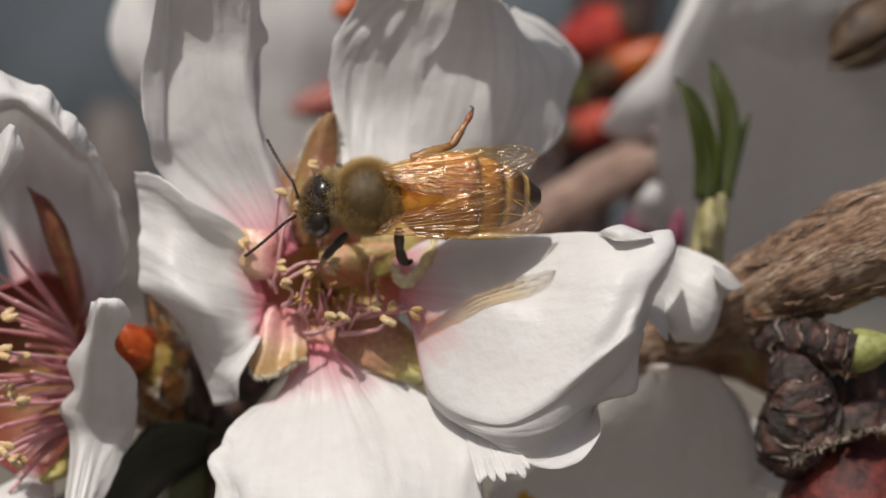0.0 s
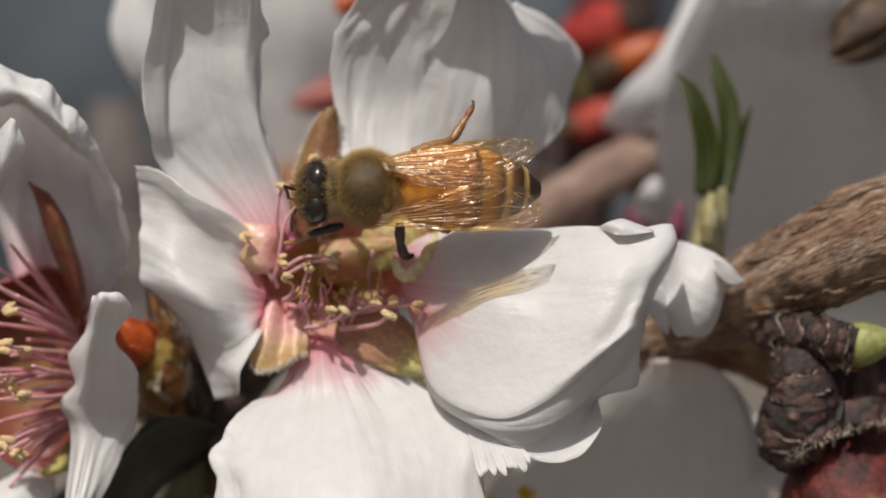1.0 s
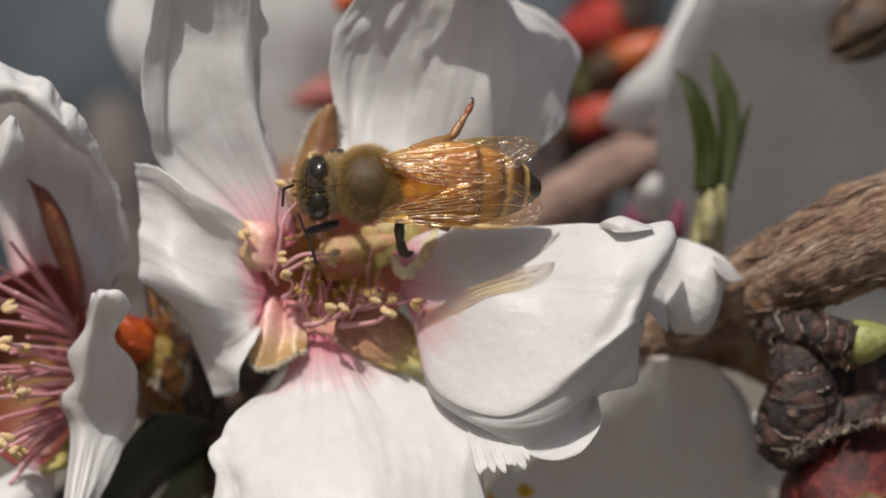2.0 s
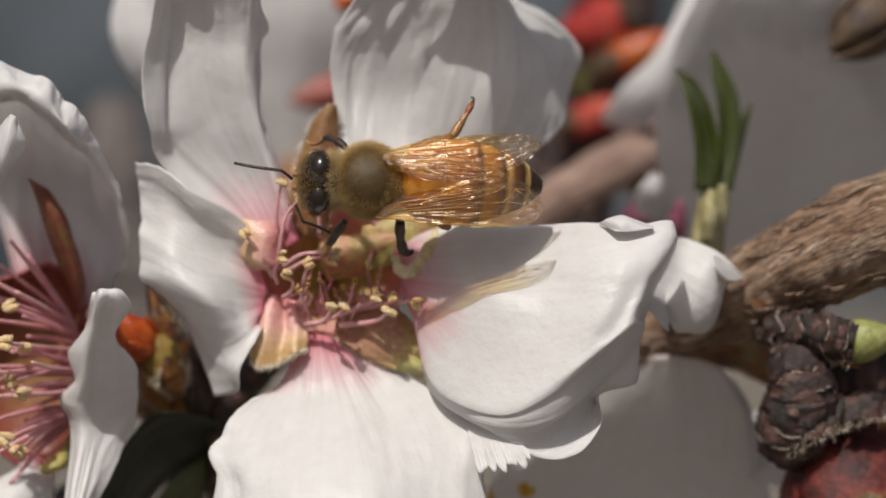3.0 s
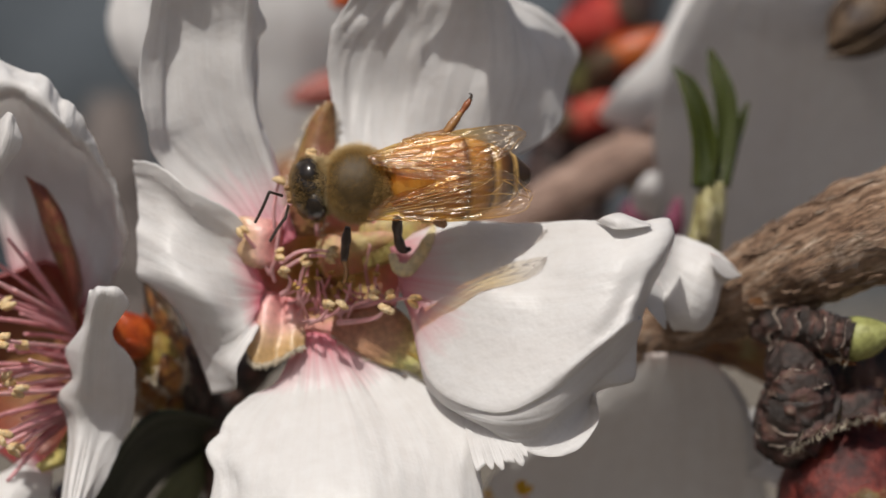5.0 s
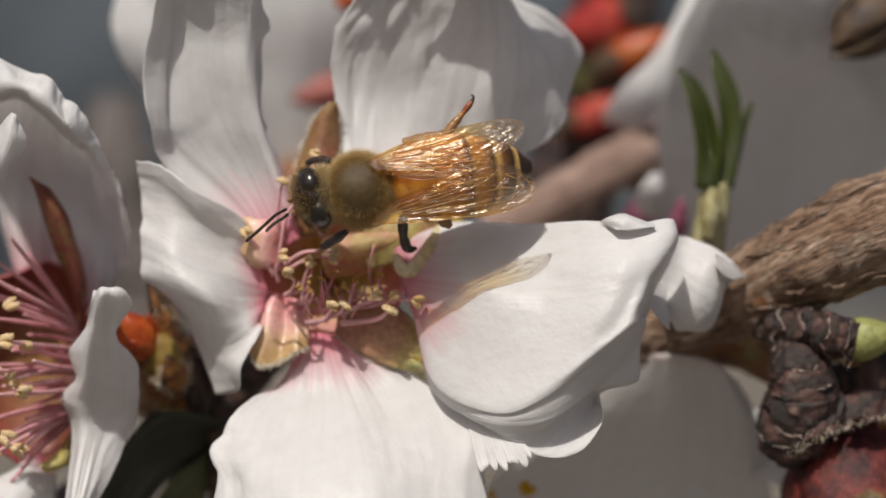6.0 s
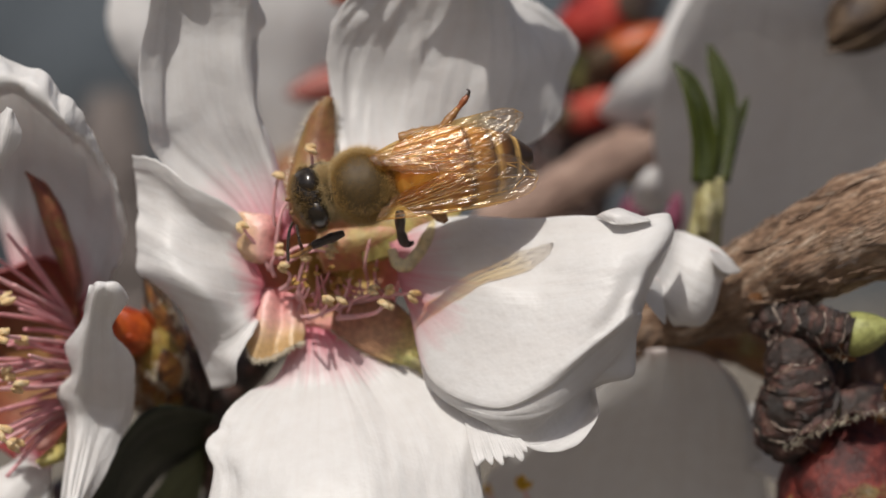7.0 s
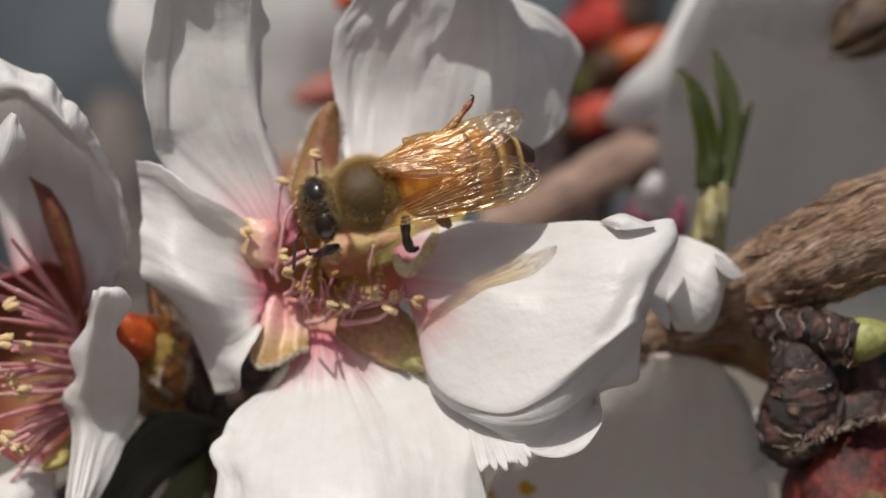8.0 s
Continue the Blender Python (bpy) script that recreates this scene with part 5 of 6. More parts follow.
def back_blossoms():
    ob = thing("almond_blossom", (-9.6, 30.0, 11.67), "blurred white almond blossom behind", "flower", "blossoms on the bough")
    part("petal", sheet([
        [(-12.24, 43.0, 3.16), (-12.82, 40.0, 11.17), (-12.88, 38.0, 15.61), (-12.62, 37.0, 19.68)],
        [(-9.85, 42.0, 3.53), (-9.7, 39.0, 11.11), (-9.41, 37.0, 15.53), (-9.17, 36.0, 19.95)],
        [(-6.78, 43.0, 3.16), (-6.49, 40.0, 11.17), (-6.38, 38.0, 15.61), (-6.35, 37.0, 19.68)]], 28, 24, 0.1, 0.6, 3.0, 41.0), PETAL_PLAIN, ob)
    part("petal", sheet([
        [(-16.82, 22.0, 8.03), (-17.95, 18.0, 9.37), (-19.53, 17.0, 11.67), (-19.87, 17.0, 13.53), (-19.2, 17.0, 16.23)],
        [(-15.78, 22.0, 8.72), (-16.67, 17.0, 10.49), (-17.57, 16.0, 12.44), (-17.91, 16.0, 14.45), (-17.57, 16.0, 16.8)],
        [(-14.73, 22.0, 9.07), (-15.07, 18.0, 11.57), (-15.65, 17.0, 13.53), (-15.82, 17.0, 15.55), (-15.82, 17.0, 17.58)]], 30, 24, 0.1, 0.4, 2.5, 43.0), PETAL_PLAIN, ob)
    part("calyx", ball((-9.75, 40.0, 3.49), (2.5, 4.5, 3.0), 10, 12), SEPAL, ob)
    bl = thing("almond_blossom", (12.35, 32.0, 10.33), "blurred white almond blossom beside red buds", "flower", "blossoms on the bough")
    part("petal", sheet([
        [(9.81, 26.0, 8.21), (11.11, 24.0, 10.23), (13.14, 23.0, 12.27), (14.54, 23.0, 14.71), (15.59, 23.0, 17.51)],
        [(10.88, 26.0, 7.68), (12.48, 23.5, 9.32), (13.8, 22.5, 11.19), (15.19, 22.5, 13.63), (16.59, 22.5, 17.46)],
        [(12.3, 26.0, 7.15), (13.39, 24.0, 8.47), (14.36, 23.0, 9.82), (15.76, 23.0, 11.92), (17.68, 23.0, 16.81)]], 26, 20, 0.1, 0.3, 2.0, 47.0), PETAL_PLAIN, bl)
    part("petal", sheet([
        [(16.28, 26.71, -1.04), (14.1, 24.04, 1.79), (13.03, 20.69, 5.55), (12.86, 18.02, 8.52), (13.56, 15.34, 12.06), (15.15, 12.67, 15.48)],
        [(19.06, 26.04, -1.38), (17.7, 23.04, 2.48), (17.0, 19.69, 6.54), (17.0, 16.35, 10.45), (17.36, 13.34, 13.89), (18.12, 11.33, 16.99)],
        [(22.61, 26.04, -1.38), (21.88, 23.04, 2.48), (21.46, 19.69, 6.54), (21.37, 16.35, 10.45), (21.32, 13.34, 13.89), (21.38, 11.33, 16.99)],
        [(26.27, 26.71, -1.04), (26.14, 23.37, 2.49), (26.14, 20.03, 6.21), (26.13, 16.68, 10.14), (26.37, 14.01, 13.95), (26.71, 12.0, 17.05)],
        [(29.24, 27.38, -0.68), (30.1, 24.04, 2.5), (30.91, 20.69, 5.9), (31.3, 17.35, 10.18), (31.14, 14.68, 14.01), (30.75, 12.67, 17.12)]], 44, 40, 0.1, 0.5, 4.0, 49.0), PETAL_PLAIN, bl)
    part("petal", sheet([
        [(11.61, 21.0, 2.45), (11.78, 19.5, 3.63), (12.5, 19.0, 4.61)],
        [(12.47, 21.0, 1.93), (12.77, 19.0, 3.28), (13.01, 18.6, 4.53)],
        [(13.4, 21.0, 1.59), (13.42, 19.5, 2.94), (13.32, 19.0, 4.2)]], 16, 14, 0.1, 0.15, 1.2, 53.0), PETAL_PLAIN, bl)
    part("calyx", ball((14.24, 28.0, 5.07), (3.0, 2.5, 2.5), 10, 12), SEPAL, bl)


shaded_blossom()
back_blossoms()
limb("branch", [(-23.0, 70.0, -11.66), (-24.33, 70.0, -3.66), (-25.13, 70.0, 2.56), (-25.75, 70.0, 7.9), (-25.93, 70.0, 11.9)], [3.6, 3.2, 3.0, 2.8, 1.6], BARK_FAR, "blurred dull grey-brown limb far behind", 20, 40, 0.5, 4.0, rings=(0.3, 0.6))

# ---- buds ----
bud("flower_bud", (12.88, 37.0, 15.34), (7.51, 35.0, 14.16), 2.1, BUD_RED, BUD_BROWN, "blurred red almond bud with brown scales", 4, 0.35, 1.0, 1)
bud("flower_bud", (9.94, 35.0, 11.81), (15.46, 34.0, 14.24), 1.25, BUD_ORANGE, BUD_BROWN, "blurred orange-brown almond flower bud", 4, 0.4, 1.0, 2)
bud("flower_bud", (7.55, 36.0, 7.93), (13.05, 34.0, 9.7), 1.3, BUD_RED, BUD_BROWN, "blurred red almond bud opening", 4, 0.3, 1.0, 3)
bud("flower_bud", (10.1, 38.0, 9.72), (9.67, 37.0, 14.39), 1.5, BUD_GREEN, BUD_BROWN, "blurred greenish brown bud", 4, 0.6, 1.0, 4)
bud("flower_bud", (-4.66, 36.0, 11.12), (-10.2, 34.0, 9.7), 1.25, BUD_PINK, BUD_GREEN, "blurred pink-red almond bud", 4, 0.3, 1.0, 5)
bud("flower_bud", (-4.71, 24.0, 16.38), (-6.74, 22.0, 14.91), 0.9, BUD_ORANGE, BUD_BROWN, "small blurred orange flower bud", 4, 0.3, 1.0, 6)
bud("flower_bud", (26.6, 13.0, 14.6), (22.3, 11.0, 11.4), 1.75, BUD_BROWN, BUD_BROWN, "brown blurred bud with pointed scales", 5, 1.15, 0.75, 7)
bud("leaf_bud", (20.76, 2.0, -5.25), (24.59, 1.0, -4.55), 1.25, BUD_GREEN, BUD_SCALE, "yellow-green bud in dark scales", 5, 0.36, 1.0, 8, 14)
great_bud = bud("flower_bud", (22.46, 6.0, -9.91), (22.57, 2.5, -19.79), 3.5, BUD_MAROON, BUD_MAROON, "large dark red bud with pale hairs", 4, 1.0, 1.3, 9)
rim = curve([(18.74, 2.6, -10.7), (19.58, 2.4, -9.94), (20.5, 2.4, -9.58), (21.57, 3.0, -9.3), (22.12, 3.8, -8.73)], 420)
part("down", hairs(rim + np.random.RandomState(2).normal(0, 0.16, rim.shape), [(0.1, -0.7, 0.3)] * 420, 0.8, 0.017, 41, 0.9), PALE_HAIR, great_bud, "woolly pale down")
for k, husk in enumerate((
        [[(20.31, 2.2, -7.76), (19.55, 1.5, -9.1), (18.73, 1.3, -10.92)], [(20.95, 1.9, -7.68), (20.46, 1.0, -9.07), (19.87, 0.7, -10.27)], [(21.7, 2.2, -7.91), (21.48, 1.3, -9.0), (21.25, 1.0, -9.83)]],
        [[(22.22, 2.6, -7.78), (21.78, 1.7, -8.71), (21.46, 1.2, -9.6)], [(23.11, 2.4, -7.58), (22.88, 1.3, -8.48), (22.64, 0.9, -9.28)], [(24.25, 2.6, -7.78), (24.12, 1.8, -8.41), (24.18, 1.4, -9.19)]])):
    h = part("husk", sheet(husk, 24, 24, 0.12, 0.4, 0.5, 83.0 + k, jag=0.35), BARK_DARK, great_bud, "ragged dark husk")
    end = [[r[-1] for r in husk], [r[-2] for r in husk]]
    rnd = np.random.RandomState(85 + k)
    line = curve(end[0], 70)
    part("fringe", hairs(line + rnd.normal(0, 0.14, line.shape), rnd.normal(0, 1, line.shape) + np.array((0, -0.7, -0.5)), 0.5, 0.016, 85 + k, 0.6), PALE_HAIR, h, "pale ragged hairs")
bud("leaf_bud", (22.32, 6.5, -8.98), (26.72, 4.5, -10.27), 1.5, BUD_SCALE, BUD_SCALE, "brown and orange bud scales beside the red bud", 5, 0.8, 1.0, 17, 16)
bud("leaf_bud", (-15.18, 11.0, -9.58), (-16.88, 6.5, -4.24), 2.15, BUD_SCALE, BUD_SCALE, "brown bud with downy orange and green scales", 7, 0.8, 0.8, 10, 70)
bud("leaf_bud", (-16.4, 5.5, -5.78), (-17.75, 3.6, -3.63), 1.15, BUD_ORANGE, BUD_ORANGE, "translucent orange-red tip of a bud", 3, 0.7, 1.0, 11)
bud("leaf_bud", (-15.14, 6.5, -7.87), (-16.05, 4.6, -4.5), 1.15, BUD_OLIVE, BUD_SCALE, "yellow-green tip of a scaly bud", 4, 0.7, 1.0, 15, 40)
bud("leaf_bud", (-14.49, 8.0, -6.99), (-16.52, 5.5, -1.85), 0.75, BUD_BROWN, BUD_SCALE, "shrivelled brown bud tip with down", 4, 0.9, 1.0, 12, 30)
bud("leaf_bud", (-13.94, 9.0, -9.6), (-14.78, 7.0, -5.04), 1.0, BARK_DARK, BARK_DARK, "dark dry bud scales on the twig", 4, 0.9, 1.0, 16)
bud("flower_bud", (11.81, 24.0, 0.74), (12.37, 22.0, 3.34), 0.9, MAUVE, MAUVE, "blurred dark mauve bud", 3, 0.5, 1.0, 13)
bud("flower_bud", (13.62, 16.0, 0.37), (14.03, 15.0, 3.03), 0.55, MAUVE, MAUVE, "small blurred mauve withered bud", 3, 0.5, 1.0, 14)


# ---- leaves ----
def young_leaves():
    ob = thing("leaf_shoot", (14.97, 9.0, 0.35), "pair of young glossy green leaves on a pale shoot", "leaf shoot")
    part("shoot_base", tube([(14.81, 9.0, -0.13), (15.13, 9.0, 1.32), (15.3, 9.0, 2.7), (15.4, 9.0, 3.75)], [1.05, 0.95, 0.9, 0.8], 16, 14, 0.15, 0.8, 0.7), LEAF_PALE, ob, "pale base with brown flecks")
    part("leaf", sheet([
        [(14.23, 8.6, 3.4), (14.17, 8.0, 5.78), (13.85, 8.0, 8.01), (13.5, 8.4, 9.31), (13.14, 9.0, 10.25)],
        [(14.89, 8.2, 3.39), (14.93, 8.6, 5.8), (14.55, 8.6, 7.88), (13.99, 8.8, 9.4), (13.23, 9.0, 10.31)],
        [(15.57, 8.6, 3.4), (15.58, 8.0, 5.78), (15.13, 8.0, 7.85), (14.34, 8.4, 9.47), (13.36, 9.0, 10.28)]], 30, 16, 0.14, 0.15, 1.0, 61.0), LEAF, ob)
    part("leaf", sheet([
        [(15.35, 9.0, 3.4), (15.68, 9.0, 6.14), (15.57, 9.2, 8.39), (15.22, 9.6, 10.03), (15.26, 10.0, 11.35)],
        [(15.91, 8.8, 3.4), (16.17, 9.4, 6.15), (16.12, 9.6, 8.42), (15.75, 9.8, 10.04), (15.35, 10.0, 11.41)],
        [(16.45, 9.0, 3.4), (16.74, 9.0, 6.14), (16.85, 9.2, 8.39), (16.31, 9.6, 10.03), (15.52, 10.0, 11.35)]], 30, 16, 0.14, 0.15, 1.0, 63.0), LEAF, ob)
    part("leaf", sheet([
        [(16.01, 9.8, 3.91), (16.46, 9.8, 5.84), (17.0, 10.0, 7.47), (17.54, 10.2, 8.38)],
        [(16.25, 9.6, 3.9), (16.81, 10.0, 5.85), (17.28, 10.2, 7.41), (17.61, 10.2, 8.38)],
        [(16.59, 9.8, 3.91), (17.05, 9.8, 5.78), (17.49, 10.0, 7.31), (17.67, 10.2, 8.32)]], 20, 10, 0.14, 0.1, 1.0, 65.0), LEAF, ob)
    part("leaf", sheet([
        [(14.45, 8.2, 0.67), (14.47, 7.8, 1.94), (14.75, 8.0, 3.1)],
        [(14.92, 7.8, 0.51), (14.95, 7.4, 1.94), (15.05, 7.8, 3.45)],
        [(15.47, 8.2, 0.67), (15.56, 7.8, 1.94), (15.45, 8.0, 3.1)]], 16, 10, 0.14, 0.1, 1.0, 66.0), LEAF_PALE, ob, "pale sheath")


def shaded_leaf():
    ob = thing("leaf", (-13.47, 11.0, -10.38), "dark green leaf, its shade and lit underside put in colour", "leaf")
    # blade with shade in its colour, then the fold coloured as lit
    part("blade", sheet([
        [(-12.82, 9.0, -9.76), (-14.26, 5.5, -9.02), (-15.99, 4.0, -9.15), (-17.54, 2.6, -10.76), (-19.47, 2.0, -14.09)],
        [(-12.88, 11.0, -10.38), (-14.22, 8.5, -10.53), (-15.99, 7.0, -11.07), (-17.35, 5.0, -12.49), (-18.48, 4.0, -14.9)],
        [(-12.79, 11.5, -10.9), (-13.47, 11.0, -11.68), (-14.77, 11.0, -12.65), (-16.34, 10.5, -13.59), (-17.8, 9.0, -15.71)]], 34, 20, 0.16, 0.25, 1.5, 68.0), LEAF_SHADED, ob)
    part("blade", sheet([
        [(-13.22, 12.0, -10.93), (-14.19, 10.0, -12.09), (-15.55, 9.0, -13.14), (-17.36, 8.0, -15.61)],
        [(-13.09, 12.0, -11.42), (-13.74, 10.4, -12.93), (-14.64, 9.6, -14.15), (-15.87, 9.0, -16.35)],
        [(-13.03, 12.0, -11.75), (-13.53, 11.0, -13.3), (-13.75, 10.5, -14.56), (-14.35, 10.0, -16.78)]], 24, 16, 0.16, 0.2, 1.5, 70.0), LEAF_LIT, ob, "green leaf fold, sunlight put in its colour")


young_leaves()
shaded_leaf()


# ---- the bee ----
def fur_on(centre, radii, count, length, seed, keep, mat_thick=0.016, droop=(0, 0, 0), wild=0.35):
    rnd = np.random.RandomState(seed)
    roots, ways = [], []
    while len(roots) < count:
        w = rnd.normal(0, 1, 3)
        w /= np.linalg.norm(w)
        p = np.array(centre) + w * np.array(radii)
        if keep(w):
            n = w / np.array(radii)
            roots.append(p)
            ways.append(n / np.linalg.norm(n))
    return hairs(roots, ways, length, mat_thick, seed, wild, droop)


def wing(name, parent, lead, trail, seed):
    """A wing between its front and hind margin, with raised veins."""
    mid = [tuple((np.array(a) + np.array(b)) / 2 + np.array((0, 0, 0.06 * (-1) ** i))) for i, (a, b) in enumerate(zip(lead, trail))]
    w = part(name, sheet([lead, mid, trail], 90, 84, 0.012, 0.15, 0.22, seed), WING, parent, "clear amber-tinted wing with raised veins")
    g = loft([lead, mid, trail], 44, 26)
    lines = [[(0, 0), (15, 1), (30, 0), (43, 3)], [(1, 5), (15, 6), (27, 5), (36, 3)], [(2, 10), (14, 11), (24, 12), (33, 10), (38, 6)], [(2, 16), (14, 17), (25, 19), (34, 21)],
             [(24, 12), (27, 15), (29, 19)], [(27, 5), (30, 8), (33, 10)], [(14, 11), (17, 14), (19, 18)], [(4, 21), (16, 23), (26, 25)], [(34, 21), (37, 15), (38, 6)], [(29, 19), (32, 16), (33, 10)], [(36, 3), (39, 2), (42, 4)], [(37, 15), (40, 16), (42, 15)], [(2, 13), (12, 14), (19, 18), (25, 19)]]
    for ln in (lines if name == "forewing" else lines[:3]):
        pts = [tuple(g[i, j] + np.array((0, 0, 0.05))) for i, j in ln]
        part("wing_vein", tube(pts, [0.026, 0.015, 0.007], 28, 6, 0.02, 0.25), VEIN, w)
    return w


def leg_piece(length, widths, seed=0, sides=10, bend=0.0):
    """One leg segment along +x."""
    n = len(widths)
    pts = [(length * i / (n - 1), bend * math.sin(math.pi * i / (n - 1)), 0) for i in range(n)]
    return tube(pts, widths, 20, sides, 0.03, 0.3, 0.8)


def honey_bee():
    bee = thing("honey_bee", (0, 0, 0), "golden brown honey bee feeding on the blossom, wings folded", "bee")
    U = 0.0295
    tc, tr = (0.0, -0.06, 0.0), (62 * U, 68 * U, 60 * U)
    th = part("thorax", ball(tc, (58 * U, 62 * U, 58 * U), 20, 24), THORAX, bee, "dark thorax with tan fur")
    part("fur", fur_on(tc, (56 * U, 60 * U, 56 * U), 20000, 0.42, 5, lambda w: w[2] > -0.7 and (w[0] ** 2 + w[1] ** 2) > 0.24 + 0.58 * abs(math.sin(w[0] * 917.3 + w[1] * 571.7)), 0.0045, (0.0, 0, 0.08), 0.5), HAIR, th, "tan fur")
    part("fur", fur_on(tc, (57 * U, 61 * U, 57 * U), 2200, 0.14, 6, lambda w: w[2] > 0.1 and (w[0] ** 2 + w[1] ** 2) < 0.80, 0.007, (0.25, 0, 0), 0.5), HAIR_DARK, th, "short olive fur")
    part("fur", fur_on(tc, (57 * U, 61 * U, 55 * U), 6500, 0.55, 16, lambda w: w[2] > -0.5 and (w[0] ** 2 + w[1] ** 2) > 0.78, 0.005, (0, 0, 0.15), 0.45), HAIR_PALE, th, "pale tan rim of fur")
    sc = part("scutellum", ball((1.53, -0.06, 0.41), (16 * U, 34 * U, 20 * U), 10, 14), LEG_BROWN, bee, "rounded brown plate behind the thorax")
    part("fur", fur_on((1.53, -0.06, 0.41), (16 * U, 34 * U, 20 * U), 1400, 0.5, 7, lambda w: w[2] > -0.3, 0.010, (0.25, 0, 0)), HAIR, sc, "golden fur")
    # abdomen: overlapping rings
    spine = [(1.47, -0.09, -0.18), (3.24, -0.09, -0.06), (5.31, -0.12, -0.24), (7.23, -0.21, -0.65), (9.03, -0.32, -1.18)]
    full = tube(spine, [w * U for w in (34, 60, 70, 74, 73, 69, 61, 51, 38, 14)], 90, 30, flat=0.8, up=(0, 0, 1))
    v, f, g = full
    g = g.copy()
    top = g[:, 0].max()
    g[:, 0] /= top
    ab = part("abdomen", (v, f, g), ABDOMEN, bee, "banded amber abdomen with a dark tip")
    line = curve(spine, 90)
    rad = np.interp(np.linspace(0, 1, 90), np.linspace(0, 1, 10), [w * U for w in (34, 60, 70, 74, 73, 69, 61, 51, 38, 14)])
    for a0, a1 in ((0.02, 0.34), (0.32, 0.545), (0.53, 0.715), (0.70, 0.87)):
        i0, i1 = int(a0 * 89), int(a1 * 89)
        seg = tube(line[i0:i1 + 1], [rad[i0]] + [float(r) + 0.015 + 0.03 * k / (i1 - i0) for k, r in enumerate(rad[i0 + 1:i1 + 1])], sides=30, flat=0.8, smooth_line=False, up=(0, 0, 1))
        gg = seg[2].copy()
        gg[:, 0] = np.repeat(np.linspace(a0, a1, i1 - i0 + 1), 30)
        part("tergite", (seg[0], seg[1], gg), ABDOMEN, ab)
    rnd = np.random.RandomState(3)
    roots, ways = [], []
    for k in range(900):
        i = rnd.randint(4, 66)
        a = rnd.uniform(-0.3, math.pi + 0.3)
        w = np.array((0.15, math.cos(a), math.sin(a) * 0.8))
        roots.append(line[i] + w * (rad[i] + 0.05))
        ways.append(w + np.array((0.9, 0, 0)))
    part("fur", hairs(roots, ways, 0.24, 0.008, 8, 0.2), HAIR, ab, "sparse golden hairs")
    roots, ways = [], []
    for k in range(1600):
        i = rnd.randint(0, 26)
        a = rnd.uniform(-0.3, math.pi + 0.3)
        w = np.array((0.1, math.cos(a), math.sin(a) * 0.8))
        roots.append(line[i] + w * (rad[i] + 0.05))
        ways.append(w + np.array((0.6, 0, 0)))
    part("fur", hairs(roots, ways, 0.45, 0.008, 18, 0.4), HAIR, ab, "golden fur at the waist")
    # wings: front pair over hind pair
    wing("forewing", bee, [(0.65, 1.36, 1.18), (2.65, 1.89, 1.42), (5.31, 2.22, 1.36), (7.3, 2.36, 1.1), (8.5, 2.2, 0.88), (9.02, 1.86, 0.78)],
         [(0.88, 0.83, 1.47), (2.51, 0.47, 1.9), (4.9, 0.08, 1.86), (6.75, 0.33, 1.55), (8.15, 0.82, 1.1), (9.02, 1.66, 0.78)], 1.0)
    wing("forewing", bee, [(0.35, -1.98, 1.0), (2.65, -2.27, 1.5), (5.6, -2.51, 1.55), (7.6, -2.45, 1.3), (8.75, -2.1, 1.02), (9.12, -1.5, 0.9)],
         [(0.77, -1.42, 1.3), (2.8, -0.83, 1.84), (5.2, -0.05, 1.88), (6.9, 0.12, 1.55), (8.3, -0.36, 1.15), (9.1, -1.2, 0.9)], 2.0)
    wing("hindwing", bee, [(1.18, 0.94, 1.18), (2.95, 0.88, 1.78), (5.01, 0.71, 1.82), (6.49, 0.5, 1.6), (7.08, 0.24, 1.5)],
         [(1.3, 0.53, 1.24), (2.95, -0.06, 1.94), (5.01, -0.32, 1.98), (6.43, -0.18, 1.7), (7.08, 0.18, 1.5)], 3.0)
    wing("hindwing", bee, [(1.18, -1.53, 1.06), (2.95, -1.36, 1.7), (5.01, -1.06, 1.8), (6.55, -0.71, 1.56), (7.14, -0.35, 1.44)],
         [(1.3, -1.06, 1.18), (2.95, -0.59, 1.88), (5.01, -0.35, 1.93), (6.43, -0.18, 1.65), (7.14, -0.29, 1.44)], 4.0)
    # head, about its own middle; +y to the bee's right eye
    head = part("head", ball((0, 0, 0), (33 * U, 56 * U, 40 * U), 18, 22), CHITIN, bee, "black head with tan fur", own=(0, 0, 0))
    for s in (1, -1):
        part("eye", ball((1 * U, 24 * U * s, 2 * U), (25 * U, 33 * U, 40 * U), 18, 22, Euler((0, 0, -0.15 * s)).to_matrix()), EYE, head, "glossy black compound eye")
        part("mandible", ball((-30 * U, 12 * U * s, -22 * U), (12 * U, 6 * U, 6 * U), 8, 10), LEG_BROWN, head)
    for x, y in ((2, 0), (8, 6), (8, -6)):
        part("ocellus", ball((x * U, y * U, 41 * U), (3.2 * U, 3.2 * U, 2.5 * U), 6, 8), EYE, head)
    part("fur", fur_on((0, 0, 0), (34 * U, 58 * U, 40 * U), 1900, 0.24, 9, lambda w: w[2] > -0.8 and (w[0] < -0.5 or w[0] > 0.55 or abs(w[1]) > 0.93), 0.009, (0, 0, 0.1), 0.5), HAIR_FACE, head, "tan fur round the face")
    part("fur", fur_on((0, 0, 0), (34 * U, 56 * U, 41 * U), 500, 0.24, 12, lambda w: w[2] > 0.2 and abs(w[1]) < 0.30, 0.008), HAIR_DARK, head, "short dark hairs on the crown")
    neck = part("neck", tube([(-80 * U, 2 * U, -10 * U), (-48 * U, 0, -6 * U)], [26 * U, 40 * U], 6, 14), THORAX, bee)
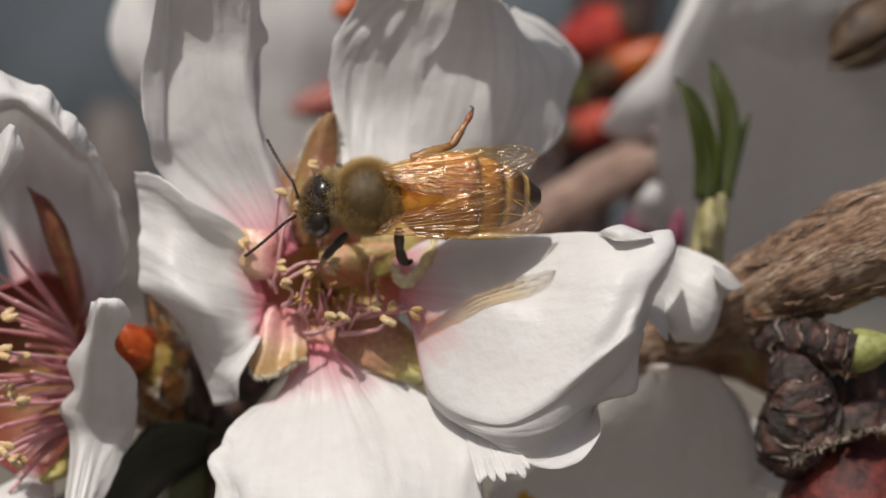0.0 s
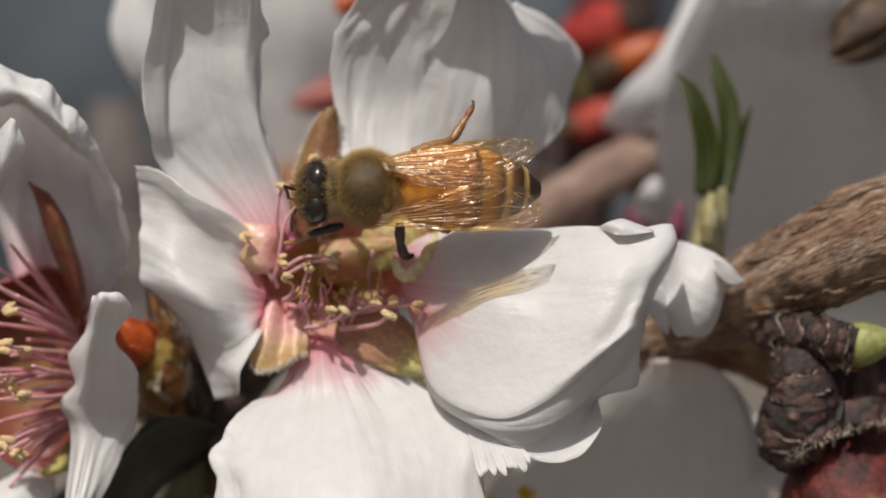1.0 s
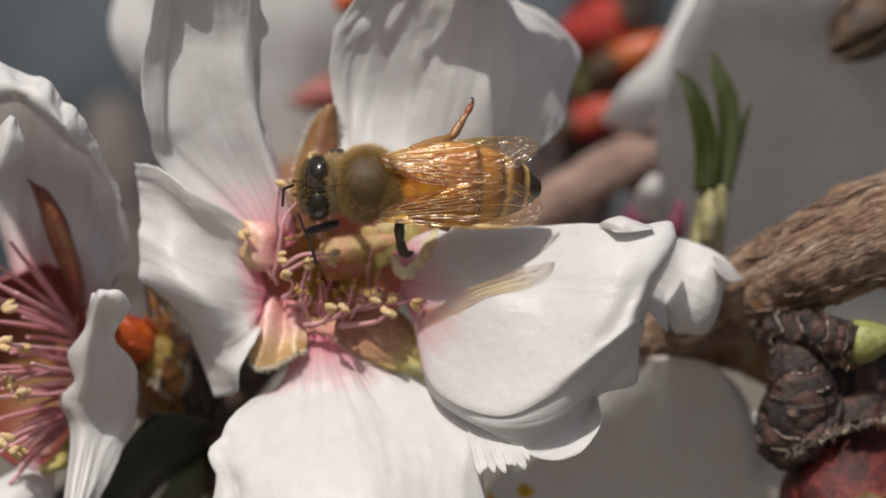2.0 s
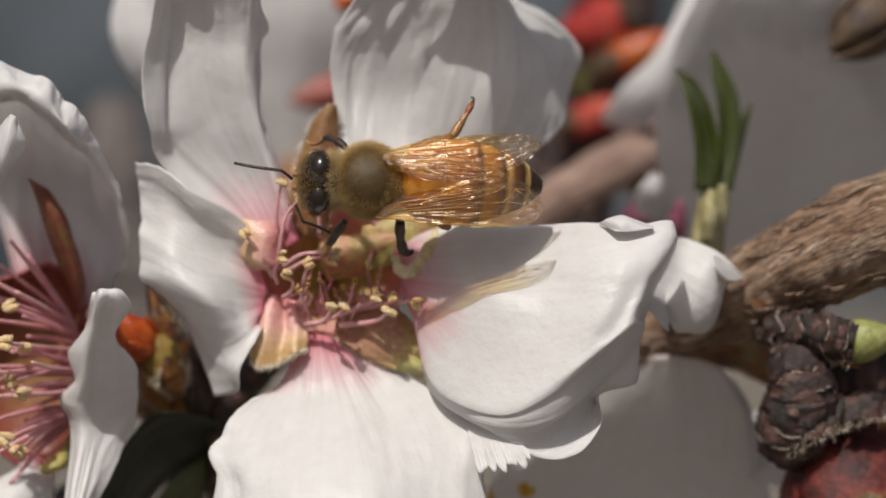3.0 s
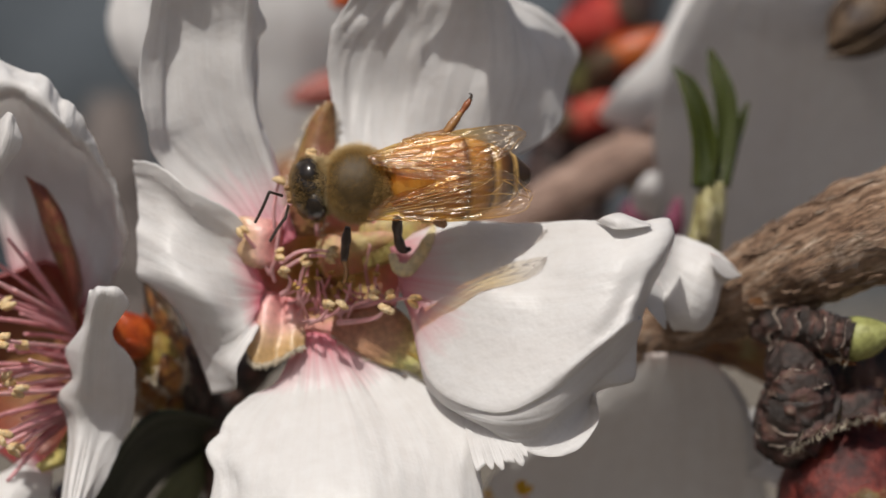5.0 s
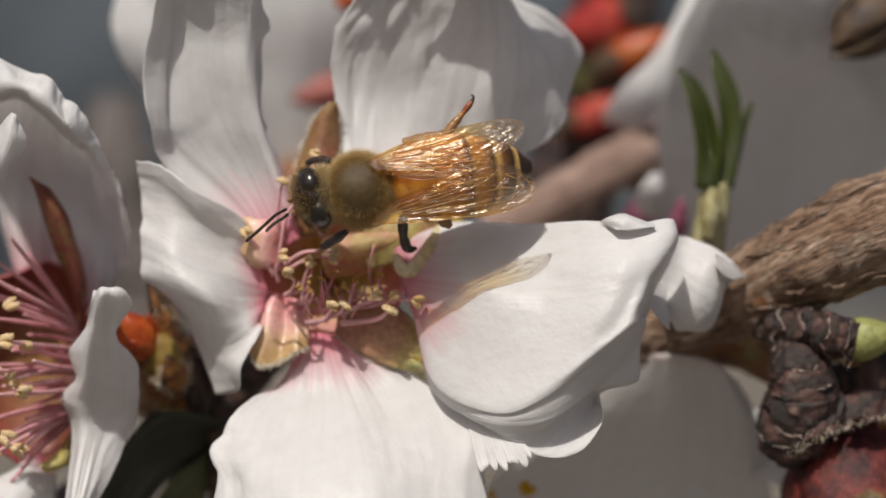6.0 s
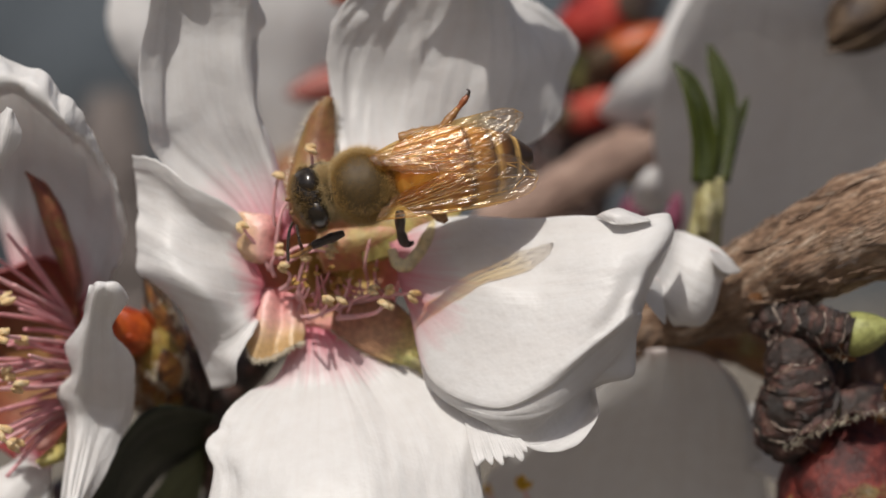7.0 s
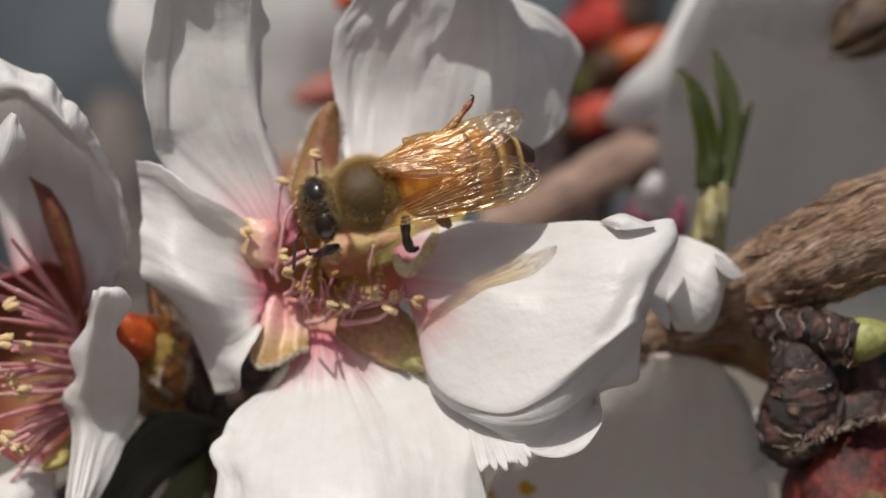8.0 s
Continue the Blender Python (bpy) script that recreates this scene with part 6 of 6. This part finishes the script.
    part("fur", fur_on((-60 * U, 0, -8 * U), (16 * U, 44 * U, 34 * U), 3600, 0.55, 14, lambda w: w[2] > -0.6, 0.008, (-0.25, 0, 0.2), 0.5), HAIR_PALE, neck, "pale tan collar of fur")
    moving = {"bee": bee, "head": head}
    for key, n in (("upper", 30), ("lower", 34)):
        a = part("antenna", tube([(0, 0, 0), (n * 0.5 * U, 0, 0), (n * U, 0, 0)], [0.09, 0.075, 0.085], 10, 8), LEG, bee, "dark elbowed antenna", own=(0, 0, 0))
        fl = 94 * U
        pts = [(fl * k / 22, 0.10 * math.sin(k / 22 * 2.2), 0) for k in range(23)]
        b = part("flagellum", tube(pts, [0.075 + 0.022 * (k % 2) for k in range(23)], 45, 8), LEG, a, own=(0, 0, 0))
        moving["scape_" + key], moving["flagellum_" + key] = a, b
    moving["front_lower"] = part("foreleg", leg_piece(62 * U, [0.18, 0.30, 0.34, 0.28, 0.30, 0.24]), LEG, bee, "black hairy foreleg", own=(0, 0, 0))
    part("tarsus", tube([(62 * U, 0, 0), (76 * U, 4 * U, -4 * U), (96 * U, 6 * U, -12 * U), (112 * U, 2 * U, -18 * U)], [0.2, 0.13, 0.13, 0.09], 16, 8), LEG_BROWN, moving["front_lower"])
    moving["front_upper"] = part("foreleg", leg_piece(60 * U, [0.2, 0.26, 0.28, 0.24, 0.24, 0.2], bend=-4 * U), LEG, bee, "black hairy foreleg", own=(0, 0, 0))
    part("tarsus", tube([(59 * U, 0, 0), (72 * U, 12 * U, -6 * U), (92 * U, 22 * U, -8 * U), (108 * U, 20 * U, -6 * U)], [0.18, 0.12, 0.11, 0.07], 16, 8), LEG_BROWN, moving["front_upper"])
    moving["mid"] = part("middle_leg", leg_piece(70 * U, [0.30, 0.34, 0.36, 0.32, 0.28, 0.34, 0.36, 0.30], bend=-3 * U), LEG, bee, "stout black middle leg", own=(0, 0, 0))
    part("tarsus", tube([(66 * U, 0, 0), (73 * U, 3 * U, -3 * U), (77 * U, 9 * U, -5 * U), (76 * U, 18 * U, -7 * U)], [0.27, 0.25, 0.20, 0.10], 16, 10, 0.03, 0.3), LEG, moving["mid"])
    hl = part("hind_leg", tube([(0, 0, 0), (20 * U, -5 * U, 2 * U), (45 * U, -11 * U, 3 * U), (75 * U, -17 * U, 2 * U)], [0.26, 0.32, 0.30, 0.20], 24, 10, 0.04, 0.4), LEG_BROWN, bee, "brown hind leg set on a petal", own=(0, 0, 0))
    part("tibia", tube([(74 * U, -17 * U, 2 * U), (84 * U, -14 * U, 1 * U), (100 * U, -7 * U, 0), (117 * U, 1 * U, 0)], [0.19, 0.25, 0.24, 0.15], 24, 9, 0.03, 0.3), LEG_BROWN, hl)
    part("tarsus", tube([(116 * U, 0.5 * U, 0), (124 * U, 4 * U, 0), (134 * U, 10 * U, 0), (145 * U, 15 * U, -2 * U)], [0.12, 0.15, 0.19, 0.11], 24, 9, 0.03, 0.3), LEG_RED, hl, "reddish foot")
    part("claw", tube([(143 * U, 14 * U, 0), (149 * U, 20 * U, 0), (146 * U, 25 * U, 0)], [0.10, 0.07, 0.03], 8, 6), LEG, hl)
    moving["hind"] = hl
    moving["hind_lower"] = part("hind_leg", leg_piece(34 * U, [0.3, 0.42, 0.4, 0.2]), LEG_BROWN, bee, "brown hind leg below the wing", own=(0, 0, 0))
    return moving


BEE = honey_bee()


# ---- movement ----
def motions():
    walk(BEE["bee"], [
    (0, pose(-0.003940, -0.003700, 1.503330, 90, -2.00, 0)),
    (0.5, pose(-0.003980, -0.003700, 1.503400, 90, -1.60, 0)),
    (1, pose(-0.003990, -0.003700, 1.503470, 90, -1.50, 0)),
    (1.5, pose(-0.003970, -0.003700, 1.503490, 90, -1.00, 0)),
    (3, pose(-0.003920, -0.003700, 1.503670, 90, -0.20, 0)),
    (3.5, pose(-0.003950, -0.003700, 1.503560, 90, -0.80, 0)),
    (4, pose(-0.004080, -0.003700, 1.503470, 90, -2.40, 0)),
    (4.5, pose(-0.004280, -0.003700, 1.503470, 90, -3.20, 0)),
    (6, pose(-0.004450, -0.003700, 1.503120, 90, -9.50, 0)),
    (6.5, pose(-0.004300, -0.003700, 1.503080, 90, -11.00, 0)),
    (7, pose(-0.004120, -0.003700, 1.503010, 90, -12.30, 0)),
    (7.5, pose(-0.004100, -0.003700, 1.502900, 90, -14.30, 0)),
    (8, pose(-0.004150, -0.003700, 1.502880, 90, -15.00, 0)),
    ])
    walk(BEE["head"], [
        (0, pose(-0.002583, -0.000441, -0.000236, 0, 12, -9.0)),
        (0.5, pose(-0.002690, -0.000190, -0.000236, 0, 12, -5.6)),
        (1, pose(-0.002779, -0.000193, -0.000236, 0, 12, -4.5)),
        (1.5, pose(-0.002688, -0.000219, -0.000236, 0, 12, -3.0)),
        (3, pose(-0.002714, -0.000109, -0.000236, 0, 12, -3.2)),
        (3.5, pose(-0.002626, -0.000081, -0.000236, 0, 12, -3.8)),
        (4, pose(-0.002633, -0.000126, -0.000236, 0, 12, 0.6)),
        (4.5, pose(-0.002461, -0.000158, -0.000236, 0, 12, 4.8)),
        (6, pose(-0.002502, -0.000120, -0.000236, 0, 12, 9.5)),
        (6.5, pose(-0.002666, -0.000113, -0.000236, 0, 12, 7.0)),
        (7, pose(-0.002744, -0.000126, -0.000236, 0, 12, 5.7)),
        (7.5, pose(-0.002548, -0.000203, -0.000236, 0, 12, 2.7)),
        (8, pose(-0.002550, -0.000172, -0.000236, 0, 12, 1.0)),
    ])
    walk(BEE["scape_upper"], [
        (0, pose(-0.003600, 0.000008, 0.000413, 0, -2.6, 107.0)),
        (0.3, pose(-0.003752, 0.000233, 0.000413, 0, -32.7, 121.9)),
        (0.6, pose(-0.003799, 0.000488, 0.000413, 0, -63.0, 124.4)),
        (0.8, pose(-0.003791, 0.000131, 0.000413, 0, -24.9, 124.5)),
        (1, pose(-0.003836, -0.000018, 0.000413, 0, -58.2, 160.1)),
        (1.5, pose(-0.003807, -0.000081, 0.000413, 0, -55.0, -145.5)),
        (1.7, pose(-0.003819, -0.000123, 0.000413, 0, -55.0, -145.4)),
        (2.8, pose(-0.004087, 0.000116, 0.000413, 0, -49.7, 145.2)),
        (3.1, pose(-0.003940, 0.000034, 0.000413, 0, -38.6, 139.9)),
        (3.5, pose(-0.003835, -0.000005, 0.000413, 0, -23.1, 135.7)),
        (4, pose(-0.003808, 0.000012, 0.000413, 0, -2.6, 128.8)),
        (4.2, pose(-0.003638, -0.000241, 0.000413, 0, -2.6, 128.8)),
        (4.5, pose(-0.003652, -0.000328, 0.000413, 0, -2.6, 151.9)),
        (4.7, pose(-0.003908, -0.000319, 0.000413, 0, -28.4, 151.3)),
        (5.8, pose(-0.003947, -0.000529, 0.000413, 0, -51.0, -156.7)),
        (6, pose(-0.003962, -0.000443, 0.000413, 0, -52.3, -160.1)),
        (6.5, pose(-0.003778, -0.000888, 0.000413, 0, -56.9, -153.4)),
        (7, pose(-0.003937, -0.001164, 0.000413, 0, -63.0, -119.4)),
        (7.5, pose(-0.003790, -0.001134, 0.000413, 0, -57.4, -126.1)),
        (8, pose(-0.003811, -0.001116, 0.000413, 0, -62.3, -126.0)),
    ])
    walk(BEE["flagellum_upper"], [
        (0, pose(0.000885, 0, 0, 0, 19.2, 11.2)),
        (0.3, pose(0.000885, 0, 0, 0, 66.2, 37.4)),
        (0.6, pose(0.000885, 0, 0, 0, 45.8, 148.6)),
        (0.8, pose(0.000885, 0, 0, 0, 55.8, 137.9)),
        (1, pose(0.000885, 0, 0, 0, 26.2, 165.9)),
        (1.5, pose(0.000885, 0, 0, 0, 40.6, 163.3)),
        (1.7, pose(0.000885, 0, 0, 0, 40.6, 163.3)),
        (2.8, pose(0.000885, 0, 0, 0, 71.8, 62.9)),
        (3.1, pose(0.000885, 0, 0, 0, 47.3, 49.6)),
        (3.5, pose(0.000885, 0, 0, 0, 37.1, 47.8)),
        (4, pose(0.000885, 0, 0, 0, 37.7, 48.0)),
        (4.2, pose(0.000885, 0, 0, 0, 45.9, 60.2)),
        (4.5, pose(0.000885, 0, 0, 0, 57.5, 86.8)),
        (4.7, pose(0.000885, 0, 0, 0, 39.2, 130.4)),
        (5.8, pose(0.000885, 0, 0, 0, 81.9, 53.0)),
        (6, pose(0.000885, 0, 0, 0, 81.8, 86.5)),
        (6.5, pose(0.000885, 0, 0, 0, 80.3, 111.7)),
        (7, pose(0.000885, 0, 0, 0, 61.3, 164.1)),
        (7.5, pose(0.000885, 0, 0, 0, 59.3, 164.3)),
        (8, pose(0.000885, 0, 0, 0, 61.6, 161.6)),
    ])
    walk(BEE["scape_lower"], [
        (0, pose(-0.003810, -0.000929, 0.000059, 0, -52.3, -146.8)),
        (0.3, pose(-0.003788, -0.000916, 0.000059, 0, -57.2, -141.2)),
        (0.6, pose(-0.003835, -0.000809, 0.000059, 0, -65.4, -136.6)),
        (0.8, pose(-0.003846, -0.000811, 0.000059, 0, -67.9, -142.9)),
        (1, pose(-0.003806, -0.001110, 0.000059, 0, -66.4, -108.6)),
        (1.5, pose(-0.003482, -0.001739, 0.000059, 0, -2.6, -81.8)),
        (1.7, pose(-0.003548, -0.001661, 0.000059, 0, -2.6, -75.4)),
        (2.8, pose(-0.003888, -0.001242, 0.000059, 0, -2.6, -66.1)),
        (3.5, pose(-0.003618, -0.001365, 0.000059, 0, -2.6, -66.8)),
        (4, pose(-0.003510, -0.001329, 0.000059, 0, -2.6, -62.3)),
        (4.5, pose(-0.003224, -0.001651, 0.000059, 0, -2.6, -59.9)),
        (4.7, pose(-0.003382, -0.001244, 0.000059, 0, -31.1, -78.1)),
        (5.8, pose(-0.003974, -0.000704, 0.000059, 0, -65.3, -149.4)),
        (6, pose(-0.003948, -0.000715, 0.000059, 0, -70.6, -144.5)),
        (6.5, pose(-0.003556, -0.001292, 0.000059, 0, -62.6, -61.2)),
        (7, pose(-0.003766, -0.001352, 0.000059, 0, -52.7, -88.3)),
        (8, pose(-0.003654, -0.001555, 0.000059, 0, -62.3, -86.6)),
    ])
    walk(BEE["flagellum_lower"], [
        (0, pose(0.001003, 0, 0, 0, 59.7, 5.2)),
        (0.3, pose(0.001003, 0, 0, 0, 77.1, 14.7)),
        (0.6, pose(0.001003, 0, 0, 0, 74.8, -180.0)),
        (0.8, pose(0.001003, 0, 0, 0, 46.6, 177.5)),
        (1, pose(0.001003, 0, 0, 0, 37.7, 176.2)),
        (1.5, pose(0.001003, 0, 0, 0, 49.2, -12.5)),
        (1.7, pose(0.001003, 0, 0, 0, 46.6, -16.2)),
        (2.8, pose(0.001003, 0, 0, 0, 62.1, 45.8)),
        (3.5, pose(0.001003, 0, 0, 0, 57.2, 30.6)),
        (4, pose(0.001003, 0, 0, 0, 64.3, 31.8)),
        (4.5, pose(0.001003, 0, 0, 0, 61.5, 26.7)),
        (4.7, pose(0.001003, 0, 0, 0, 85.5, -113.3)),
        (5.8, pose(0.001003, 0, 0, 0, 46.6, -178.0)),
        (6, pose(0.001003, 0, 0, 0, 42.9, -175.2)),
        (6.5, pose(0.001003, 0, 0, 0, 36.2, 179.0)),
        (7, pose(0.001003, 0, 0, 0, 50.3, -180.0)),
        (8, pose(0.001003, 0, 0, 0, 34.2, -179.8)),
    ])
    walk(BEE["front_lower"], [
        (0, pose(-0.001188, -0.001906, -0.000885, 0, 18.7, -134.9)),
        (0.3, pose(-0.001374, -0.002082, -0.000885, 0, 43.1, -138.5)),
        (0.6, pose(-0.001327, -0.001881, -0.000885, 0, 29.7, -150.3)),
        (0.8, pose(-0.001335, -0.001823, -0.000885, 0, 0.0, -153.4)),
        (1, pose(-0.001320, -0.001942, -0.000885, 0, 0.0, -166.2)),
        (1.2, pose(-0.001452, -0.002109, -0.000885, 0, 0.0, -168.4)),
        (1.5, pose(-0.001629, -0.002066, -0.000885, 0, 6.4, -167.9)),
        (1.7, pose(-0.001607, -0.002046, -0.000885, 0, 9.3, -169.6)),
        (2.8, pose(-0.001356, -0.002140, -0.000885, 0, 37.0, -133.7)),
        (3.5, pose(-0.001091, -0.002109, -0.000885, 0, 33.2, -118.4)),
        (4, pose(-0.001066, -0.002199, -0.000885, 0, 45.0, -116.6)),
        (4.5, pose(-0.000747, -0.002262, -0.000885, 0, 28.6, -100.6)),
        (4.7, pose(-0.000615, -0.002267, -0.000885, 0, 20.6, -96.0)),
        (5.8, pose(-0.001110, -0.002273, -0.000885, 0, 31.0, -147.5)),
        (6, pose(-0.001068, -0.002094, -0.000885, 0, 35.0, -157.4)),
        (6.5, pose(-0.001221, -0.002106, -0.000885, 0, 5.2, -166.1)),
        (7, pose(-0.001450, -0.002220, -0.000885, 0, 0.0, -170.5)),
        (7.5, pose(-0.001812, -0.002095, -0.000885, 0, 39.9, -172.1)),
        (8, pose(-0.002142, -0.002296, -0.000885, 0, 46.0, -173.2)),
    ])
    walk(BEE["front_upper"], [
        (0, pose(-0.001250, 0.001401, -0.000649, 0, 69.1, 167.2)),
        (1.5, pose(-0.001304, 0.001350, -0.000649, 0, 71.4, 173.0)),
        (1.7, pose(-0.001259, 0.001371, -0.000649, 0, 69.1, 168.3)),
        (2.8, pose(-0.001190, 0.001399, -0.000649, 0, 46.8, 123.8)),
        (3.1, pose(-0.001217, 0.001788, -0.000649, 0, 40.5, 164.4)),
        (3.5, pose(-0.001337, 0.001435, -0.000649, 0, 35.8, 169.7)),
        (4, pose(-0.001171, 0.000935, -0.000649, 0, 70.1, 166.3)),
        (4.7, pose(-0.001034, 0.001015, -0.000649, 0, 69.4, 170.5)),
        (5.8, pose(-0.001266, 0.001599, -0.000649, 0, 54.3, 173.0)),
        (6, pose(-0.001332, 0.001688, -0.000649, 0, 46.9, 170.5)),
        (6.5, pose(-0.001321, 0.001398, -0.000649, 0, 21.6, 154.5)),
        (6.9, pose(-0.001428, 0.001366, -0.000649, 0, 38.4, 165.5)),
        (7.2, pose(-0.001379, 0.001205, -0.000649, 0, 63.0, -176.0)),
        (8, pose(-0.001082, 0.001206, -0.000649, 0, 74.4, -173.2)),
    ])
    walk(BEE["mid"], [
        (0, pose(0.001581, -0.001891, -0.001003, 0, 38.5, -85.9)),
        (0.5, pose(0.001635, -0.001948, -0.001003, 0, 38.5, -85.5)),
        (1, pose(0.001641, -0.002016, -0.001003, 0, 38.5, -85.4)),
        (1.5, pose(0.001643, -0.002021, -0.001003, 0, 38.5, -84.9)),
        (3, pose(0.001621, -0.002180, -0.001003, 0, 38.5, -84.1)),
        (3.5, pose(0.001623, -0.002088, -0.001003, 0, 38.5, -84.7)),
        (4, pose(0.001696, -0.002042, -0.001003, 0, 38.5, -86.3)),
        (4.5, pose(0.001869, -0.002080, -0.001003, 0, 38.5, -87.1)),
        (6, pose(0.001974, -0.001881, -0.001003, 0, 38.5, -93.4)),
        (6.5, pose(0.001820, -0.001870, -0.001003, 0, 38.5, -94.9)),
        (7, pose(0.001649, -0.001814, -0.001003, 0, 38.5, -96.2)),
        (7.5, pose(0.001632, -0.001773, -0.001003, 0, 38.5, -98.2)),
        (8, pose(0.001697, -0.001789, -0.001003, 0, 38.5, -98.9)),
    ])
    walk(BEE["hind"], [
        (0, pose(0.002361, 0.001860, -0.000590, 0, 16.9, 30.5)),
        (0.5, pose(0.002389, 0.001808, -0.000590, 0, 16.9, 30.9)),
        (1, pose(0.002389, 0.001741, -0.000590, 0, 16.9, 31.0)),
        (1.5, pose(0.002358, 0.001742, -0.000590, 0, 16.9, 31.5)),
        (3, pose(0.002283, 0.001593, -0.000590, 0, 16.9, 32.3)),
        (3.5, pose(0.002324, 0.001678, -0.000590, 0, 16.9, 31.7)),
        (4, pose(0.002386, 0.001752, -0.000590, 0, 12.7, 28.7)),
        (4.5, pose(0.002497, 0.001755, -0.000590, 0, 5.8, 26.5)),
        (6, pose(0.002636, 0.001986, -0.000590, 0, 0.0, 16.5)),
        (6.5, pose(0.002547, 0.001985, -0.000590, 0, 0.0, 15.0)),
        (7, pose(0.002427, 0.002031, -0.000590, 0, 0.0, 13.7)),
        (7.5, pose(0.002508, 0.002052, -0.000590, 0, 0.0, 11.7)),
        (8, pose(0.002584, 0.002035, -0.000590, 0, 0.0, 11.0)),
    ])
    walk(BEE["hind_lower"], [
        (0, pose(0.003477, -0.001662, -0.001534, 0, 16.7, -44.5)),
        (0.5, pose(0.003530, -0.001706, -0.001534, 0, 16.7, -44.1)),
        (1, pose(0.003536, -0.001771, -0.001534, 0, 16.7, -44.0)),
        (1.5, pose(0.003536, -0.001759, -0.001534, 0, 16.7, -43.5)),
        (3, pose(0.003510, -0.001892, -0.001534, 0, 16.7, -42.7)),
        (3.5, pose(0.003514, -0.001819, -0.001534, 0, 16.7, -43.3)),
        (4, pose(0.003594, -0.001826, -0.001534, 0, 16.7, -44.9)),
        (4.5, pose(0.003770, -0.001891, -0.001534, 0, 16.7, -45.7)),
        (6, pose(0.003768, -0.001972, -0.001534, 0, 16.7, -52.0)),
        (6.5, pose(0.003575, -0.002001, -0.001534, 0, 16.7, -53.5)),
        (7, pose(0.003364, -0.001977, -0.001534, 0, 16.7, -54.8)),
        (7.5, pose(0.003305, -0.001987, -0.001534, 0, 16.7, -56.8)),
        (8, pose(0.003332, -0.002013, -0.001534, 0, 16.7, -57.5)),
    ])


motions()
